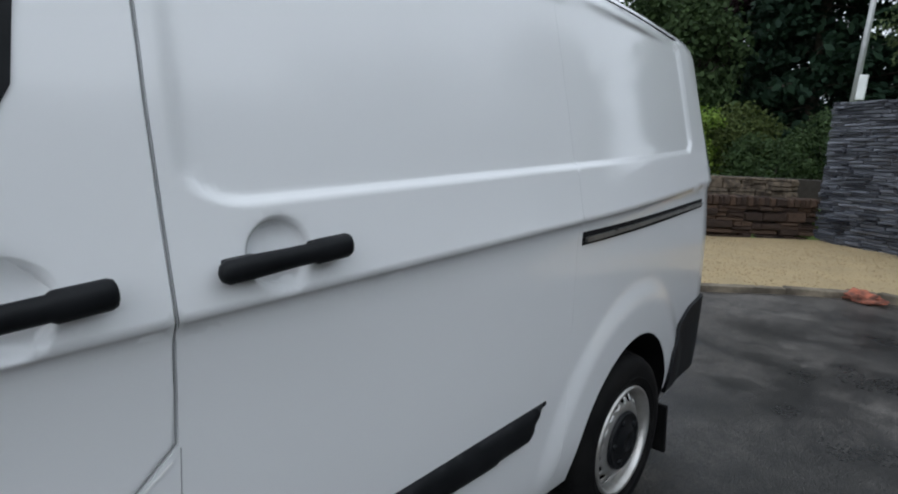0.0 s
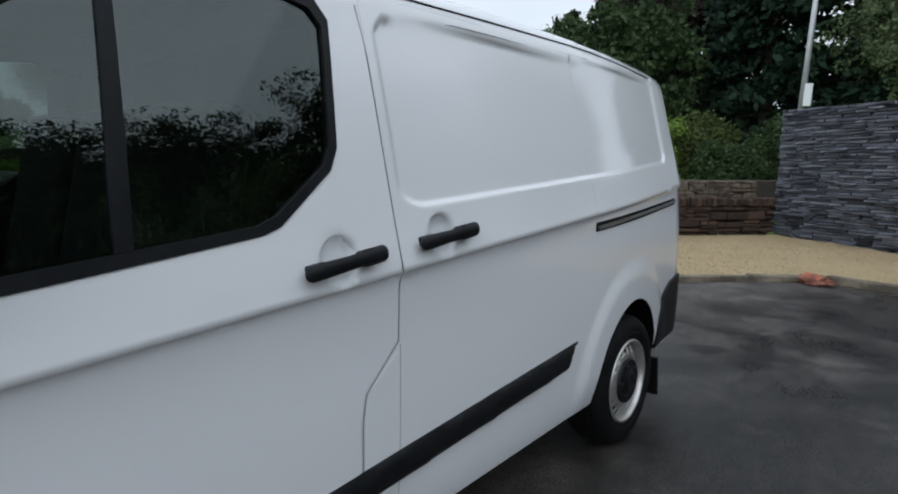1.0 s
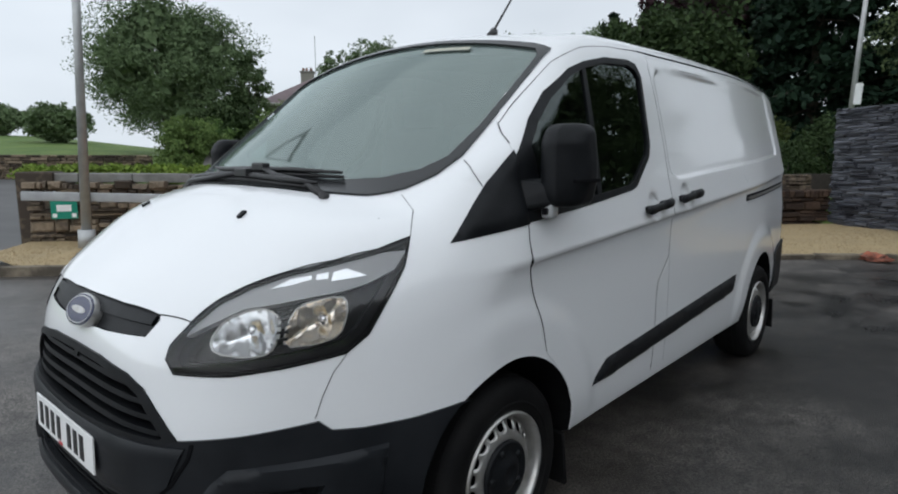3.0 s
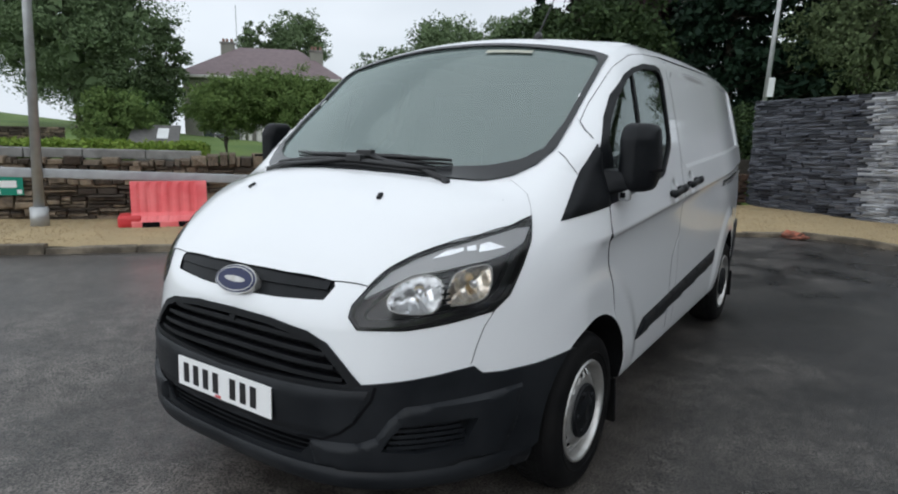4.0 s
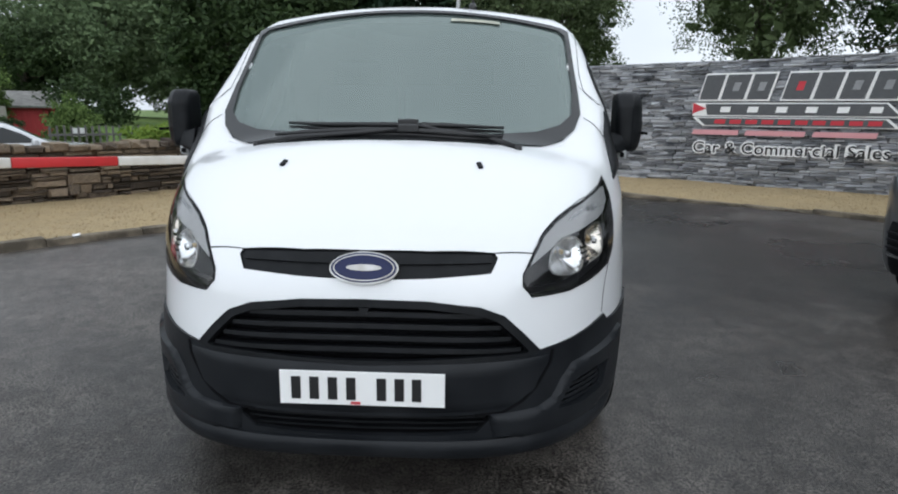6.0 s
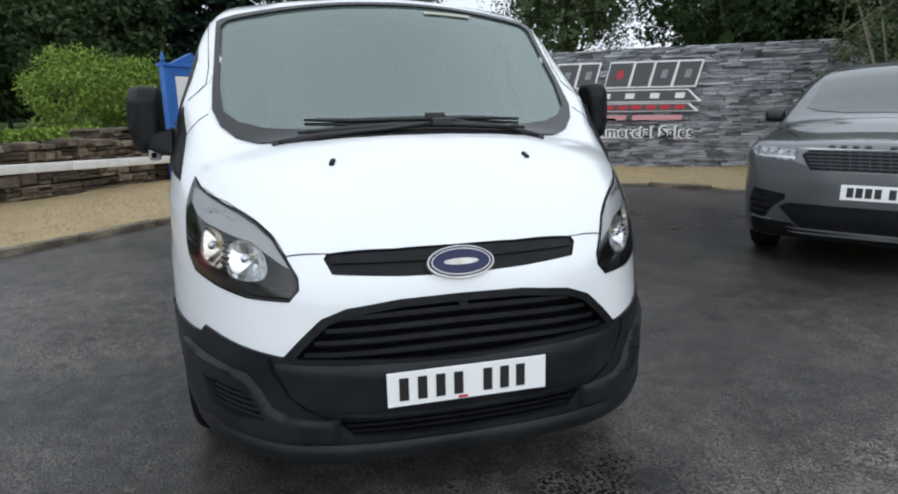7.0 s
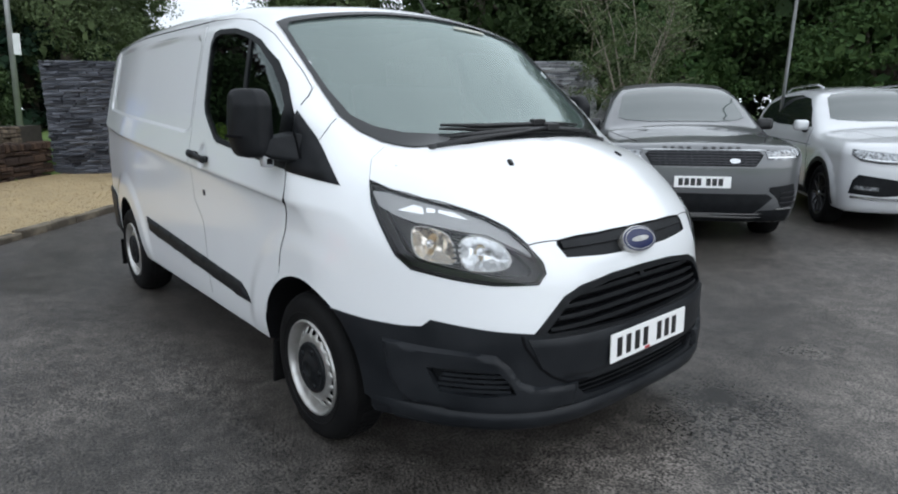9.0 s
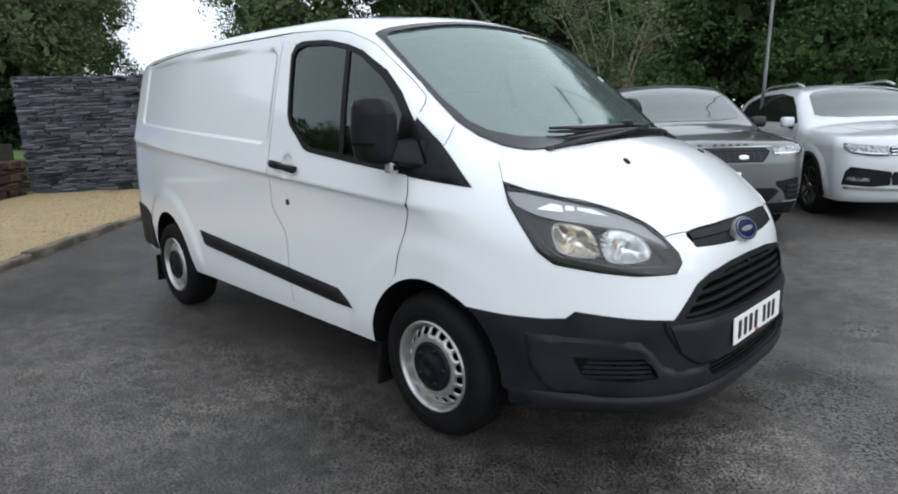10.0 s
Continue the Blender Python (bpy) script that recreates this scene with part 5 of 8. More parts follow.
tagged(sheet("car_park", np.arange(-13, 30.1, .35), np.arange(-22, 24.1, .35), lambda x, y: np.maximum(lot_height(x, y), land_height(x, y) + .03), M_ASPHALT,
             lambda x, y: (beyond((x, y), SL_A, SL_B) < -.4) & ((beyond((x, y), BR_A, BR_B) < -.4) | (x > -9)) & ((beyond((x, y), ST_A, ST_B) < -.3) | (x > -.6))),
       "dark wet stained asphalt car park with painted light and shade", "ground", "", "structure")

tagged(sheet("road", np.arange(-14, 2.1, .4), np.arange(-28.4, -2.9, .4), lambda x, y: land_height(x, y) + .03, M_PATH,
             lambda x, y: (beyond((x, y), ST_A, ST_B) > .8) & ((beyond((x, y), ST_A, ST_B) < 6.0) | (x > -7.5)) & (x < -.3)),
       "grey lane behind the stone wall", "road", "", "structure")

# gravel bed between kerb and walls
bed = [(p[0], p[1]) for p in KERB[1:]] + [(-3.0, 12.4), (-6.4, 9.2), (-12.2, -.15), (-9.25, -2.9), (-1.0, -8.6), (-.2, -7.6)]
uv, tri, border = fill(bed, [], 0.35)


def bed_height(x, y):
    far_end = ramp((x + 4.5) / 3.5) * ramp((-y - 5.2) / 1.5)
    return 0.115 + 0.06 * far_end + 0.02 * np.sin(2.1 * x + 1.3 * y) * np.sin(1.7 * y - x)


bz = bed_height(uv[:, 0], uv[:, 1])
tri = [t if (uv[t[1]] - uv[t[0]])[0] * (uv[t[2]] - uv[t[0]])[1] - (uv[t[1]] - uv[t[0]])[1] * (uv[t[2]] - uv[t[0]])[0] > 0 else (t[0], t[2], t[1]) for t in tri]
tagged(new("gravel_bed", mesh_from("gravel_bed", [(a, b, c) for (a, b), c in zip(uv, bz)], tri, M_GRAVEL, smooth=True)), "tan gravel bed between kerb and walls", "gravel", "", "structure")


def inside(poly, x, y):
    a = np.array(poly)
    b = np.roll(a, -1, 0)
    c = (a[:, 1][None] > y[:, None]) != (b[:, 1][None] > y[:, None])
    with np.errstate(divide="ignore", invalid="ignore"):
        xs = a[:, 0] + (y[:, None] - a[:, 1]) / (b[:, 1] - a[:, 1]) * (b[:, 0] - a[:, 0])
    return ((c & (xs > x[:, None])).sum(1) % 2) == 1


rng = np.random.default_rng(4)
px, py = rng.uniform(-12.3, 0.2, 60000), rng.uniform(-8.6, 12, 60000)
ok = inside(bed, px, py)
px, py = px[ok], py[ok]
n = len(px)
octa = np.array([(1, 0, 0), (-1, 0, 0), (0, 1, 0), (0, -1, 0), (0, 0, .6), (0, 0, -.6)])
of = np.array([(0, 2, 4), (2, 1, 4), (1, 3, 4), (3, 0, 4), (2, 0, 5), (1, 2, 5), (3, 1, 5), (0, 3, 5)])
size = rng.uniform(.007, .016, n)
vs = octa[None] * size[:, None, None] * rng.uniform(.7, 1.3, (n, 6, 1))
ang = rng.uniform(0, 6.28, n)
rx_, ry_ = vs[..., 0] * np.cos(ang)[:, None] - vs[..., 1] * np.sin(ang)[:, None], vs[..., 0] * np.sin(ang)[:, None] + vs[..., 1] * np.cos(ang)[:, None]
vs = np.stack([rx_ + px[:, None], ry_ + py[:, None], vs[..., 2] + bed_height(px, py)[:, None] + .003], -1).reshape(-1, 3)
fs = (of[None] + 6 * np.arange(n)[:, None, None]).reshape(-1, 3)
tagged(new("gravel_stones", big_mesh("gravel_stones", vs, fs, M_PEBBLE)), "loose tan pebbles on the gravel bed", "gravel", "", "stuff")

# kerb of separate concrete blocks
kerb = tagged(new("kerb"), "worn concrete edging kerb round the gravel", "kerb", "", "structure")
kerb_variants = []
for k in range(5):
    b = box((.90, .125, .20), (0, 0, 0), .014, None, 2)
    for v in b.verts:
        v.co += Vector((random.uniform(-.004, .004), random.uniform(-.004, .004), random.uniform(-.005, .005)))
    me = bpy.data.meshes.new("kerb_block")
    b.to_mesh(me)
    b.free()
    me.materials.append(M_KERB)
    kerb_variants.append(me)
dense = densify(KERB + KERB[::-1][1:-1], .05)[:int(sum(math.dist(a, b) for a, b in zip(KERB, KERB[1:])) / .05)]
acc, start, count = 0.0, dense[0], 0
for a, b2 in zip(dense, dense[1:]):
    acc += math.dist(a, b2)
    if acc >= .905:
        mx_, my_ = (start[0] + b2[0]) / 2, (start[1] + b2[1]) / 2
        an = math.degrees(math.atan2(b2[1] - start[1], b2[0] - start[0]))
        ln = math.dist(start, b2)
        top = float(bed_height(mx_, my_)) + .008
        ob = hang("kerb_block", kerb_variants[count % 5], kerb, "", pose(mx_, my_, top - .10 + random.uniform(-.006, .006), random.uniform(-1, 1), random.uniform(-.5, .5), an) @ Matrix.Diagonal(((ln - .008) / .90, 1, 1, 1)))
        start, acc, count = b2, 0.0, count + 1


# ---- stone walls ----
def stone_meshes(mat, count, seed, rough=.10):
    """Unit stones: a block with a chamfered, uneven face towards -y."""
    rs = random.Random(seed)
    out = []
    for _ in range(count):
        j = lambda k: rs.uniform(-k, k)
        ring = [(-.5, -.5), (.5, -.5), (.5, .5), (-.5, .5)]
        vs = [(x, .5, z) for x, z in ring]
        vs += [(x * .99 + j(.02), -.32 + j(.08), z * .98 + j(.05)) for x, z in ring]
        vs += [(x * (.93 - rough * rs.random()) + j(.03), -.5 + j(.10), z * (.80 - rough * rs.random()) + j(.06)) for x, z in ring]
        fs = [(a, (a + 1) % 4, 4 + (a + 1) % 4, 4 + a) for a in range(4)] + [(4 + a, 4 + (a + 1) % 4, 8 + (a + 1) % 4, 8 + a) for a in range(4)] + [(8, 9, 10, 11)]
        out.append((vs, fs))
    return out, [mesh_from("stone", v, f, mat) for v, f in out]


def wall_frame(a, b):
    """Pose of a wall: x along it, -y to the car park, z up."""
    d = (b - a).normalized()
    n = Vector((-d.y, d.x))
    if n.dot(Vector((0, 0)) - a) > 0:
        n = -n
    m = Matrix(((d.x, n.x, 0, a.x), (d.y, n.y, 0, a.y), (0, 0, 1, 0), (0, 0, 0, 1)))
    return m


def courses(length, z0, top, h_range, l_range, seed, gap=.008):
    """Stones of a coursed wall as (s, z, length, height). top: height as a function of s."""
    rs = random.Random(seed)
    out, z = [], z0
    zmax = max(top(length * k / 10) for k in range(11))
    while z < zmax - h_range[0] * .6:
        h = rs.uniform(*h_range)
        s = -rs.uniform(0, l_range[0])
        while s < length:
            ln = rs.uniform(*l_range)
            a, e = max(s, 0), min(s + ln, length)
            t = min(z + h, top((a + e) / 2))
            if e - a > .05 and t - z > h_range[0] * .5:
                out.append(((a + e) / 2, (z + t) / 2, e - a - gap, t - z - gap))
            s += ln
        z += h
    return out


def lay(wall, stones, unit, meshes, depth, proud, name, limit, near, joined_mat, seed):
    """The stones within the stretch near as parts, the rest joined."""
    rs = random.Random(seed)
    jv, jf, made = [], [], 0
    for s, z, ln, h in stones:
        k = rs.randrange(len(unit))
        off = rs.uniform(-proud, proud)
        tilt = rs.uniform(-1.2, 1.2)
        if near[0] <= s <= near[1] and made < limit:
            hang(name, meshes[k], wall, "", pose(s, off, z, 0, tilt * .5, 0) @ Matrix.Diagonal((ln, depth, h, 1)))
            made += 1
        else:
            o = len(jv)
            jv += [(s + x * ln, off + y * depth, z + zz * h) for x, y, zz in unit[k][0]]
            jf += [tuple(i + o for i in f) for f in unit[k][1]]
    if jv:
        tagged(hang(name + "s", mesh_from(name, jv, jf, joined_mat), wall), kind="stuff")


def rubble(length, z0, top, seed, gap=.008):
    """Uneven rubble: bands broken into blocks, some of these into two or three thin stones."""
    rs = random.Random(seed)
    out, z = [], z0
    zmax = max(top(length * k / 40) for k in range(41))
    while z < zmax - .04:
        h = rs.uniform(.11, .22)
        s = -rs.uniform(0, .3)
        while s < length:
            ln = rs.uniform(.14, .55)
            a, e = max(s, 0), min(s + ln, length)
            t = min(z + h + rs.uniform(-.03, .03), top((a + e) / 2))
            s += ln
            if e - a < .06 or t - z < .03:
                continue
            n = rs.choice((1, 2, 2, 3, 3, 4)) if t - z > .1 else 1
            cuts = sorted(rs.uniform(.15, .85) for _ in range(n - 1))
            cuts = [z] + [z + (t - z) * (.5 * c + .5 * (k + 1) / n) for k, c in enumerate(cuts)] + [t]
            for lo, hi in zip(cuts, cuts[1:]):
                if hi - lo < .018:
                    continue
                m = a + (e - a) * rs.uniform(.3, .7)
                for p, q in (((a, m), (m, e)) if rs.random() < .45 and e - a > .25 else ((a, e),)):
                    out.append(((p + q) / 2, (lo + hi) / 2, q - p - gap * rs.uniform(.5, 1.5), hi - lo - gap * rs.uniform(.4, 1.2)))
        z += h
    return out


slate_len = (SL_B - SL_A).length
slate = tagged(new("wall_slate"), "tall wall of thin stacked grey slate with a painted sign", "wall", "", "structure")
slate.matrix_basis = wall_frame(SL_A, SL_B)
su, sm = stone_meshes(M_SLATE, 8, 11, .04)
part("wall_core", box((slate_len, .22, 2.28), (slate_len / 2, .20, 1.16), 0), M_MORTAR, slate)
bed_stones = courses(slate_len, .03, lambda s: 2.32 + .008 * s, (.034, .062), (.13, .46), 5, .003)
lay(slate, [q for q in bed_stones if q[0] >= 2.4], su, sm, .12, .034, "slate", 300, (5.2, 7.0), M_SLATE_J, 21)
# the first 2.4 m of the wall in a darker slate
lay(slate, [q for q in bed_stones if q[0] < 2.4], su, sm, .12, .034, "dark_slate", 0, (0, 0), M_SLATE_D, 28)
# its return at the far end
ret = tagged(new("wall_slate_return"), "end of the slate wall turning back", "wall", "", "structure")
ret.matrix_basis = slate.matrix_basis @ pose(slate_len, .06, 0, 0, 0, 62)
part("wall_core", box((2.6, .2, 2.3), (1.3, .18, 1.2), 0), M_MORTAR, ret)
lay(ret, courses(2.6, .03, lambda s: 2.38 - .1 * s, (.036, .07), (.13, .4), 6, .003), su, sm, .12, .02, "slate", 0, (0, 0), M_SLATE_J, 22)

ru, rm = stone_meshes(M_RUBBLE, 14, 12, .26)
eu, em = stone_meshes(M_REDST, 8, 13, .14)
br_len = (BR_B - BR_A).length
brown = tagged(new("wall_brown"), "low reddish-brown rubble stone retaining wall", "wall", "", "structure")
brown.matrix_basis = wall_frame(BR_A, BR_B)
part("wall_core", box((br_len, .3, .72), (br_len / 2, .22, .38), 0), M_MORTAR, brown)
lay(brown, rubble(br_len, .02, lambda s: .62, 7), eu, em, .16, .028, "stone", 300, (0, 9), M_REDST, 23)
lay(brown, [(s + random.uniform(-.01, .01), .70, .085, .15 + random.uniform(-.02, .03)) for s in np.arange(.05, br_len, .10)], eu, em, .2, .02, "coping_stone", 300, (0, 9), M_REDST, 24)
part("upper_core", box((br_len + 1.5, .25, .40), (br_len / 2, .75, .86), 0), M_MORTAR, brown)
lay(brown, rubble(br_len + 1, .72, lambda s: 1.06, 8), ru, rm, .14, .02, "upper_stone", 0, (0, 0), M_RUBBLE, 25)
for o in brown.children:
    if o.name.startswith("upper_stone"):
        o.location.y = .58

st_len = (ST_B - ST_A).length
stone = tagged(new("wall_stone"), "dry-stone boundary wall of brown rubble with upright coping", "wall", "", "structure")
stone.matrix_basis = wall_frame(ST_A, ST_B)


def st_top(s):
    """Top of the rubble under the coping."""
    return float(np.interp(s, [0, 1.5, 3, 5.88, 5.9, 7.5, 8.6, 10.1], [.76, .84, .82, .80, .92, .94, .96, .98]))


for s0, s1 in ((0, 2), (2, 4), (4, 5.89), (5.89, 7.2), (7.2, 8.6), (8.6, st_len)):
    hh = min(st_top(s0 + .01), st_top(s1 - .01)) + .06
    part("wall_core", box((s1 - s0, .40, hh), ((s0 + s1) / 2, .235, hh / 2), 0), M_MORTAR_B, stone)
lay(stone, rubble(st_len, .02, st_top, 9), ru, rm, .20, .03, "stone", 300, (2.0, 7.2), M_RUBBLE_J, 26)
cop, s_ = [], .06
while s_ < st_len - .06:
    wd_ = random.uniform(.06, .26)
    tall = .09 if s_ < 5.9 else (.20 if s_ < 6.95 else .09)
    hgt_ = tall + random.uniform(-.035, .045)
    cop.append((s_ + wd_ / 2, st_top(s_) + hgt_ / 2 - .01, wd_ - .008, hgt_))
    s_ += wd_
lay(stone, cop, ru, rm, .32, .02, "coping_stone", 300, (0, 20), M_RUBBLE_J, 27)
for s0, s1 in ((6.95, 7.75), (7.75, 8.6), (8.6, 9.35), (9.35, st_len)):
    zc_ = (st_top(s0) + st_top(s1)) / 2 + .155
    part("wall_cap", box((s1 - s0 - .012, .34, .14), ((s0 + s1) / 2, .22, zc_), .018, pose(0, 0, 0, 0, -math.degrees(math.atan2(st_top(s1) - st_top(s0), s1 - s0)), 0), 2), M_COPING, stone, "grey flat coping")
# back gate pier at the open end of the wall
part("end_pier", box((.5, .5, 1.2), (st_len - .1, .22, .62), .03), M_RUBBLE, stone)

FW_A, FW_B = Vector((-10.5, -27.0)), Vector((6.0, -29.0))
far_wall = tagged(new("wall_far"), "low brown stone wall at the far end of the lane", "wall", "", "structure")
far_wall.matrix_basis = Matrix.Translation((0, 0, .85)) @ wall_frame(FW_A, FW_B)
fw_len = (FW_B - FW_A).length
part("wall_core", box((fw_len, .34, 1.3), (fw_len / 2, .22, .15), 0), M_MORTAR_B, far_wall)
lay(far_wall, courses(fw_len, -.3, lambda s: .85, (.10, .18), (.2, .6), 14, .014), ru, rm, .18, .03, "stone", 0, (0, 0), M_RUBBLE_J, 29)

# barrier rail standing before the wall
rail_a, rail_b = Vector((-.75, -7.75, .91)), Vector((-9.15, -2.22, .51))
barrier = thing("barrier_rail", "long steel barrier rail in grey, white and red bands", "barrier")
for t0, t1, mt in ((0, .357, M_LEAD), (.357, .434, M_RAILW), (.434, .56, M_RAILR), (.56, .76, M_RAILW), (.76, 1.0, M_RAILW)):
    p0, p1 = rail_a.lerp(rail_b, t0), rail_a.lerp(rail_b, t1 - .001)
    d = p1 - p0
    m = Matrix.Translation((p0 + p1) / 2) @ d.to_track_quat("X", "Z").to_matrix().to_4x4()
    part("rail_length", box((d.length, .06, .125), (0, 0, 0), .012), mt, barrier, "", True, m)
for t in (.04, .31, .66, .97):
    p = rail_a.lerp(rail_b, t)
    part("rail_bracket", cyl(.028, .028, (p.x - .02, p.y - .03, p.z), (p.x - .30, p.y - .46, p.z), 12), M_GALV, barrier, "steel bracket from the wall", True)
    part("rail_bolt", cyl(.016, .016, p + Vector((0, 0, .05)), p + Vector((0, 0, .075)), 8), M_GALV, barrier)

# red water-filled road barrier on the gravel
rb_a, rb_b = Vector((-2.18, -6.58)), Vector((-3.06, -6.03))
rd = (rb_b - rb_a)
road_barrier = thing("road_barrier", "faded red plastic water-filled road barrier on gravel", "barrier", at=pose(rb_a.x, rb_a.y, .15, 0, 0, math.degrees(math.atan2(rd.y, rd.x))) @ Matrix.Diagonal((1, 1, 1.12, 1)))
L = rd.length


def barrier_skin():
    b = bmesh.new()
    prof = [(.0, .24), (.06, .24), (.13, .20), (.17, .10), (.50, .065), (.55, .05)]
    rings = []
    n = 28
    for i in range(n + 1):
        s = -.02 + (L - .10 + .04) * i / n
        flute = .018 if (i // 2) % 2 and 2 < i < n - 2 else 0
        rings.append([b.verts.new((s + .07, -(w - (flute if 1 < k < 5 else 0)), z)) for k, (z, w) in enumerate(prof)] + [b.verts.new((s + .07, (w - (flute if 1 < k < 5 else 0)), z)) for k, (z, w) in reversed(list(enumerate(prof)))])
    for r0, r1 in zip(rings, rings[1:]):
        m = len(r0)
        for k in range(m):
            b.faces.new((r0[k], r1[k], r1[(k + 1) % m], r0[(k + 1) % m]))
    b.faces.new(rings[0])
    b.faces.new(rings[-1][::-1])
    bmesh.ops.recalc_face_normals(b, faces=b.faces)
    return b


part("shell", barrier_skin(), M_REDPL, road_barrier)
for s in (.03, L + .02):
    part("coupling_foot", box((.30, .46, .15), (s, 0, .07), .04, None, 2), M_RAILR, road_barrier, "", True)
for s in (L * .28, L * .72):
    part("fork_slot", box((.22, .50, .07), (s, 0, .03), .01), M_DARK, road_barrier)

# blue notice board
nb_a, nb_b = Vector((-9.42, -2.56)), Vector((-10.36, -1.77))
nd = nb_b - nb_a
board = thing("notice_board", "bright blue painted notice board on two posts with finials", "notice board", at=pose(nb_a.x, nb_a.y, .10, 0, 0, math.degrees(math.atan2(nd.y, nd.x))))
NL = nd.length
for s in (0, NL):
    post_ = part("post", box((.11, .11, 2.02), (s, 0, 1.01), .012), M_BLUE, board, "", True)
    part("post_plinth", box((.16, .16, .30), (s, 0, .15), .015), M_BLUE, post_)
    part("post_collar", box((.15, .15, .05), (s, 0, .95), .01), M_BLUE, post_)
    part("post_cap", box((.16, .16, .05), (s, 0, 2.04), .01), M_BLUE, post_)
    part("finial", cyl(.055, .008, (s, 0, 2.06), (s, 0, 2.27), 12), M_BLUE, post_, "", True)
part("case_frame", box((NL - .08, .09, .98), (NL / 2, 0, 1.52), .01), M_BLUE, board)
part("notice", box((NL - .38, .01, .70), (NL / 2, -.052, 1.50), 0), M_PAPER, board, "pale notice sheet")
part("notice_picture", box((NL * .38, .006, .38), (NL / 2 + .02, -.059, 1.46), 0), M_NPIC, board, "dark picture panel")
for zz in (1.13, 1.87):
    part("frame_bead", box((NL - .30, .03, .03), (NL / 2, -.055, zz), .006), M_BLUE, board)
part("cornice", box((NL + .02, .15, .06), (NL / 2, 0, 2.04), .01), M_BLUE, board)
b = bmesh.new()
tri_ = [(NL * .12, 2.07), (NL * .88, 2.07), (NL * .5, 2.27)]
f0 = [b.verts.new((x, -.04, z)) for x, z in tri_]
f1 = [b.verts.new((x, .04, z)) for x, z in tri_]
b.faces.new(f0)
b.faces.new(f1[::-1])
for k in range(3):
    b.faces.new((f0[k], f1[k], f1[(k + 1) % 3], f0[(k + 1) % 3]))
bmesh.ops.recalc_face_normals(b, faces=b.faces)
part("pediment", b, M_BLUE, board)


# lamp posts
def lamp_post(x, y, z, h, lean, label, box_h=None, thick=1.0):
    lp_ = thing("lamp_post", label, "lamp post", "lamp posts", at=pose(x, y, z, lean[0], lean[1], 0))
    part("base", cyl(.11 * thick, .11 * thick, (0, 0, -.1), (0, 0, .18), 14), M_GALV, lp_, "", True)
    part("shaft", cyl(.065 * thick, .04 * thick, (0, 0, .15), (0, 0, h), 14), M_GALV, lp_, "", True)
    part("lantern", box((.55, .2, .1), (.2, 0, h + .04), .03), M_GALV, lp_, "", True)
    if box_h:
        part("control_box", box((.10, .14, .46), (.02, .10, box_h), .012), M_PAPER, lp_, "pale box strapped to the shaft")
    return lp_


lamp_post(-14.75, -.45, .70, 6.5, (-2.2, -1.0), "tall galvanised lamp post with a pale box, behind the slate wall", 2.1)
lamp_post(-1.35, -7.25, .25, 6.0, (1.0, -2.5), "tall galvanised lamp post beside the stone wall")
lamp_post(-1.72, 7.85, .05, 7.0, (0, 1.2), "tall galvanised lamp post behind the parked cars", thick=.42)

# green assembly-point sign on the wall end
sg = thing("safety_sign", "small square green sign with a white pictogram on the stone wall", "sign")
sg.matrix_basis = stone.matrix_basis @ pose(9.52, -.13, .70)
part("panel", box((.36, .012, .36), (0, 0, 0), .003), M_GREEN, sg)
part("pictogram", box((.20, .006, .10), (0, -.008, -.02), .002), M_WHITE_P, sg, "white figures as a plain bar")
for k in (-1, 1):
    for j_ in (-1, 1):
        part("corner_mark", box((.06, .006, .06), (k * .13, -.008, j_ * .13), .002), M_WHITE_P, sg)

# a scrap of litter on the kerb
lit = thing("litter", "crushed white and black wrapper lying on the kerb", "litter", at=pose(-3.02, -3.68, .135, 0, 0, 35))
part("wrapper", box((.10, .07, .018), (0, 0, .009), .006, pose(0, 0, 0, 8, 4, 0)), M_WHITE_P, lit, "", True)
part("print_band", box((.035, .072, .010), (.042, 0, .010), .003, pose(0, 0, 0, 8, 4, 0)), M_INK, lit)

# crumpled orange cloth against the kerb
b = bmesh.new()
bmesh.ops.create_icosphere(b, subdivisions=3, radius=1)
for v in b.verts:
    k = 1 + .6 * noise.noise(v.co * 2.3) + .5 * noise.noise(v.co * 7)
    v.co = Vector((v.co.x * .23 * k, v.co.y * .15 * k, max(v.co.z, -.1) * .07 * k + .02))
ol = part("orange_cloth", b, M_ORANGE, None, "", True, pose(-8.0, 1.02, .05, 0, 0, 40))
tagged(ol, "crumpled orange-red cloth lying by the kerb", "cloth")


# ---- parked cars ----
M_GREYPAINT = material("grey_metallic_paint", (0.115, 0.119, 0.125), 0.28, metal=0.4, spec=0.5, vary=0.2, scale=3, coat=1.0)
M_WHITECAR = material("white_car_paint", (0.62, 0.63, 0.645), 0.22, vary=0.15, scale=3, coat=0.8)
M_CARGLASS = material("dark_car_glass", (0.040, 0.054, 0.051), 0.04, spec=0.5, coat=1.0)
for socket, value in (("IOR", 1.5), ("Coat IOR", 1.4)):
    M_CARGLASS.node_tree.nodes["Principled BSDF"].inputs[socket].default_value = value
M_TINT = material("black_tinted_glass", (0.010, 0.012, 0.013), 0.06, spec=0.4)
M_ALLOY = material("dark_alloy", (0.05, 0.05, 0.055), 0.3, metal=0.8)
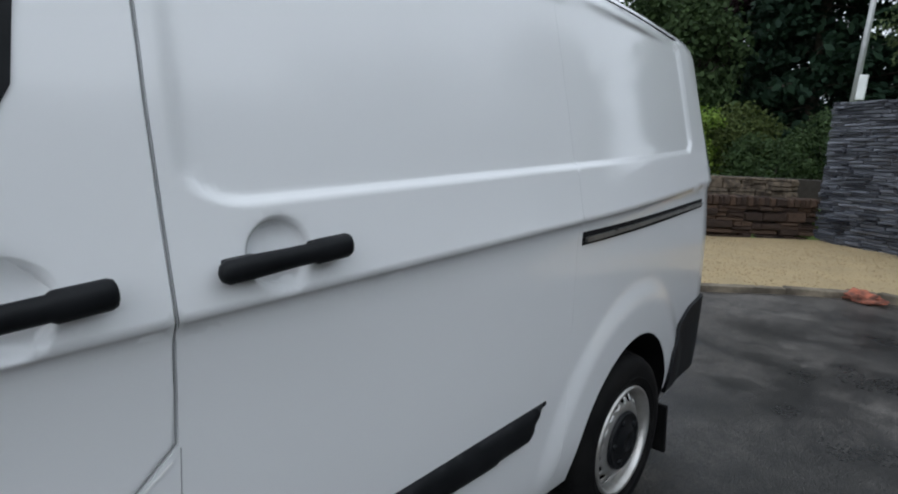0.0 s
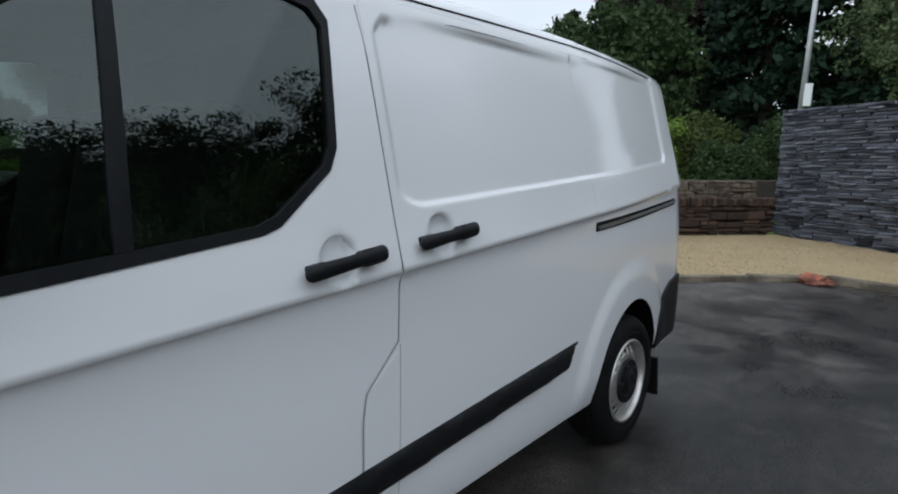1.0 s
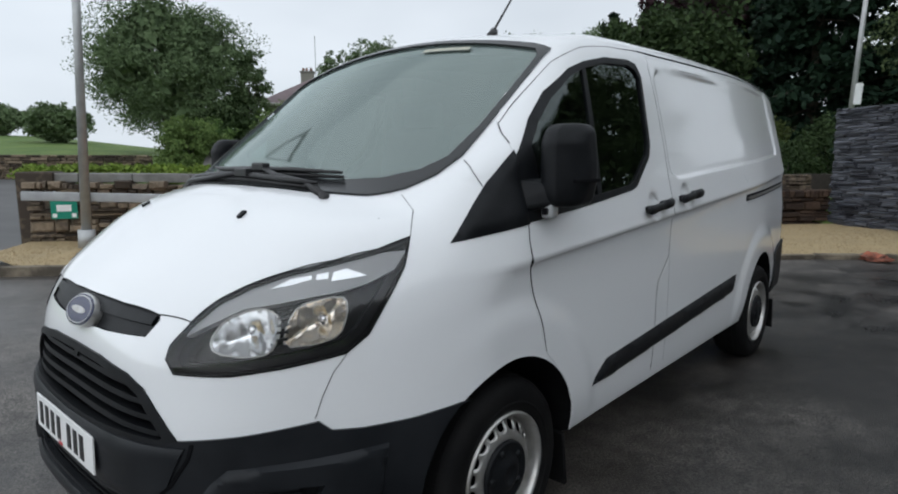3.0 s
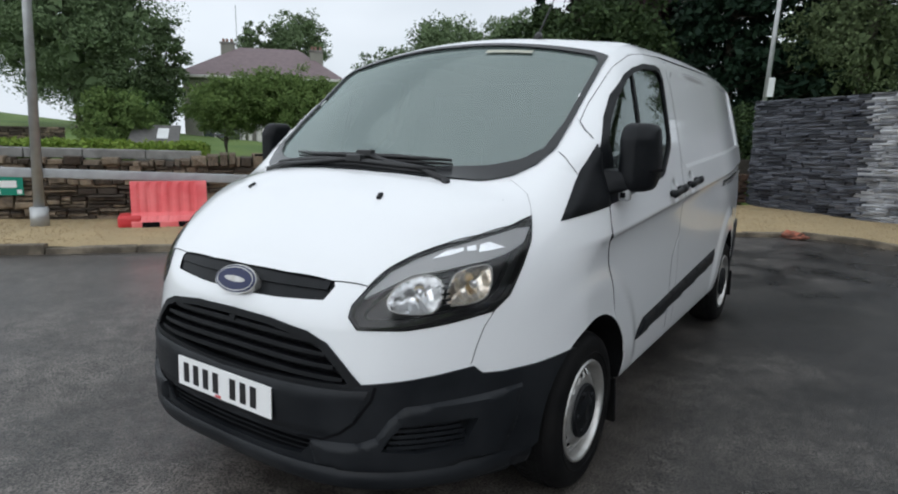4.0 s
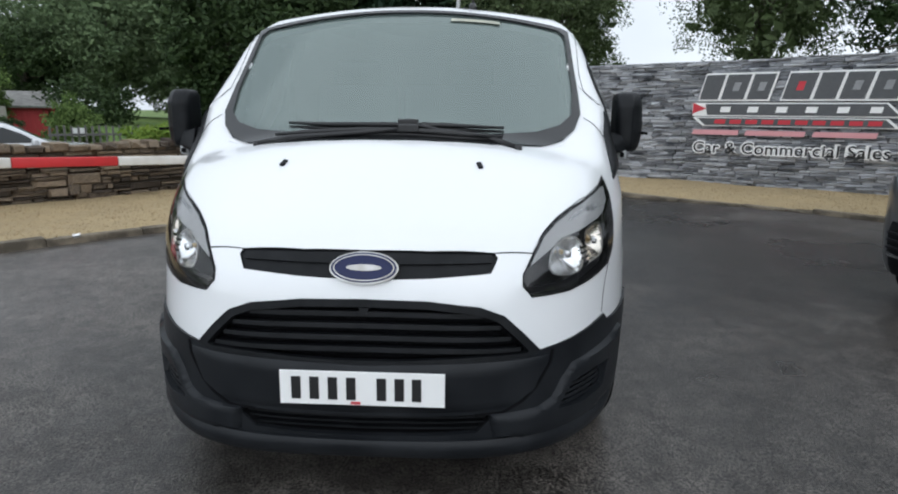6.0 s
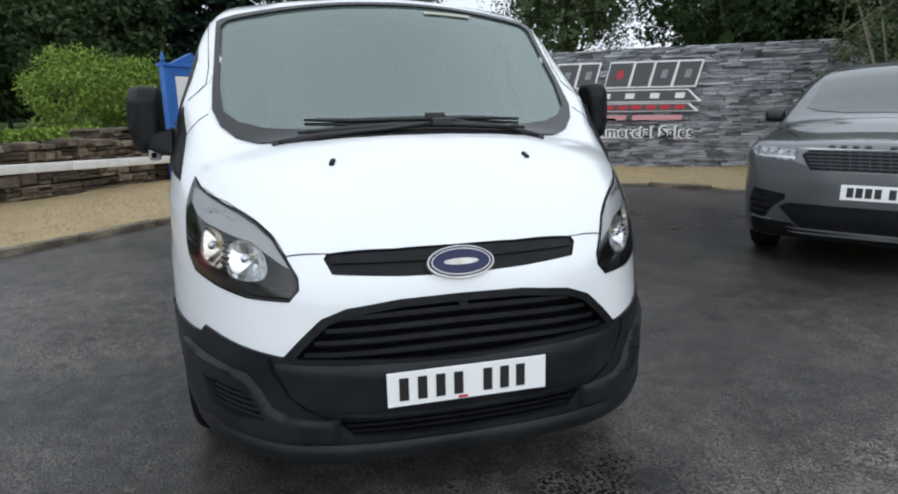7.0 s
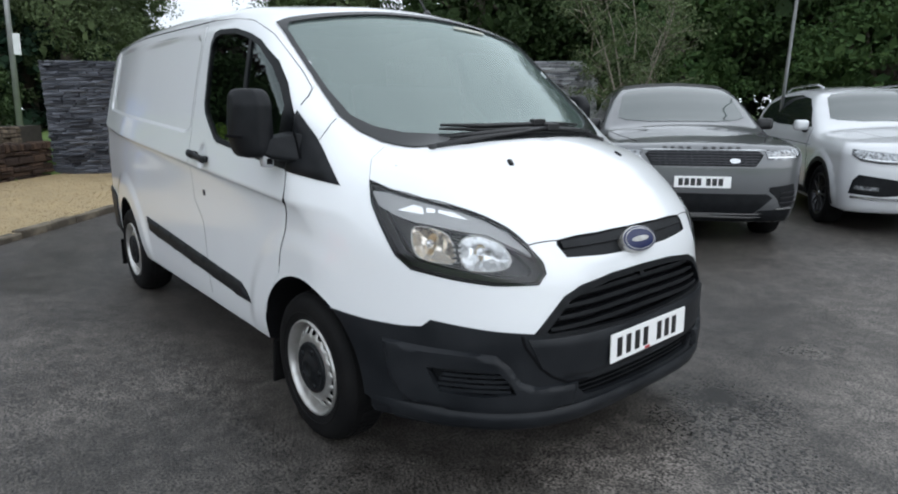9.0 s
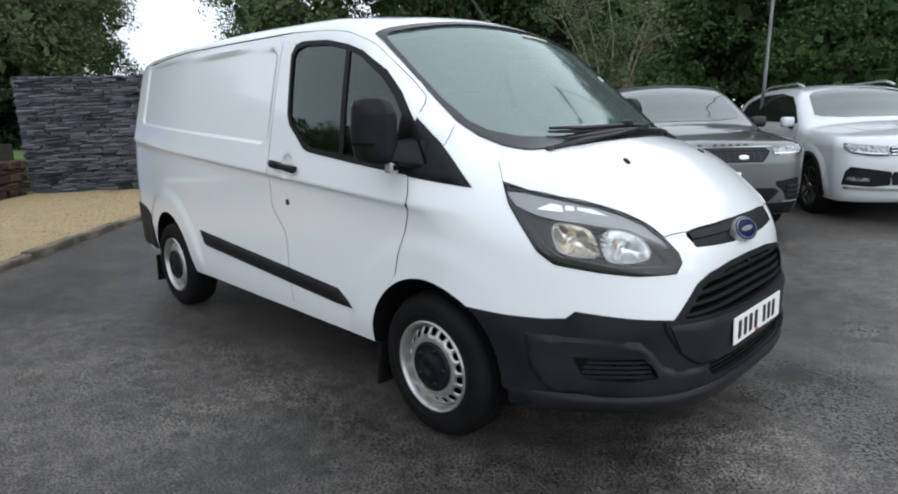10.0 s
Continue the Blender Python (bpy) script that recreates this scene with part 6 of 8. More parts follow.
M_SILVER = material("satin_silver_trim", (0.55, 0.56, 0.57), 0.25, metal=0.9)
M_LAMPGLASS = material("car_lamp_unit", (0.40, 0.42, 0.44), 0.12, metal=0.5, coat=1.0, vary=1.0, scale=30, colour2=(0.05, 0.052, 0.055))
M_PLATEBLUE = material("plate_blue_band", (0.01, 0.10, 0.45), 0.35)


def car_skin(top, crown, wide, front, nose_k, tail_x, tail_slope, arches):
    t_, k_, w_, x_ = curve(top), curve(crown), curve(wide), curve(front)

    def f(x, y, z):
        ay = np.abs(y)
        flare = 0
        for ax, az, ar in arches:
            r = np.hypot(x - ax, z - az)
            flare = flare + 0.022 * ramp((ar + 0.14 - r) / 0.07) * ramp((z - 0.25) / 0.2)
        d = z - .86
        w = w_(z) + flare + .010 * np.exp(-(d / .05) ** 2) - .06 * ramp((-x - 2.6) / 1.6)
        g = smax(ay - w, x - (x_(z) - nose_k * ay ** 4), 0.12)
        g = smax(g, z - (t_(x) - k_(x) * ay * ay), 0.10)
        g = smax(g, tail_x + tail_slope * np.maximum(z - .8, 0) - x, 0.20)
        return smax(g, .24 - z, .03)
    return f


def car_wheel(parent, at, s, r, spokes=10):
    w = thing("wheel", "", "")
    w["label"] = "low-profile tyre on a dark multi-spoke alloy wheel"
    w.parent, w.matrix_basis = parent, pose(*at) @ Matrix.Diagonal((1, s, 1, 1))
    k = r / .36
    tv, tf = lathe([(.24 * k, -.20), (.245 * k, -.015), (.26 * k, .0), (.31 * k, .004), (.345 * k, -.01), (.358 * k, -.035), (.36 * k, -.11), (.355 * k, -.19), (.28 * k, -.22)], 56)
    hang("tyre", mesh_from("tyre", tv, tf, M_RUBBER, smooth=True), w)
    rv, rf = lathe([(.252 * k, -.008), (.24 * k, -.004), (.228 * k, -.03), (.225 * k, -.10), (.0, -.10)], 48)
    hang("rim", mesh_from("rim", rv, rf, M_ALLOY, smooth=True), w)
    for i in range(spokes):
        a = 2 * math.pi * i / spokes
        b = box((.19 * k, .018, .022), (.13 * k, -.018, 0), .005, None, 1)
        part("spoke", b, M_ALLOY, w, "", False, Matrix.Rotation(a, 4, "Y"))
    part("hub", cyl(.045, .035, (0, -.05, 0), (0, -.005, 0), 16), M_SILVER, w, "", True)


def make_car(name, label, place, skin, paint, arches, wheel_r, track, dx=.05):
    car = thing(name, label, "car", "parked cars", at=place)
    v, f = capsule(skin, -3.2, .25, .70, dx, 150, 12)
    me = outward(v, f, paint)
    me.materials.append(M_LINER)
    hol = []
    for ax, az, ar in arches:
        for s in (1, -1):
            b = cyl(ar, ar, (ax, s * .60, az), (ax, s * 1.3, az), 48)
            hol.append(([q.co[:] for q in b.verts], [[q.index for q in fc.verts] for fc in b.faces]))
            b.free()
    me = carve(me, [outward(*merge(hol), M_LINER)])
    dress(me, skin)
    hang("body", me, car)
    for ax, az, _ in arches:
        for s in (1, -1):
            car_wheel(car, (ax, s * track, wheel_r), s, wheel_r)
    part("underbody", box((3.6, 1.4, .12), (-1.35, 0, .27), .03), M_DARK, car)
    return car


def on_car(car, skin, name, kind, outl, mat, out=.004, thick=.008, holes=(), step=.05, label="", under=None, mid=.8):
    return hang(name, patch(skin, kind, outl, out, thick, holes, step, mat, False, -.3, mid), under or car, label)


def yz(skin, y, z):
    """Coordinates on a nose patch of the place on the front at (y, z)."""
    o, d = np.array([[-.6, y, z]]), np.array([[1.0, 0, 0]])
    p = cast(skin, o, d)[0]
    return nose(p)


def nose_poly(skin, pts):
    return [yz(skin, y, z) for y, z in pts]


def sym(pts):
    return pts + [(-y, z) for y, z in reversed(pts)]


def heading(fx, fy):
    return math.degrees(math.atan2(fy, fx))


# grey sports utility car
RR_ARCH = ((0, .37, .405), (-2.874, .37, .405))
rr_skin = car_skin([(1.0, .70), (.90, .86), (.84, .95), (.72, 1.005), (.45, 1.055), (.1, 1.10), (-.2, 1.135), (-.36, 1.175), (-.55, 1.27), (-.85, 1.44), (-1.08, 1.56), (-1.25, 1.62), (-1.5, 1.655), (-2.0, 1.665), (-2.8, 1.63), (-3.4, 1.55), (-3.6, 1.42), (-3.85, 1.1)],
                   [(1, .03), (.2, .07), (-.3, .10), (-1, .12), (-3, .10)],
                   [(.2, .90), (.4, .945), (.7, .962), (.88, .962), (1.0, .945), (1.1, .90), (1.25, .84), (1.45, .75), (1.62, .66), (1.8, .6)],
                   [(.2, .76), (.32, .85), (.45, .885), (.62, .89), (.78, .885), (.90, .87), (1.0, .82), (1.1, .7)], .24, -3.9, .25, RR_ARCH)
rr_f = Vector((.63, -.776))
rr_at = Vector((-.65, 3.57)) - rr_f * .90
suv = make_car("grey_car", "dark grey sports utility car parked facing the van", pose(rr_at.x, rr_at.y, .07, 0, 0, heading(*rr_f)), rr_skin, M_GREYPAINT, RR_ARCH, .37, .945)
gr = on_car(suv, rr_skin, "grille", "nose", nose_poly(rr_skin, sym([(.50, .935), (.54, .90), (.47, .795)])), M_BLACKP, .006, .02, (), .04, "black mesh grille")
for k in range(5):
    zz = .815 + k * .024
    on_car(suv, rr_skin, "grille_mesh", "nose", nose_poly(rr_skin, [(.47 + .012 * k, zz + .006), (-.47 - .012 * k, zz + .006), (-.47 - .012 * k, zz - .001), (.47 + .012 * k, zz - .001)]), M_ALLOY, .012, .01, (), .06, "", gr)
for k in range(15):
    yy = -.42 + .06 * k
    on_car(suv, rr_skin, "grille_mesh", "nose", nose_poly(rr_skin, [(yy, .93), (yy + .007, .93), (yy + .03, .80), (yy + .023, .80)]), M_ALLOY, .010, .008, (), .08, "", gr)
on_car(suv, rr_skin, "grille_badge", "nose", nose_poly(rr_skin, [(.28 + .05 * math.cos(a), .845 + .022 * math.sin(a)) for a in np.linspace(0, 6.28, 16, endpoint=False)]), M_SILVER, .018, .01, (), .03, "small silver oval", gr)
for k in range(10):
    if k != 5:
        yy = .34 - .075 * k
        on_car(suv, rr_skin, "bonnet_letter_bar", "nose", nose_poly(rr_skin, [(yy, .972), (yy - .04, .972), (yy - .04, .958), (yy, .958)]), M_INK, .006, .006, (), .05)
on_car(suv, rr_skin, "bonnet_edge", "nose", nose_poly(rr_skin, sym([(.50, .953), (.60, .945)]) + sym([(.60, .938), (.50, .944)])[::1]), M_SILVER, .004, .004, (), .05)
for s in (1, -1):
    lm = on_car(suv, rr_skin, "headlight", "nose", [(s * a, z) for a, z in nose_poly(rr_skin, [(.56, .930), (.74, .945), (.86, .955), (.90, .91), (.84, .868), (.70, .858), (.58, .862)])], M_LAMPGLASS, .008, .02, (), .04, "slim clear headlight")
    on_car(suv, rr_skin, "light_strip", "nose", [(s * a, z) for a, z in nose_poly(rr_skin, [(.58, .885), (.84, .89), (.85, .878), (.58, .872)])], M_SILVER, .012, .006, (), .04, "", lm)
    vent = on_car(suv, rr_skin, "side_vent", "nose", [(s * a, z) for a, z in nose_poly(rr_skin, [(.62, .60), (.86, .63), (.88, .55), (.87, .42), (.76, .40), (.70, .50), (.62, .56)])], M_BLACKP, .006, .02, (), .04, "black slatted side vent")
    for k in range(3):
        zz = .455 + .05 * k
        on_car(suv, rr_skin, "vent_slat", "nose", [(s * a, z) for a, z in nose_poly(rr_skin, [(.73, zz), (.87, zz + .008), (.87, zz - .008), (.73, zz - .012)])], M_ALLOY, .022, .02, (), .05, "", vent)
    on_car(suv, rr_skin, "vent_trim", "nose", [(s * a, z) for a, z in nose_poly(rr_skin, [(.70, .40), (.86, .41), (.86, .395), (.70, .385)])], M_SILVER, .014, .012, (), .05)
    mir = part("door_mirror", box((.12, .18, .13), (0, 0, 0), .05, None, 3), M_INK, suv, "gloss black door mirror", True, pose(-.74, s * .985, 1.16, 0, 0, s * -10))
    part("mirror_stalk", box((.07, .12, .05), (-.0, -s * .12, -.07), .015), M_INK, mir)
    on_car(suv, rr_skin, "side_glass", "left" if s > 0 else "right", [(-.62, 1.17), (-.95, 1.36), (-1.3, 1.50), (-1.8, 1.555), (-2.6, 1.54), (-3.1, 1.44), (-3.3, 1.24), (-2.0, 1.17)], M_TINT, .004, .008, (), .06, "dark side glass")
on_car(suv, rr_skin, "lower_intake", "nose", nose_poly(rr_skin, sym([(.60, .535), (.66, .50), (.56, .40), (.50, .345)])), M_BLACKP, .006, .02, (), .05, "black lower intake")
# black patch below the intake: the shade there put in as colour
on_car(suv, rr_skin, "lower_valance", "nose", nose_poly(rr_skin, [(.86, .385), (.56, .375), (.50, .338), (-.50, .338), (-.56, .375), (-.86, .385), (-.84, .262), (.84, .262)]), M_BLACKP, .006, .02, (), .05, "black patch painted as shade under the intake")
on_car(suv, rr_skin, "skid_plate", "nose", nose_poly(rr_skin, sym([(.50, .335), (.60, .345)]) + sym([(.58, .31), (.48, .30)])), M_SILVER, .012, .012, (), .05)
RR_SCREEN = [(-.40, 0), (-.42, .35), (-.50, .60), (-.58, .70), (-1.02, .63), (-1.13, .56), (-1.16, .3), (-1.17, 0)]
RR_SCREEN = RR_SCREEN + [(x, -y) for x, y in RR_SCREEN[-2:0:-1]]
on_car(suv, rr_skin, "windscreen", "top", RR_SCREEN, M_CARGLASS, .005, .008, (), .07, "wide windscreen reflecting the sky")
on_car(suv, rr_skin, "roof", "top", [(-1.22, .58), (-1.22, -.58), (-2.9, -.56), (-2.9, .56)], M_INK, .004, .006, (), .08, "gloss black roof")
on_car(suv, rr_skin, "bonnet_seam", "top", ribbon([(.62, .60), (.2, .74), (-.25, .80)], .008), M_GAP, .002, .003, (), .08)
on_car(suv, rr_skin, "bonnet_seam", "top", ribbon([(.62, -.60), (.2, -.74), (-.25, -.80)], .008), M_GAP, .002, .003, (), .08)
npl = part("number_plate", box((.008, .52, .111), (0, 0, 0), .002), M_PLATE, suv, "white number plate with bars", False, pose(.905, 0, .645, 0, -5, 0))
for k in range(7):
    part("character_bar", box((.004, .042, .07), (.005, (-.20 + .056 * k) + (.03 if k > 3 else 0), 0)), M_INK, npl)

# white crossover car
VW_ARCH = ((0, .35, .39), (-2.68, .35, .39))
vw_skin = car_skin([(1.0, .70), (.90, .82), (.84, .92), (.72, .985), (.4, 1.045), (.0, 1.09), (-.25, 1.12), (-.45, 1.20), (-.8, 1.40), (-1.02, 1.525), (-1.2, 1.585), (-1.5, 1.62), (-2.0, 1.635), (-2.8, 1.605), (-3.2, 1.54), (-3.4, 1.42), (-3.6, 1.1)],
                   [(1, .03), (.2, .07), (-.3, .10), (-1, .12), (-3, .10)],
                   [(.2, .87), (.4, .905), (.7, .918), (.88, .918), (1.0, .905), (1.1, .87), (1.25, .82), (1.45, .73), (1.6, .65), (1.8, .6)],
                   [(.2, .78), (.32, .86), (.45, .885), (.62, .89), (.78, .88), (.90, .855), (1.0, .79), (1.1, .65)], .24, -3.62, .22, VW_ARCH)
vw_f = Vector((.60, -.80))
vw_at = Vector((.30, 6.50))
cross = make_car("white_car", "white crossover car with black trim parked beside the grey one", pose(vw_at.x, vw_at.y, .07, 0, 0, heading(*vw_f)), vw_skin, M_WHITECAR, VW_ARCH, .35, .905)
grl = on_car(cross, vw_skin, "grille", "nose", nose_poly(vw_skin, sym([(.44, .875), (.46, .84), (.44, .775)])), M_BLACKP, .006, .02, (), .04, "black grille with chrome bars")
for zz in (.79, .825, .86):
    on_car(cross, vw_skin, "chrome_bar", "nose", nose_poly(vw_skin, [(.44, zz + .008), (-.44, zz + .008), (-.44, zz - .006), (.44, zz - .006)]), M_SILVER, .014, .012, (), .05, "", grl)
for s in (1, -1):
    lm = on_car(cross, vw_skin, "headlight", "nose", [(s * a, z) for a, z in nose_poly(vw_skin, [(.46, .875), (.70, .895), (.86, .915), (.865, .86), (.80, .80), (.62, .775), (.46, .775)])], M_LAMPGLASS, .008, .02, (), .04, "wide clear headlight")
    on_car(cross, vw_skin, "light_strip", "nose", [(s * a, z) for a, z in nose_poly(vw_skin, [(.47, .800), (.78, .822), (.79, .808), (.47, .785)])], M_SILVER, .012, .006, (), .04, "", lm)
    fogv = on_car(cross, vw_skin, "fog_surround", "nose", [(s * a, z) for a, z in nose_poly(vw_skin, [(.42, .60), (.80, .655), (.84, .60), (.86, .45), (.60, .43), (.42, .45)])], M_BLACKP, .006, .02, (), .04, "black fog lamp surround")
    on_car(cross, vw_skin, "fog_lamp", "nose", [(s * a, z) for a, z in nose_poly(vw_skin, [(.62, .525), (.82, .54), (.83, .50), (.62, .49)])], M_LAMPGLASS, .014, .012, (), .04, "", fogv)
    on_car(cross, vw_skin, "side_glass", "left" if s > 0 else "right", [(-.60, 1.11), (-.92, 1.33), (-1.2, 1.46), (-1.7, 1.52), (-2.5, 1.50), (-3.0, 1.40), (-3.15, 1.20), (-2.0, 1.12)], M_TINT, .004, .008, (), .06, "dark side glass")
    on_car(cross, vw_skin, "sill_trim", "left" if s > 0 else "right", [(-.42, .30), (-2.26, .30), (-2.26, .40), (-.42, .38)], M_BLACKP, .010, .012, (), .08, "black sill trim")
    on_car(cross, vw_skin, "door_seam", "left" if s > 0 else "right", ribbon([(-.55, 1.10), (-.52, .8), (-.50, .42)], .008), M_GAP, .002, .003, (), .08)
    on_car(cross, vw_skin, "belt_line", "left" if s > 0 else "right", ribbon([(-.42, .90), (-1.5, .915), (-2.9, .93)], .008), M_GAP, .002, .003, (), .1)
    for ax, az, ar in VW_ARCH:
        arch = [(ax + (ar + .045) * math.cos(a), az + (ar + .045) * math.sin(a)) for a in np.linspace(-.15, math.pi + .15, 28)] + [(ax + (ar - .004) * math.cos(a), az + (ar - .004) * math.sin(a)) for a in np.linspace(math.pi + .15, -.15, 28)]
        on_car(cross, vw_skin, "arch_trim", "left" if s > 0 else "right", [q for q in arch if q[1] > .27], M_BLACKP, .006, .012, (), .03, "black wheel arch trim")
    on_car(cross, vw_skin, "lamp_eyebrow", "nose", [(s * a, z) for a, z in nose_poly(vw_skin, [(.46, .792), (.62, .792), (.80, .818), (.862, .872), (.866, .858), (.80, .798), (.62, .770), (.46, .770)])], M_INK, .013, .008, (), .03, "black lower edge", lm)
    # bonnet crease as a grey line, its shade put in as colour
    on_car(cross, vw_skin, "bonnet_crease", "top", ribbon([(.66, s * .42), (.3, s * .50), (-.22, s * .58)], .006), M_SEAM, .002, .003, (), .08)
    mir = part("door_mirror", box((.12, .20, .14), (0, 0, 0), .05, None, 3), M_WHITECAR, cross, "white door mirror", True, pose(-.70, s * .965, 1.13, 0, 0, s * -10) @ Matrix.Diagonal((.9, .85, .95, 1)))
    part("mirror_stalk", box((.07, .12, .05), (0, -s * .10, -.07), .015), M_INK, mir)
    rv, rf = tube([(-1.25, s * .58, 1.60), (-1.5, s * .585, 1.655), (-2.6, s * .575, 1.645), (-2.95, s * .55, 1.57)], .016, 6)
    hang("roof_rail", mesh_from("rail", rv, rf, M_SILVER, smooth=True), cross, "silver roof rail")
on_car(cross, vw_skin, "lower_intake", "nose", nose_poly(vw_skin, sym([(.40, .60), (.42, .55), (.40, .45)])), M_BLACKP, .006, .02, (), .05, "black lower intake")
on_car(cross, vw_skin, "chrome_lip", "nose", nose_poly(vw_skin, sym([(.84, .425), (.86, .435)][::-1]) if False else [(.84, .43), (.4, .418), (-.4, .418), (-.84, .43), (-.84, .405), (-.4, .392), (.4, .392), (.84, .405)]), M_SILVER, .016, .016, (), .05, "silver lip strip")
VW_SCREEN = [(-.42, 0), (-.44, .35), (-.52, .60), (-.58, .68), (-.98, .61), (-1.08, .54), (-1.11, .3), (-1.12, 0)]
VW_SCREEN = VW_SCREEN + [(x, -y) for x, y in VW_SCREEN[-2:0:-1]]
on_car(cross, vw_skin, "windscreen", "top", VW_SCREEN, M_CARGLASS, .005, .008, (), .07, "wide windscreen reflecting the sky")
npl = part("number_plate", box((.008, .52, .111), (0, 0, 0), .002), M_PLATE, cross, "white number plate with bars and a blue band", False, pose(.905, 0, .66, 0, -5, 0))
part("blue_band", box((.004, .05, .105), (.004, -.232, 0)), M_PLATEBLUE, npl)
for k in range(7):
    part("character_bar", box((.004, .040, .07), (.005, -.17 + .054 * k + (.02 if k > 3 else 0), 0)), M_INK, npl)

# white hatchback beyond the stone wall, only its roof line in sight
hb = copy_thing(cross, pose(-11.05, -9.25, -.37, 0, 0, heading(-.67, .74)) @ Matrix.Diagonal((1, .95, .93, 1)))
hb.name = "white_hatchback"
tagged(hb, "white hatchback parked in the lane beyond the stone wall", "car", "parked cars")


# ---- sign painted on the slate wall ----
M_SIGN_D = material("sign_dark_grey", (0.075, 0.078, 0.083), 0.5, vary=0.3, scale=20)
M_SIGN_G = material("sign_mid_grey", (0.26, 0.265, 0.275), 0.5, vary=0.4, scale=12)
M_SIGN_R = material("sign_red", (0.50, 0.025, 0.04), 0.5)
M_SIGN_PK = material("sign_pale_red", (0.62, 0.30, 0.32), 0.5)
sign = thing("wall_sign", "raised white, grey and red lettering panel fixed to the slate wall", "sign")
sign.matrix_basis = slate.matrix_basis @ pose(0, -.115, 0)


def flat(name, pts, mat, depth, back=0.0):
    """A flat plate from an outline in (along the wall, height); depth towards the car park."""
    b = bmesh.new()
    f0 = [b.verts.new((x, -back, z)) for x, z in pts]
    f1 = [b.verts.new((x, -back - depth, z)) for x, z in pts]
    b.faces.new(f0[::-1])
    b.faces.new(f1)
    n = len(pts)
    for k in range(n):
        b.faces.new((f0[k], f0[(k + 1) % n], f1[(k + 1) % n], f1[k]))
    bmesh.ops.recalc_face_normals(b, faces=b.faces)
    return part(name, b, mat, sign)


# the trading name as plain slanted blocks
zt, zb = 2.10, 1.66
x = 5.60
for k, wd in enumerate((.34, .40, .36, .0, .44, .34, .38, .40)):
    if wd:
        sl = .10
        flat("name_block_edge", [(x - .03, zb - .03), (x + wd + .01, zb - .03), (x + wd + sl + .03, zt + .03), (x + sl - .01, zt + .03)], M_WHITE_P, .012)
        flat("name_block", [(x, zb), (x + wd - .02, zb), (x + wd + sl - .01, zt), (x + sl, zt)], M_SIGN_D, .008, .012)
        if k in (1, 2, 4, 6, 7):
            cx_, cz_ = x + wd / 2 + .05, (zt + zb) / 2
            flat("name_block_hole", [(cx_ - .07, cz_ - .07), (cx_ + .04, cz_ - .07), (cx_ + .08, cz_ + .08), (cx_ - .03, cz_ + .08)], M_SIGN_G if k != 4 else M_SIGN_R, .004, .020)
        x += wd + .035
    else:
        x += .17
flat("strip_edge", [(5.48, 1.60), (8.52, 1.60), (8.78, 1.36), (5.50, 1.36)], M_WHITE_P, .012)
flat("strip", [(5.72, 1.58), (8.50, 1.58), (8.70, 1.38), (5.76, 1.38)], M_SIGN_D, .008, .012)
flat("arrow", [(5.50, 1.60), (5.50, 1.40), (5.74, 1.50)], M_SIGN_R, .008, .014)
for k in range(6):
    xx = 5.98 + .46 * k
    flat("strip_letter_bar", [(xx, 1.43), (xx + .17, 1.43), (xx + .19, 1.53), (xx + .02, 1.53)], M_WHITE_P, .004, .020)
flat("red_strip_edge", [(5.50, 1.34), (8.56, 1.34), (8.74, 1.18), (5.70, 1.18)], M_WHITE_P, .012)
flat("red_strip", [(5.60, 1.325), (8.52, 1.325), (8.66, 1.195), (5.74, 1.195)], M_SIGN_D, .008, .012)
for k in range(10):
    xx = 5.90 + .265 * k
    flat("red_letter_bar", [(xx, 1.225), (xx + .19, 1.225), (xx + .20, 1.30), (xx + .01, 1.30)], M_SIGN_R, .004, .020)
xx = 5.52
for wd in (.80, .95, .92):
    flat("slogan_bar", [(xx, 1.02), (xx + wd, 1.02), (xx + wd + .02, 1.11), (xx + .02, 1.11)], M_SIGN_PK, .010)
    xx += wd + .12
# the readable line
def words(text, swell, thick, mat, y, label):
    """A line of writing as a mesh plate on the wall."""
    txt = bpy.data.curves.new("sales_line", "FONT")
    txt.body = text
    txt.size, txt.extrude, txt.align_x, txt.offset, txt.space_character = .36, thick, "LEFT", swell, 1.06
    tob = new("lettering", txt)
    bpy.context.view_layer.update()
    tm = bpy.data.meshes.new_from_object(tob.evaluated_get(bpy.context.evaluated_depsgraph_get()))
    bpy.data.objects.remove(tob)
    tm.materials.clear()
    tm.materials.append(mat)
    wide_ = max(v.co.x for v in tm.vertices)
    hang("lettering", tm, sign, label, pose(5.56, y, .69, 90, 0, 0) @ Matrix.Diagonal((3.1 / wide_, .80, 1, 1)))


words("Car & Commercial Sales", .032, .005, M_WHITE_P, -.008, "white edge of the words Car & Commercial Sales")
words("Car & Commercial Sales", .002, .005, M_INK, -.016, "black words Car & Commercial Sales")


# ---- house, shed and what stands beyond the walls ----
M_RENDER = material("cream_render", (0.24, 0.235, 0.20), 0.85, vary=0.6, scale=1.2, colour2=(0.19, 0.18, 0.155))
M_ROOFT = material("purple_slate_roof", (0.17, 0.125, 0.13), 0.7, vary=0.7, scale=3, colour2=(0.12, 0.09, 0.095), bump=0.4, bump_scale=14, bump_dist=0.03)
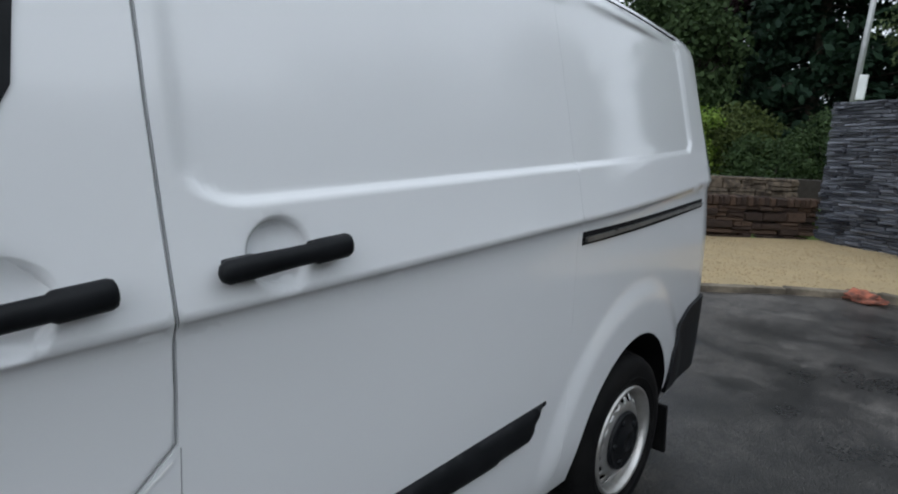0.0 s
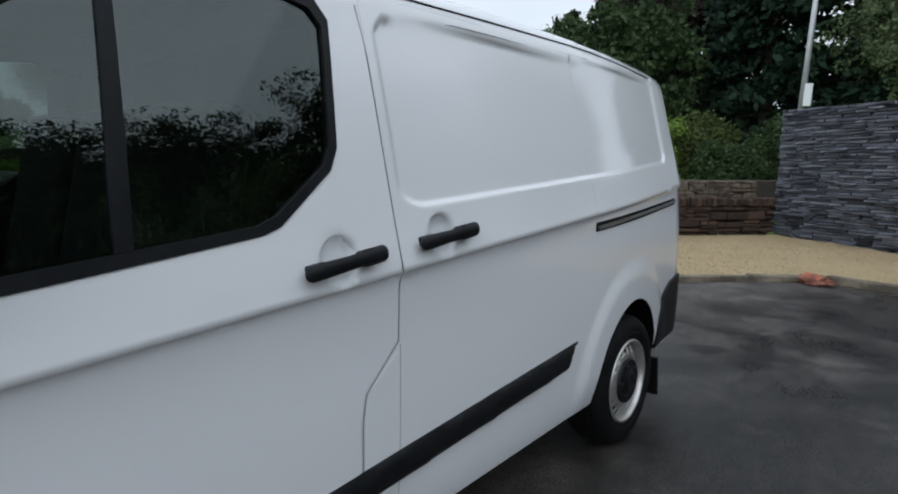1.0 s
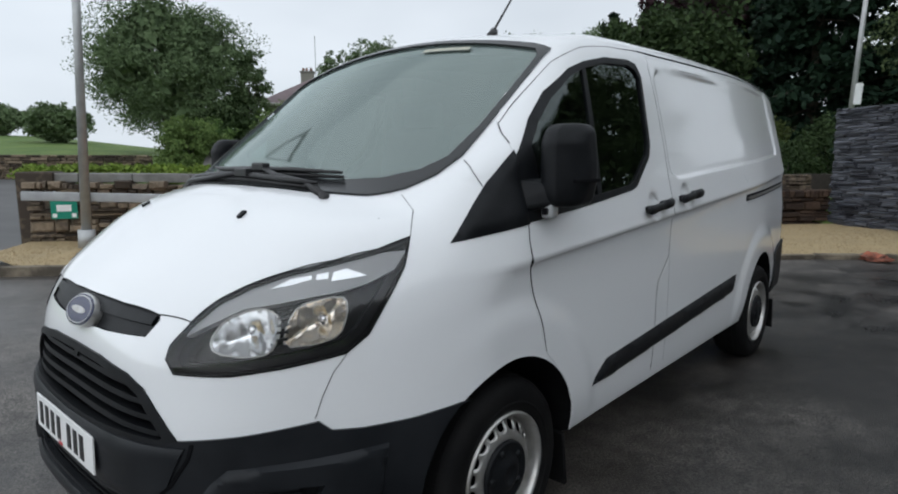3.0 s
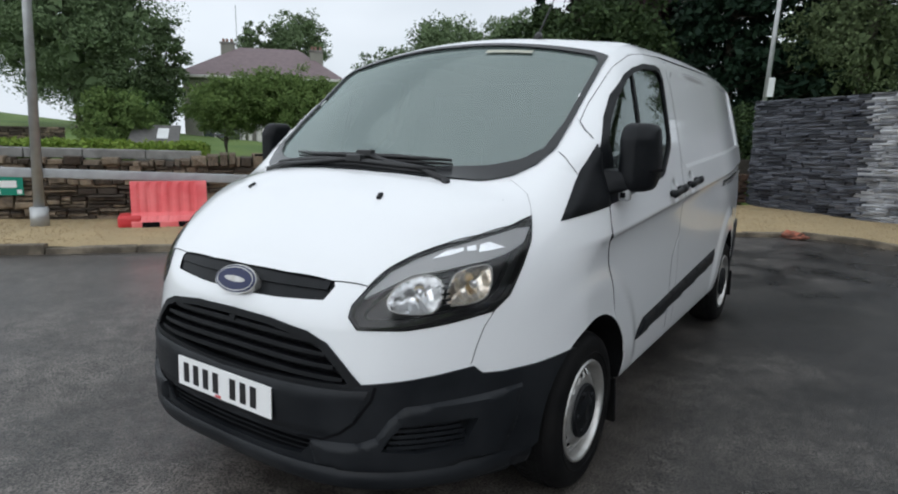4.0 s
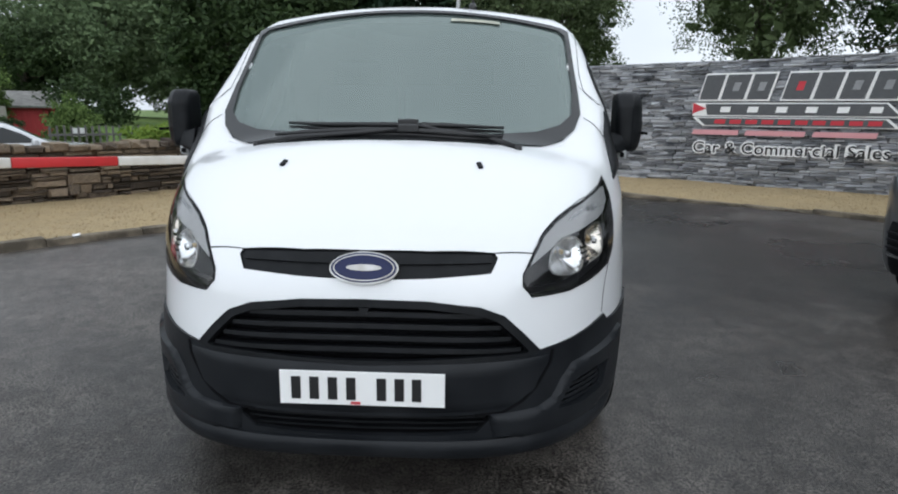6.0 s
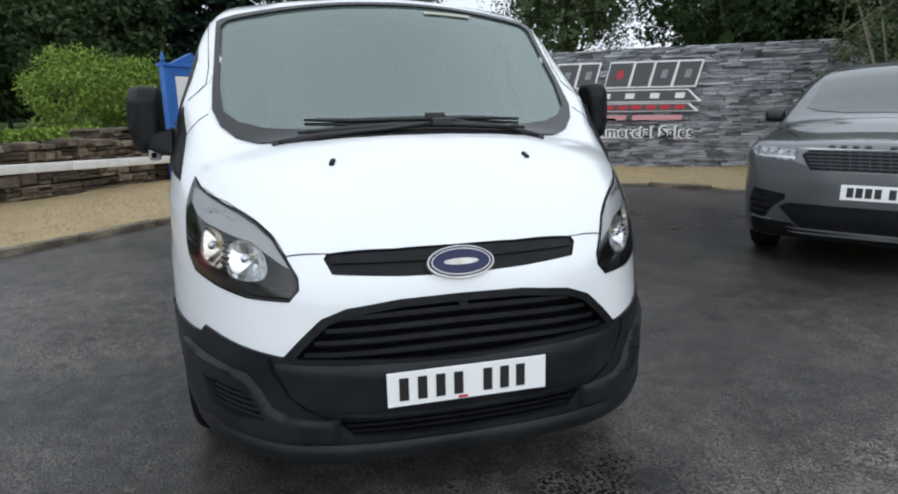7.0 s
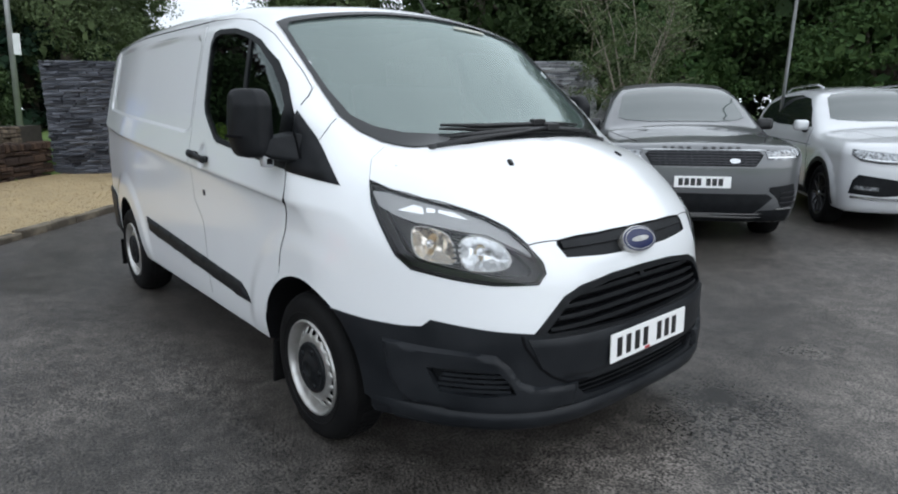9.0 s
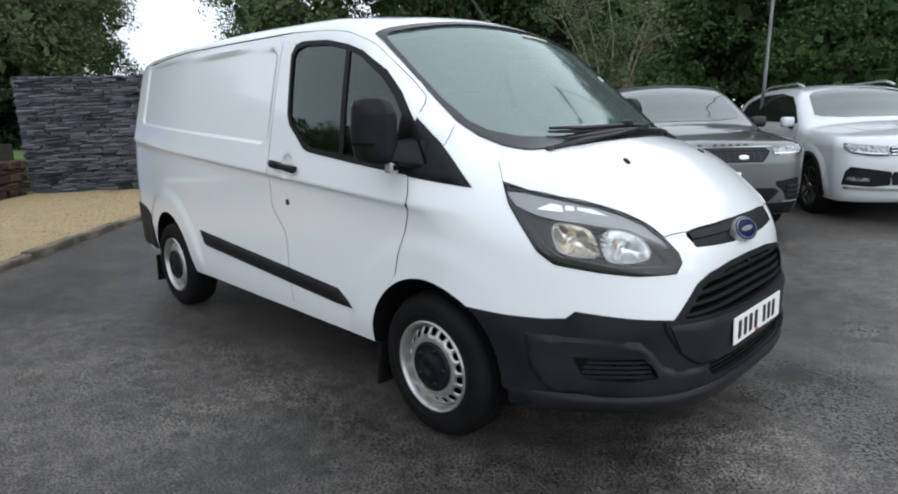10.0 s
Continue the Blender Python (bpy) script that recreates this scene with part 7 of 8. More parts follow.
M_BRICK = material("chimney_brick", (0.22, 0.13, 0.10), 0.85, vary=0.6, scale=6)
M_FENCE = material("weathered_fence", (0.12, 0.115, 0.11), 0.8, vary=0.5, scale=8)
M_SHED = material("red_shed_boards", (0.36, 0.03, 0.035), 0.7, vary=0.5, scale=4, colour2=(0.26, 0.02, 0.025), stretch=(6, 6, .3))
H_R, H_L = Vector((-31.4, -31.1)), Vector((-23.7, -38.7))
hd = H_L - H_R
HL, HZ = hd.length, 5.45
house = thing("house", "two-storey cream house with a hipped purple slate roof", "house", at=pose(H_R.x, H_R.y, .15, 0, 0, heading(hd.x, hd.y)))
part("wall", box((HL, 9.0, HZ + 1), (HL / 2, -4.5, HZ / 2 - .5), .02), M_RENDER, house, "cream rendered wall")
b = bmesh.new()
e, r0, r1 = [(-.5, .55), (HL + .5, .55), (HL + .5, -9.5), (-.5, -9.5)], (3.0, -4.6), (HL - 3.4, -4.6)
ev = [b.verts.new((x, y, HZ + .02)) for x, y in e]
rv = [b.verts.new((x, y, 8.1)) for x, y in (r0, r1)]
for fc in ((ev[0], ev[1], rv[1], rv[0]), (ev[1], ev[2], rv[1]), (ev[2], ev[3], rv[0], rv[1]), (ev[3], ev[0], rv[0]), (ev[3], ev[2], ev[1], ev[0])):
    b.faces.new(fc)
bmesh.ops.recalc_face_normals(b, faces=b.faces)
roof = part("roof", b, M_ROOFT, house)
part("fascia", box((HL + 1.0, 10.05, .16), (HL / 2, -4.47, HZ - .06), .01), M_RAILW, house)
for cx_, cy_, top_ in ((8.3, -4.6, 8.35), (1.55, -3.0, 7.8)):
    ch = part("chimney", box((1.0, .7, 1.7), (cx_, cy_, top_ - .85), .02), M_RENDER, house, "rendered chimney stack")
    part("chimney_cap", box((1.14, .84, .12), (cx_, cy_, top_ + .02), .02), M_COPING, ch)
    for k in (-.3, .05, .32):
        part("chimney_pot", cyl(.12, .10, (cx_ + k, cy_, top_ + .06), (cx_ + k, cy_, top_ + .36), 10), M_BRICK, ch)
av, af = tube([(7.6, -4.4, 7.9), (7.6, -4.4, 11.2)], .035, 6)
hang("aerial", mesh_from("aerial", av, af, M_GALV), house)
for cx_, cz_, wd_, ht_ in ((HL - 2.5, 1.45, 2.6, 1.15), (HL - 2.5, 4.1, 1.8, 1.2), (HL / 2 - .6, 4.1, 1.4, 1.2), (1.9, 4.1, 1.8, 1.2), (2.0, 1.45, 2.4, 1.15)):
    wn_ = part("window", box((wd_, .10, ht_), (cx_, .04, cz_), .01), M_RAILW, house, "white framed window")
    for k in range(3):
        part("pane", box((wd_ / 3 - .09, .03, ht_ - .14), (cx_ + (k - 1) * wd_ / 3, .095, cz_), 0), M_CARGLASS, wn_)
    part("window_sill", box((wd_ + .16, .2, .09), (cx_, .12, cz_ - ht_ / 2 - .05), .01), M_COPING, wn_)
part("door", box((1.0, .10, 2.1), (HL / 2, .04, 1.05), .01), M_RAILW, house, "white front door")
for cx_ in (HL - 4.1, HL - 4.55):
    part("porch_post", box((.22, .22, 2.6), (cx_, .75, 1.2), .02), M_RAILW, house, "white porch post")
s_l, s_r = Vector((-17.24, -15.88)), Vector((-18.27, -14.56))
shed = thing("shed", "small red boarded shed with a grey felt roof", "shed", at=pose(s_r.x, s_r.y, -.37, 0, 0, heading(*(s_l - s_r))))
for k in range(11):
    part("board", box((.148, .04, 1.90), (.075 + .153 * k, 0, .95), .006), M_SHED, shed)
part("side", box((1.62, 1.6, 1.86), (.84, -.84, .93), .0), M_SHED, shed)
part("roof", box((2.0, 2.2, .08), (.84, -.75, 2.08), .01, pose(0, 0, 0, -14, 0, 0)), M_COPING, shed, "grey felt roof")
# lean-to with a roof light among the garden bushes
hut = thing("garden_hut", "small grey garden hut with a pale roof light", "hut", at=pose(-9.5, -18.3, -.37, 0, 0, heading(.8, -.6)))
part("hut_wall", box((1.3, 1.2, 1.55), (0, 0, .77), .02), M_FENCE, hut)
hr = part("roof", box((1.55, 1.5, .07), (0, 0, 1.78), .01, pose(0, 0, 0, -24, 0, 0)), M_FENCE, hut, "grey pitched roof")
part("roof_light", box((.35, .8, .03), (-.25, .02, 1.83), .005, pose(0, 0, 0, -24, 0, 0)), M_PAPER, hr, "pale roof light")
# picket fence by the lane
fence = thing("picket_fence", "thin grey picket fence beside the lane", "fence", at=pose(-12.4, -10.6, -.37, 0, 0, heading(-.67, .74)))
for k in range(16):
    part("picket", box((.05, .025, 1.32 + .02 * (k % 3)), (.16 * k, 0, .66), .004), M_FENCE, fence)
for zz in (.35, 1.1):
    part("fence_rail", box((2.5, .03, .06), (1.2, -.03, zz), .004), M_FENCE, fence)
part("notice", box((.30, .012, .22), (.65, .025, 1.16), .003), M_PAPER, fence, "small white notice")
# low garden wall and lane edge beyond the hatchback
lane = tagged(new("lane_wall"), "grey rendered garden wall along the lane", "wall", "", "structure")
part("wall_block", box((1.9, .25, 1.85), (0, 0, .92), .02), M_RENDER, lane, "", False, pose(-13.66, -13.89, -.40, 0, 0, heading(-.62, .78)))


# ---- trees, shrubs and hedges ----
def leaf_material(name, c1, c2):
    return material(name, c1, 0.7, spec=0.12, island=0.9, vary=0.3, scale=0.7, colour2=c2)


M_LEAF = leaf_material("mid_green_leaves", (0.050, 0.095, 0.026), (0.115, 0.175, 0.052))
M_LEAF_D = leaf_material("dark_green_leaves", (0.020, 0.036, 0.015), (0.052, 0.080, 0.030))
M_LEAF_B = leaf_material("bright_green_leaves", (0.11, 0.19, 0.028), (0.20, 0.27, 0.05))
M_LEAF_P = leaf_material("purple_leaves", (0.014, 0.008, 0.010), (0.032, 0.015, 0.018))
M_NEEDLE = leaf_material("dark_needles", (0.008, 0.019, 0.012), (0.020, 0.040, 0.022))
M_LEAF_O = leaf_material("olive_leaves", (0.030, 0.045, 0.012), (0.075, 0.095, 0.028))
M_LEAF_M = leaf_material("dull_green_leaves", (0.055, 0.078, 0.036), (0.120, 0.155, 0.072))
M_LEAF_W = leaf_material("woodland_leaves", (0.026, 0.055, 0.018), (0.066, 0.110, 0.036))
M_BARK = material("bark", (0.10, 0.085, 0.065), 0.9, vary=0.9, scale=7, colour2=(0.05, 0.042, 0.033), bump=0.7, bump_scale=25, bump_dist=0.02)


def leaves(centres, spread_, per, size, seed, flat=0.5):
    """Small four-cornered leaves strewn round centres."""
    r = np.random.default_rng(seed)
    c = np.repeat(np.asarray(centres), per, 0)
    sp = np.repeat(np.asarray(spread_).reshape(-1, 1), per, 0) if np.ndim(spread_) else spread_
    dv = r.normal(0, 1, c.shape)
    dv *= (r.uniform(0, 1, (len(c), 1)) ** .45) * 1.75 / np.linalg.norm(dv, axis=1)[:, None]
    p = c + dv * sp * np.array([1, 1, .75])
    n = len(p)
    nrm = r.normal(0, 1, (n, 3)) + np.array([0, 0, flat])
    nrm /= np.linalg.norm(nrm, axis=1)[:, None]
    t = np.cross(nrm, r.normal(0, 1, (n, 3)))
    t /= np.maximum(np.linalg.norm(t, axis=1), 1e-6)[:, None]
    u = np.cross(nrm, t)
    s = (size * r.uniform(.6, 1.4, n))[:, None]
    vs = np.stack([p - t * s, p + u * s * .55, p + t * s, p - u * s * .55], 1).reshape(-1, 3)
    return vs, np.arange(n * 4).reshape(n, 4)


def broadleaf(name, label, x, y, z, height, radius, mat, seed, clusters=260, per=46, size=.11, trunk=.25, low=.25, squash=1.0, category="tree"):
    r = np.random.default_rng(seed)
    tree = thing(name, label, category, at=pose(x, y, z))
    mid = height * (low + (1 - low) * .5)
    rz = height * (1 - low) * .52
    d = r.normal(0, 1, (clusters, 3))
    d /= np.linalg.norm(d, axis=1)[:, None]
    lump = 1 + .22 * np.array([noise.noise(Vector(v) * 1.7 + Vector((seed, 0, 0))) for v in d]) + .18 * np.array([noise.noise(Vector(v) * 4 + Vector((0, seed, 0))) for v in d])
    k = r.uniform(.30, 1.0, clusters) ** .55 * lump
    c = d * k[:, None] * np.array([radius, radius * squash, rz]) + np.array([0, 0, mid])
    c = c[c[:, 2] > height * low * .45]
    vs, q = leaves(c, radius * .12 * r.uniform(.6, 1.3, len(c)), int(per * 1.35), size, seed + 1)
    iv, iq = leaves((c - np.array([0, 0, mid])) * .74 + np.array([0, 0, mid]), radius * .10, 7, max(.16, radius * .075), seed + 2, 0)
    q = np.concatenate([q, iq + len(vs)])
    vs = np.concatenate([vs, iv])
    groups = [tube([(0, 0, -.4), (.06 * radius, 0, height * .25), (0, .05 * radius, height * .55), (.03, 0, height * .8)], [trunk, trunk * .75, trunk * .45, trunk * .15], 9)]
    for k_ in range(9):
        e = c[int(r.integers(len(c)))] * .85
        b0 = Vector((0, 0, height * r.uniform(.22, .5)))
        mid_ = b0.lerp(Vector(e), .5) + Vector((0, 0, -.04 * height))
        groups.append(tube([b0, mid_, Vector(e)], [trunk * .35, trunk * .22, trunk * .06], 6))
    hang("trunk", mesh_from("trunk", *merge(groups), M_BARK, smooth=True), tree)
    hang("crown", big_mesh("crown", vs, q, mat), tree)
    return tree


def conifer(label, x, y, z, height, radius, mat, seed, tiers=24, size=.13, per=34):
    r = np.random.default_rng(seed)
    tree = thing("conifer", label, "tree", at=pose(x, y, z))
    cs, sp = [], []
    groups = [tube([(0, 0, -.4), (0, 0, height * .5), (0, 0, height)], [.22, .14, .02], 8)]
    for i in range(tiers):
        f = (i + .5) / tiers
        h = height * (.04 + .95 * f)
        rad = radius * (1 - f) ** .75 * r.uniform(.8, 1.12)
        nb = int(6 + 9 * (1 - f))
        for j in range(nb):
            a = r.uniform(0, 6.28)
            ln = rad * r.uniform(.75, 1.1)
            tip = np.array([ln * math.cos(a), ln * math.sin(a), h - .22 * ln])
            base = np.array([0, 0, h])
            for t in np.arange(.25, 1.01, .15):
                cs.append(base + (tip - base) * t + np.array([0, 0, -.10 * ln * t * (t - .4)]))
                sp.append(.06 * radius * (1.25 - .6 * t) + .05)
            if j % 3 == 0:
                groups.append(tube([base, tip], [.03, .008], 4))
    vs, q = leaves(np.array(cs), np.array(sp), max(6, per // 4), size, seed + 3, .9)
    hang("trunk", mesh_from("trunk", *merge(groups), M_BARK, smooth=True), tree)
    hang("crown", big_mesh("crown", vs, q, mat), tree)
    return tree


def shrub(label, x, y, z, h, rx, ry, mat, seed, clusters=70, per=40, size=.05, name="shrub"):
    r = np.random.default_rng(seed)
    sh = thing(name, label, "shrub", at=pose(x, y, z))
    d = r.normal(0, 1, (clusters, 3))
    d /= np.linalg.norm(d, axis=1)[:, None]
    k = r.uniform(.4, 1, clusters) ** .5 * (1 + .2 * np.array([noise.noise(Vector(v) * 2.2 + Vector((seed, 1, 0))) for v in d]))
    c = d * k[:, None] * np.array([rx, ry, h * .5]) + np.array([0, 0, h * .5])
    c[:, 2] = np.maximum(c[:, 2], .05)
    vs, q = leaves(c, min(rx, ry, h) * .16, per, size, seed + 5)
    groups = [tube([(0, 0, -.15), Vector(c[int(r.integers(len(c)))]) * .8], [.03, .008], 5) for _ in range(7)]
    hang("stems", mesh_from("stems", *merge(groups), M_BARK, smooth=True), sh)
    hang("foliage", big_mesh("foliage", vs, q, mat), sh)
    return sh


# behind the brown wall
shrub("rounded yellow-green shrub behind the brown wall", -16.6, -2.9, .70, 2.0, 1.0, 1.0, M_LEAF_O, 31, 110, 60, .045)
shrub("mid-green shrub behind the brown wall", -17.2, -1.0, .70, 1.8, 1.1, .9, M_LEAF_D, 32, 90, 60, .045)
shrub("dark shrub behind the brown wall", -15.6, -1.9, .70, 1.2, 1.0, .9, M_LEAF_D, 33, 80, 60, .045)
shrub("bright yellow-green bush above the wall", -14.6, -5.3, .5, 2.4, 1.5, 1.3, M_LEAF_B, 34, 130, 80, .045)
shrub("bright yellow-green bush above the wall", -15.8, -4.2, .5, 2.2, 1.2, 1.2, M_LEAF_B, 35, 110, 80, .045)
shrub("clipped round green bush on the bank", -12.2, -7.3, .35, .75, .5, .5, M_LEAF_B, 36, 40, 50, .03)
conifer("tall dark green conifer behind the stone wall", -22.2, -2.6, .7, 13.0, 3.4, M_NEEDLE, 41, 30, .15, 44)
conifer("tall dark green conifer behind the stone wall", -21.5, .6, .7, 11.5, 3.0, M_NEEDLE, 42, 28, .15, 44)
conifer("tall dark conifer behind the stone wall", -25.5, -4.6, .7, 12.0, 2.8, M_NEEDLE, 43)
conifer("thin far conifer against the sky", -35.0, -14.2, .5, 10.6, 1.7, M_NEEDLE, 44, 20, .16)
conifer("thin far conifer against the sky", -36.0, -17.0, .5, 10.4, 1.7, M_NEEDLE, 45, 20, .16)
broadleaf("copper_beech", "dark purple-leaved tree behind the conifers", -26.0, -7.4, .5, 9.5, 2.9, M_LEAF_P, 46, 240, 44, 0.123, low=.12)
broadleaf("copper_beech", "dark purple-leaved tree behind the conifers", -28.0, -10.5, .5, 8.5, 2.4, M_LEAF_P, 47, 200, 40, 0.123, low=.1)
broadleaf("tree", "dark green broad-leaved tree beyond the wall", -19.5, -6.2, .5, 6.5, 2.4, M_LEAF_D, 48, 220, 44, 0.095, low=.08)
broadleaf("tree", "dark green broad-leaved tree beyond the wall", -24.0, -10.6, .3, 6.9, 2.6, M_LEAF_D, 49, 240, 44, 0.114, low=.08)
# behind the slate wall
broadleaf("tree", "grey-green tree with drooping sprays behind the slate wall", -20.0, 1.5, .7, 8.6, 2.1, M_LEAF_M, 50, 240, 90, .05, low=.12)
broadleaf("tree", "dark tree with drooping twigs behind the slate wall", -27.5, 4.2, .7, 9.5, 3.0, M_LEAF_M, 51, 280, 105, .055, low=.12)
broadleaf("tree", "dark tree with drooping twigs behind the slate wall", -17.9, 9.0, .7, 9.4, 3.0, M_LEAF_M, 52, 280, 105, .045, low=.15)
broadleaf("tree", "dark broad-leaved tree behind the slate wall", -13.4, 12.4, .7, 9.5, 3.2, M_LEAF_D, 53, 280, 85, 0.062, low=.06)
M_PALEBARK = material("pale_bark", (0.26, 0.235, 0.19), 0.85, vary=0.8, scale=9, colour2=(0.13, 0.115, 0.09))


def sapling(label, x, y, z, height, seed):
    """A thin tree of several pale stems, each with twigs and sparse leaves."""
    r = np.random.default_rng(seed)
    tree = thing("tree", label, "tree", at=pose(x, y, z))
    groups, tips = [], []
    for i in range(7):
        a, lean = r.uniform(0, 6.28), r.uniform(.08, .34)
        top = Vector((math.cos(a) * lean * height, math.sin(a) * lean * height, height * r.uniform(.65, 1.0)))
        pts = [Vector((math.cos(a) * .08, math.sin(a) * .08, -.2)), Vector((top.x * .18, top.y * .18, top.z * .35)), Vector((top.x * .55, top.y * .55, top.z * .7)) + Vector((r.uniform(-.15, .15), r.uniform(-.15, .15), 0)), top]
        groups.append(tube(pts, [.030, .021, .013, .005], 7))
        for k in range(17):
            f = r.uniform(.25, 1.0)
            b0 = Vector((0, 0, 0)).lerp(top, f)
            d = Vector((r.normal(), r.normal(), r.uniform(.1, .9))).normalized() * r.uniform(.35, .95)
            groups.append(tube([b0, b0 + d * .5 + Vector((0, 0, .05)), b0 + d], [.011, .007, .003], 5))
            tips += [tuple(b0 + d * q) for q in (.55, .8, 1.0)]
    hang("trunk", mesh_from("trunk", *merge(groups), M_PALEBARK, smooth=True), tree, "several thin pale stems")
    vs, q = leaves(np.array(tips), .13, 34, .030, seed + 1)
    hang("crown", big_mesh("crown", vs, q, M_LEAF_M), tree, "sparse small leaves")
    return tree


sapling("slim many-stemmed young tree with pale bark beside the wall end", -5.0, 8.9, .05, 5.2, 54)
broadleaf("tree", "ivy-dark woodland tree behind the parked cars", -9.2, 16.4, .5, 8.8, 4.0, M_LEAF_D, 55, 380, 84, 0.080, low=.03)
broadleaf("tree", "ivy-dark woodland tree behind the parked cars", -4.6, 18.2, .4, 9.2, 4.2, M_LEAF_D, 56, 380, 84, 0.080, low=.03)
broadleaf("tree", "dark woodland tree behind the parked cars", .4, 19.6, .3, 9.0, 4.2, M_LEAF_D, 57, 380, 84, .080, low=.03)
broadleaf("tree", "mid-green woodland tree behind the parked cars", -7.0, 14.0, .4, 5.5, 2.1, M_LEAF_W, 58, 170, 70, 0.05, low=.02)
broadleaf("tree", "mid-green woodland tree behind the parked cars", -2.4, 15.4, .3, 4.6, 2.2, M_LEAF_W, 59, 170, 70, 0.05, low=.02)
broadleaf("tree", "dark woodland tree beside the car park", 5.5, 20.5, .1, 8.6, 4.4, M_LEAF_D, 60, 360, 44, .13, low=.03)
broadleaf("tree", "dark woodland tree beside the car park", 11.5, 20.0, .0, 8.4, 4.4, M_LEAF_D, 61, 300, 40, .13, low=.03)
broadleaf("tree", "dark woodland tree beside the car park", 18.0, 17.0, .0, 8.4, 4.0, M_LEAF_D, 62, 240, 40, .12, low=.03)
for tx, ty, sd in ((-15.5, 17.5, 63), (-10.5, 21.5, 64), (-5.0, 23.5, 65), (1.0, 25.0, 66), (7.5, 25.5, 67)):
    broadleaf("tree", "dense dark woodland tree at the back", tx, ty, .3, 8.8, 4.6, M_LEAF_D, sd, 260, 40, .16, low=.02)
# beyond the stone wall
def grown_tree(name, label, x, y, top, radius, mat, seed, clusters, per, size, trunk=.2, low=.15):
    z = float(land_height(np.float64(x), np.float64(y)))
    return broadleaf(name, label, x, y, z - .1, top - z + .1, radius, mat, seed, clusters, per, size, trunk, low)


# far foliage is paler: distance haze is put into the leaf colour
M_LEAF_F = leaf_material("haze_tinted_leaves", (0.068, 0.104, 0.050), (0.140, 0.190, 0.094))
M_LEAF_G = leaf_material("garden_leaves", (0.060, 0.105, 0.028), (0.145, 0.205, 0.062))
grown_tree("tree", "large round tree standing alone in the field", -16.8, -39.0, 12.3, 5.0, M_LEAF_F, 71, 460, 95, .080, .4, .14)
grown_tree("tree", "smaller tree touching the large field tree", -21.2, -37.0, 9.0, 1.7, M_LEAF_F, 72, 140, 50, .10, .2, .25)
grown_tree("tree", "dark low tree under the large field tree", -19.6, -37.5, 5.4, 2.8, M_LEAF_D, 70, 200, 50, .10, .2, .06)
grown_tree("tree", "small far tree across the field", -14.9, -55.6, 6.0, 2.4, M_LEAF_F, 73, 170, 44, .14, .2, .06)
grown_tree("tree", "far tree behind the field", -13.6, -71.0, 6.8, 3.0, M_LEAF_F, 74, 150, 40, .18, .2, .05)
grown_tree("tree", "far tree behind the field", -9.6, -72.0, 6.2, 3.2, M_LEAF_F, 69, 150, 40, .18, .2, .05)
grown_tree("garden_tree", "leafy green garden tree before the house", -13.1, -19.3, 3.7, 1.6, M_LEAF_G, 75, 230, 58, .045, .1, .36)
grown_tree("garden_tree", "leafy green garden tree before the house", -14.9, -18.6, 4.2, 1.9, M_LEAF_G, 76, 270, 58, .045, .1, .36)
grown_tree("garden_tree", "leafy green garden tree before the house", -15.5, -16.6, 3.9, 1.8, M_LEAF_G, 77, 260, 58, .045, .1, .10)
grown_tree("garden_tree", "leafy green garden tree by the lane", -16.5, -15.9, 3.3, 1.0, M_LEAF_G, 78, 130, 56, .042, .08, .10)
grown_tree("garden_tree", "dense low garden tree behind the wall", -8.9, -19.7, 3.0, 1.35, M_LEAF_G, 79, 190, 56, .045, .1, .15)
grown_tree("garden_tree", "dense low garden tree behind the wall", -10.0, -20.4, 2.9, 1.1, M_LEAF, 80, 150, 56, .045, .1, .15)
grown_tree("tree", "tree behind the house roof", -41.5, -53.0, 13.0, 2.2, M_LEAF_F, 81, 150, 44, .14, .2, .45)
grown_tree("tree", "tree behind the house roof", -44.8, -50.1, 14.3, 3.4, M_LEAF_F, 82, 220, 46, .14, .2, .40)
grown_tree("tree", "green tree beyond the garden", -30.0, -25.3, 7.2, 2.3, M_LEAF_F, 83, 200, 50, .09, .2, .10)
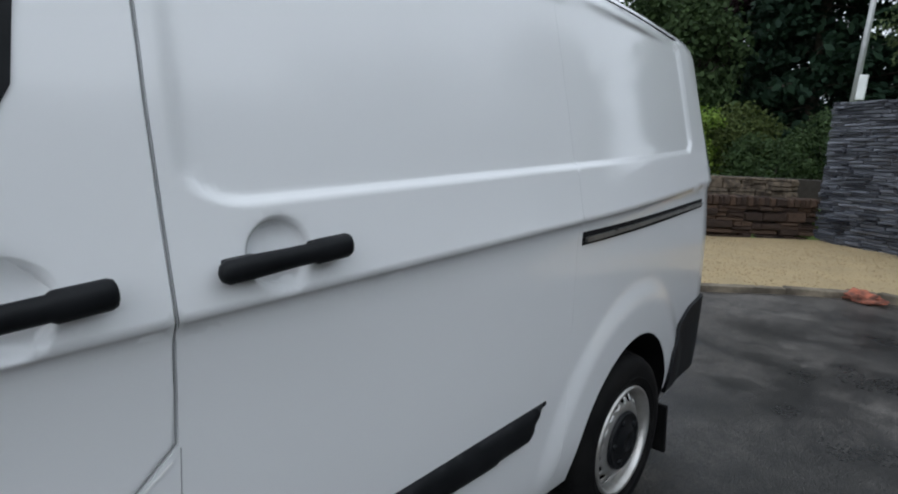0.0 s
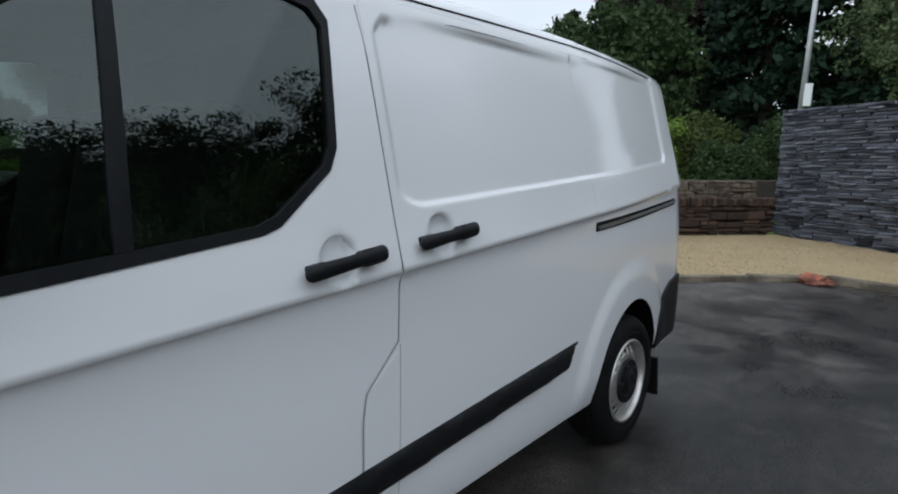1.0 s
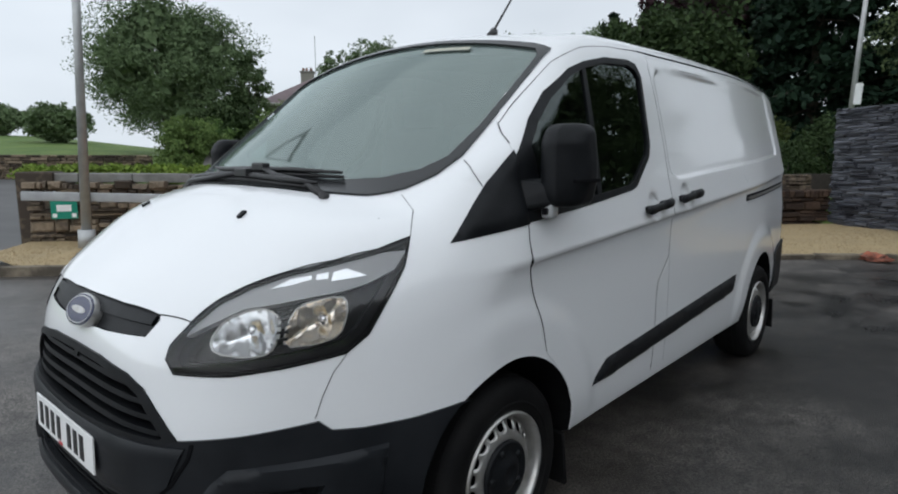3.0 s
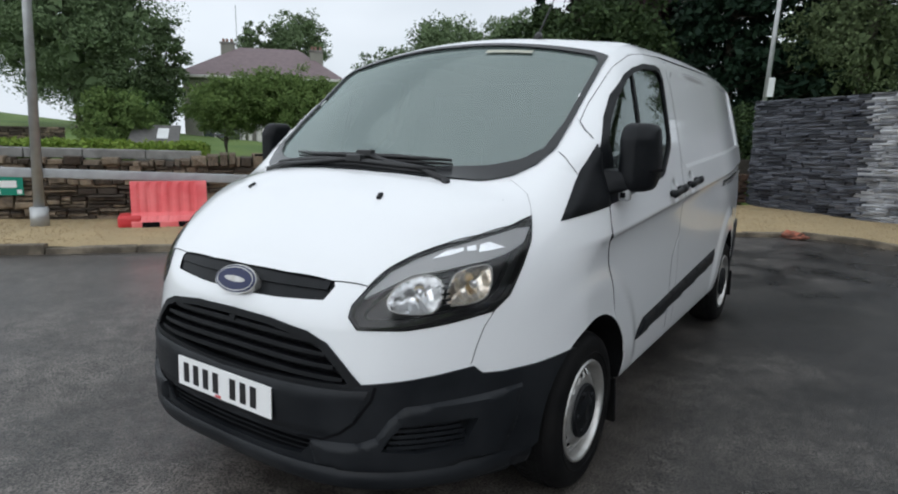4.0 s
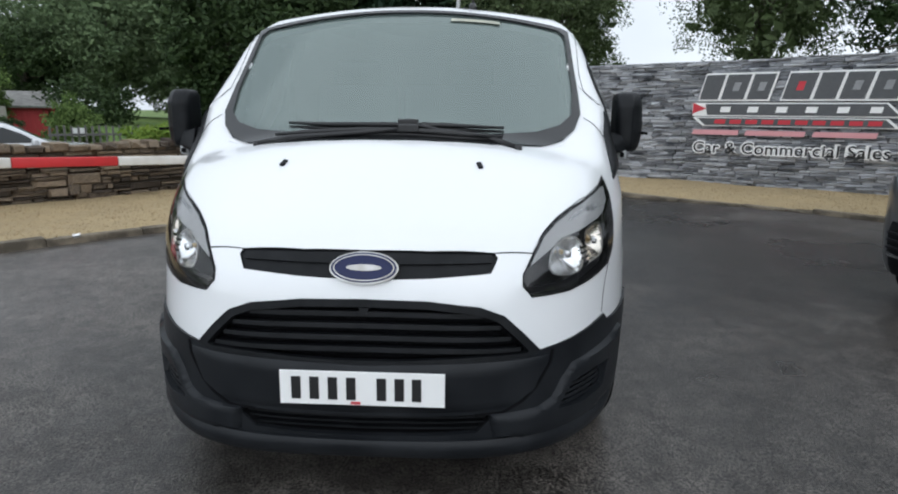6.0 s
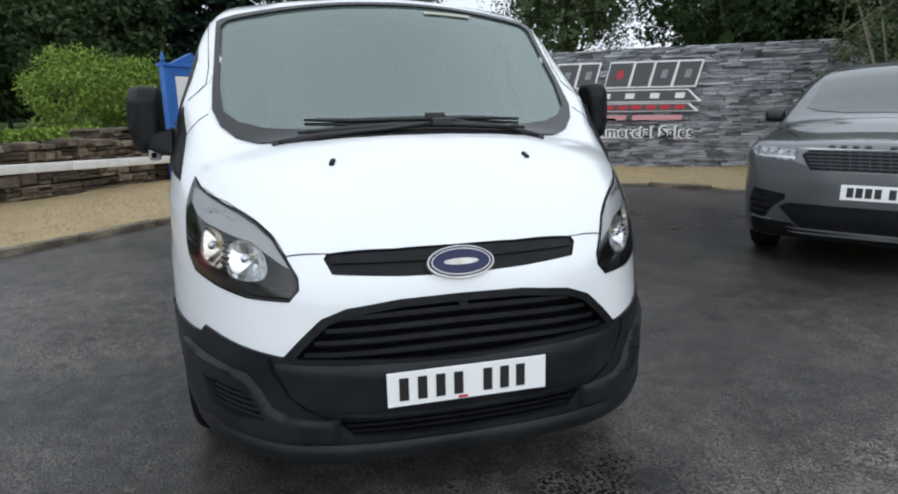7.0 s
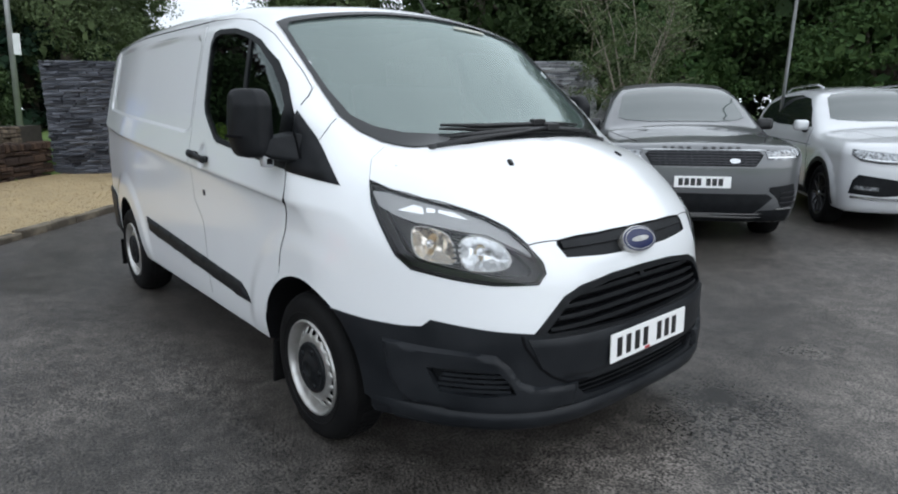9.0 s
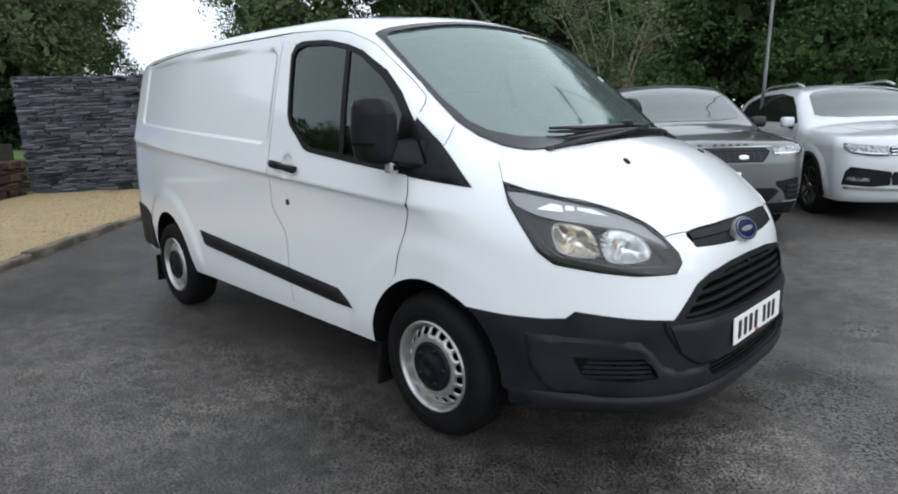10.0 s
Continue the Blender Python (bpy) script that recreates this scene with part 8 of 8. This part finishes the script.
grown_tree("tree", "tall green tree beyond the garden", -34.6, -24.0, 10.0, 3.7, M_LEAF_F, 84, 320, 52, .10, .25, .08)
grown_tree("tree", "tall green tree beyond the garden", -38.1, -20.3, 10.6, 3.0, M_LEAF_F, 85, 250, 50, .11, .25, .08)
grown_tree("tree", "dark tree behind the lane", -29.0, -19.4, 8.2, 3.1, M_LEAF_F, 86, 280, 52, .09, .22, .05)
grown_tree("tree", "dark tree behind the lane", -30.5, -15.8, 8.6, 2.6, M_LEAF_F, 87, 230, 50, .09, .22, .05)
grown_tree("tree", "dark low tree filling the gap behind the shed", -26.5, -21.8, 5.2, 2.2, M_LEAF_D, 88, 180, 50, .08, .2, .04)
shrub("round green bush beside the red shed", -13.6, -10.8, -.35, 2.05, .70, .70, M_LEAF_G, 92, 90, 90, .038)
shrub("dark undergrowth behind the lane", -20.3, -14.6, -.4, 3.0, 2.2, 1.6, M_LEAF_D, 94, 110, 60, .07)
shrub("dark undergrowth behind the lane", -17.8, -18.4, -.3, 2.2, 2.4, 1.6, M_LEAF_D, 95, 110, 60, .07)
shrub("small dark bush before the red shed", -12.7, -11.9, -.35, 1.6, .40, .40, M_LEAF_D, 93, 40, 80, .035)

# hedge strip on top of the bank behind the stone wall
r_ = np.random.default_rng(90)
hs = np.concatenate([r_.uniform(0, 3.0, 330), r_.uniform(6.9, 10.5, 570)])
dirv = (ST_B - ST_A).normalized()
nv = Vector((-dirv.y, dirv.x))
nv = nv if nv.dot(-ST_A) < 0 else -nv
off = r_.uniform(.75, 1.5, 900)
hc = np.stack([ST_A.x + dirv.x * hs + nv.x * off, ST_A.y + dirv.y * hs + nv.y * off, np.interp(hs, [0, 3, 6.9, 8.6, 10.5], [.84, .86, 1.04, 1.06, 1.06]) + r_.uniform(.0, .20, 900)], 1)
hv, hq = leaves(hc, .07, 26, .035, 91)
tagged(new("hedge", big_mesh("hedge", hv, hq, M_LEAF_B)), "low green hedge along the top of the stone wall", "hedge", "", "stuff")
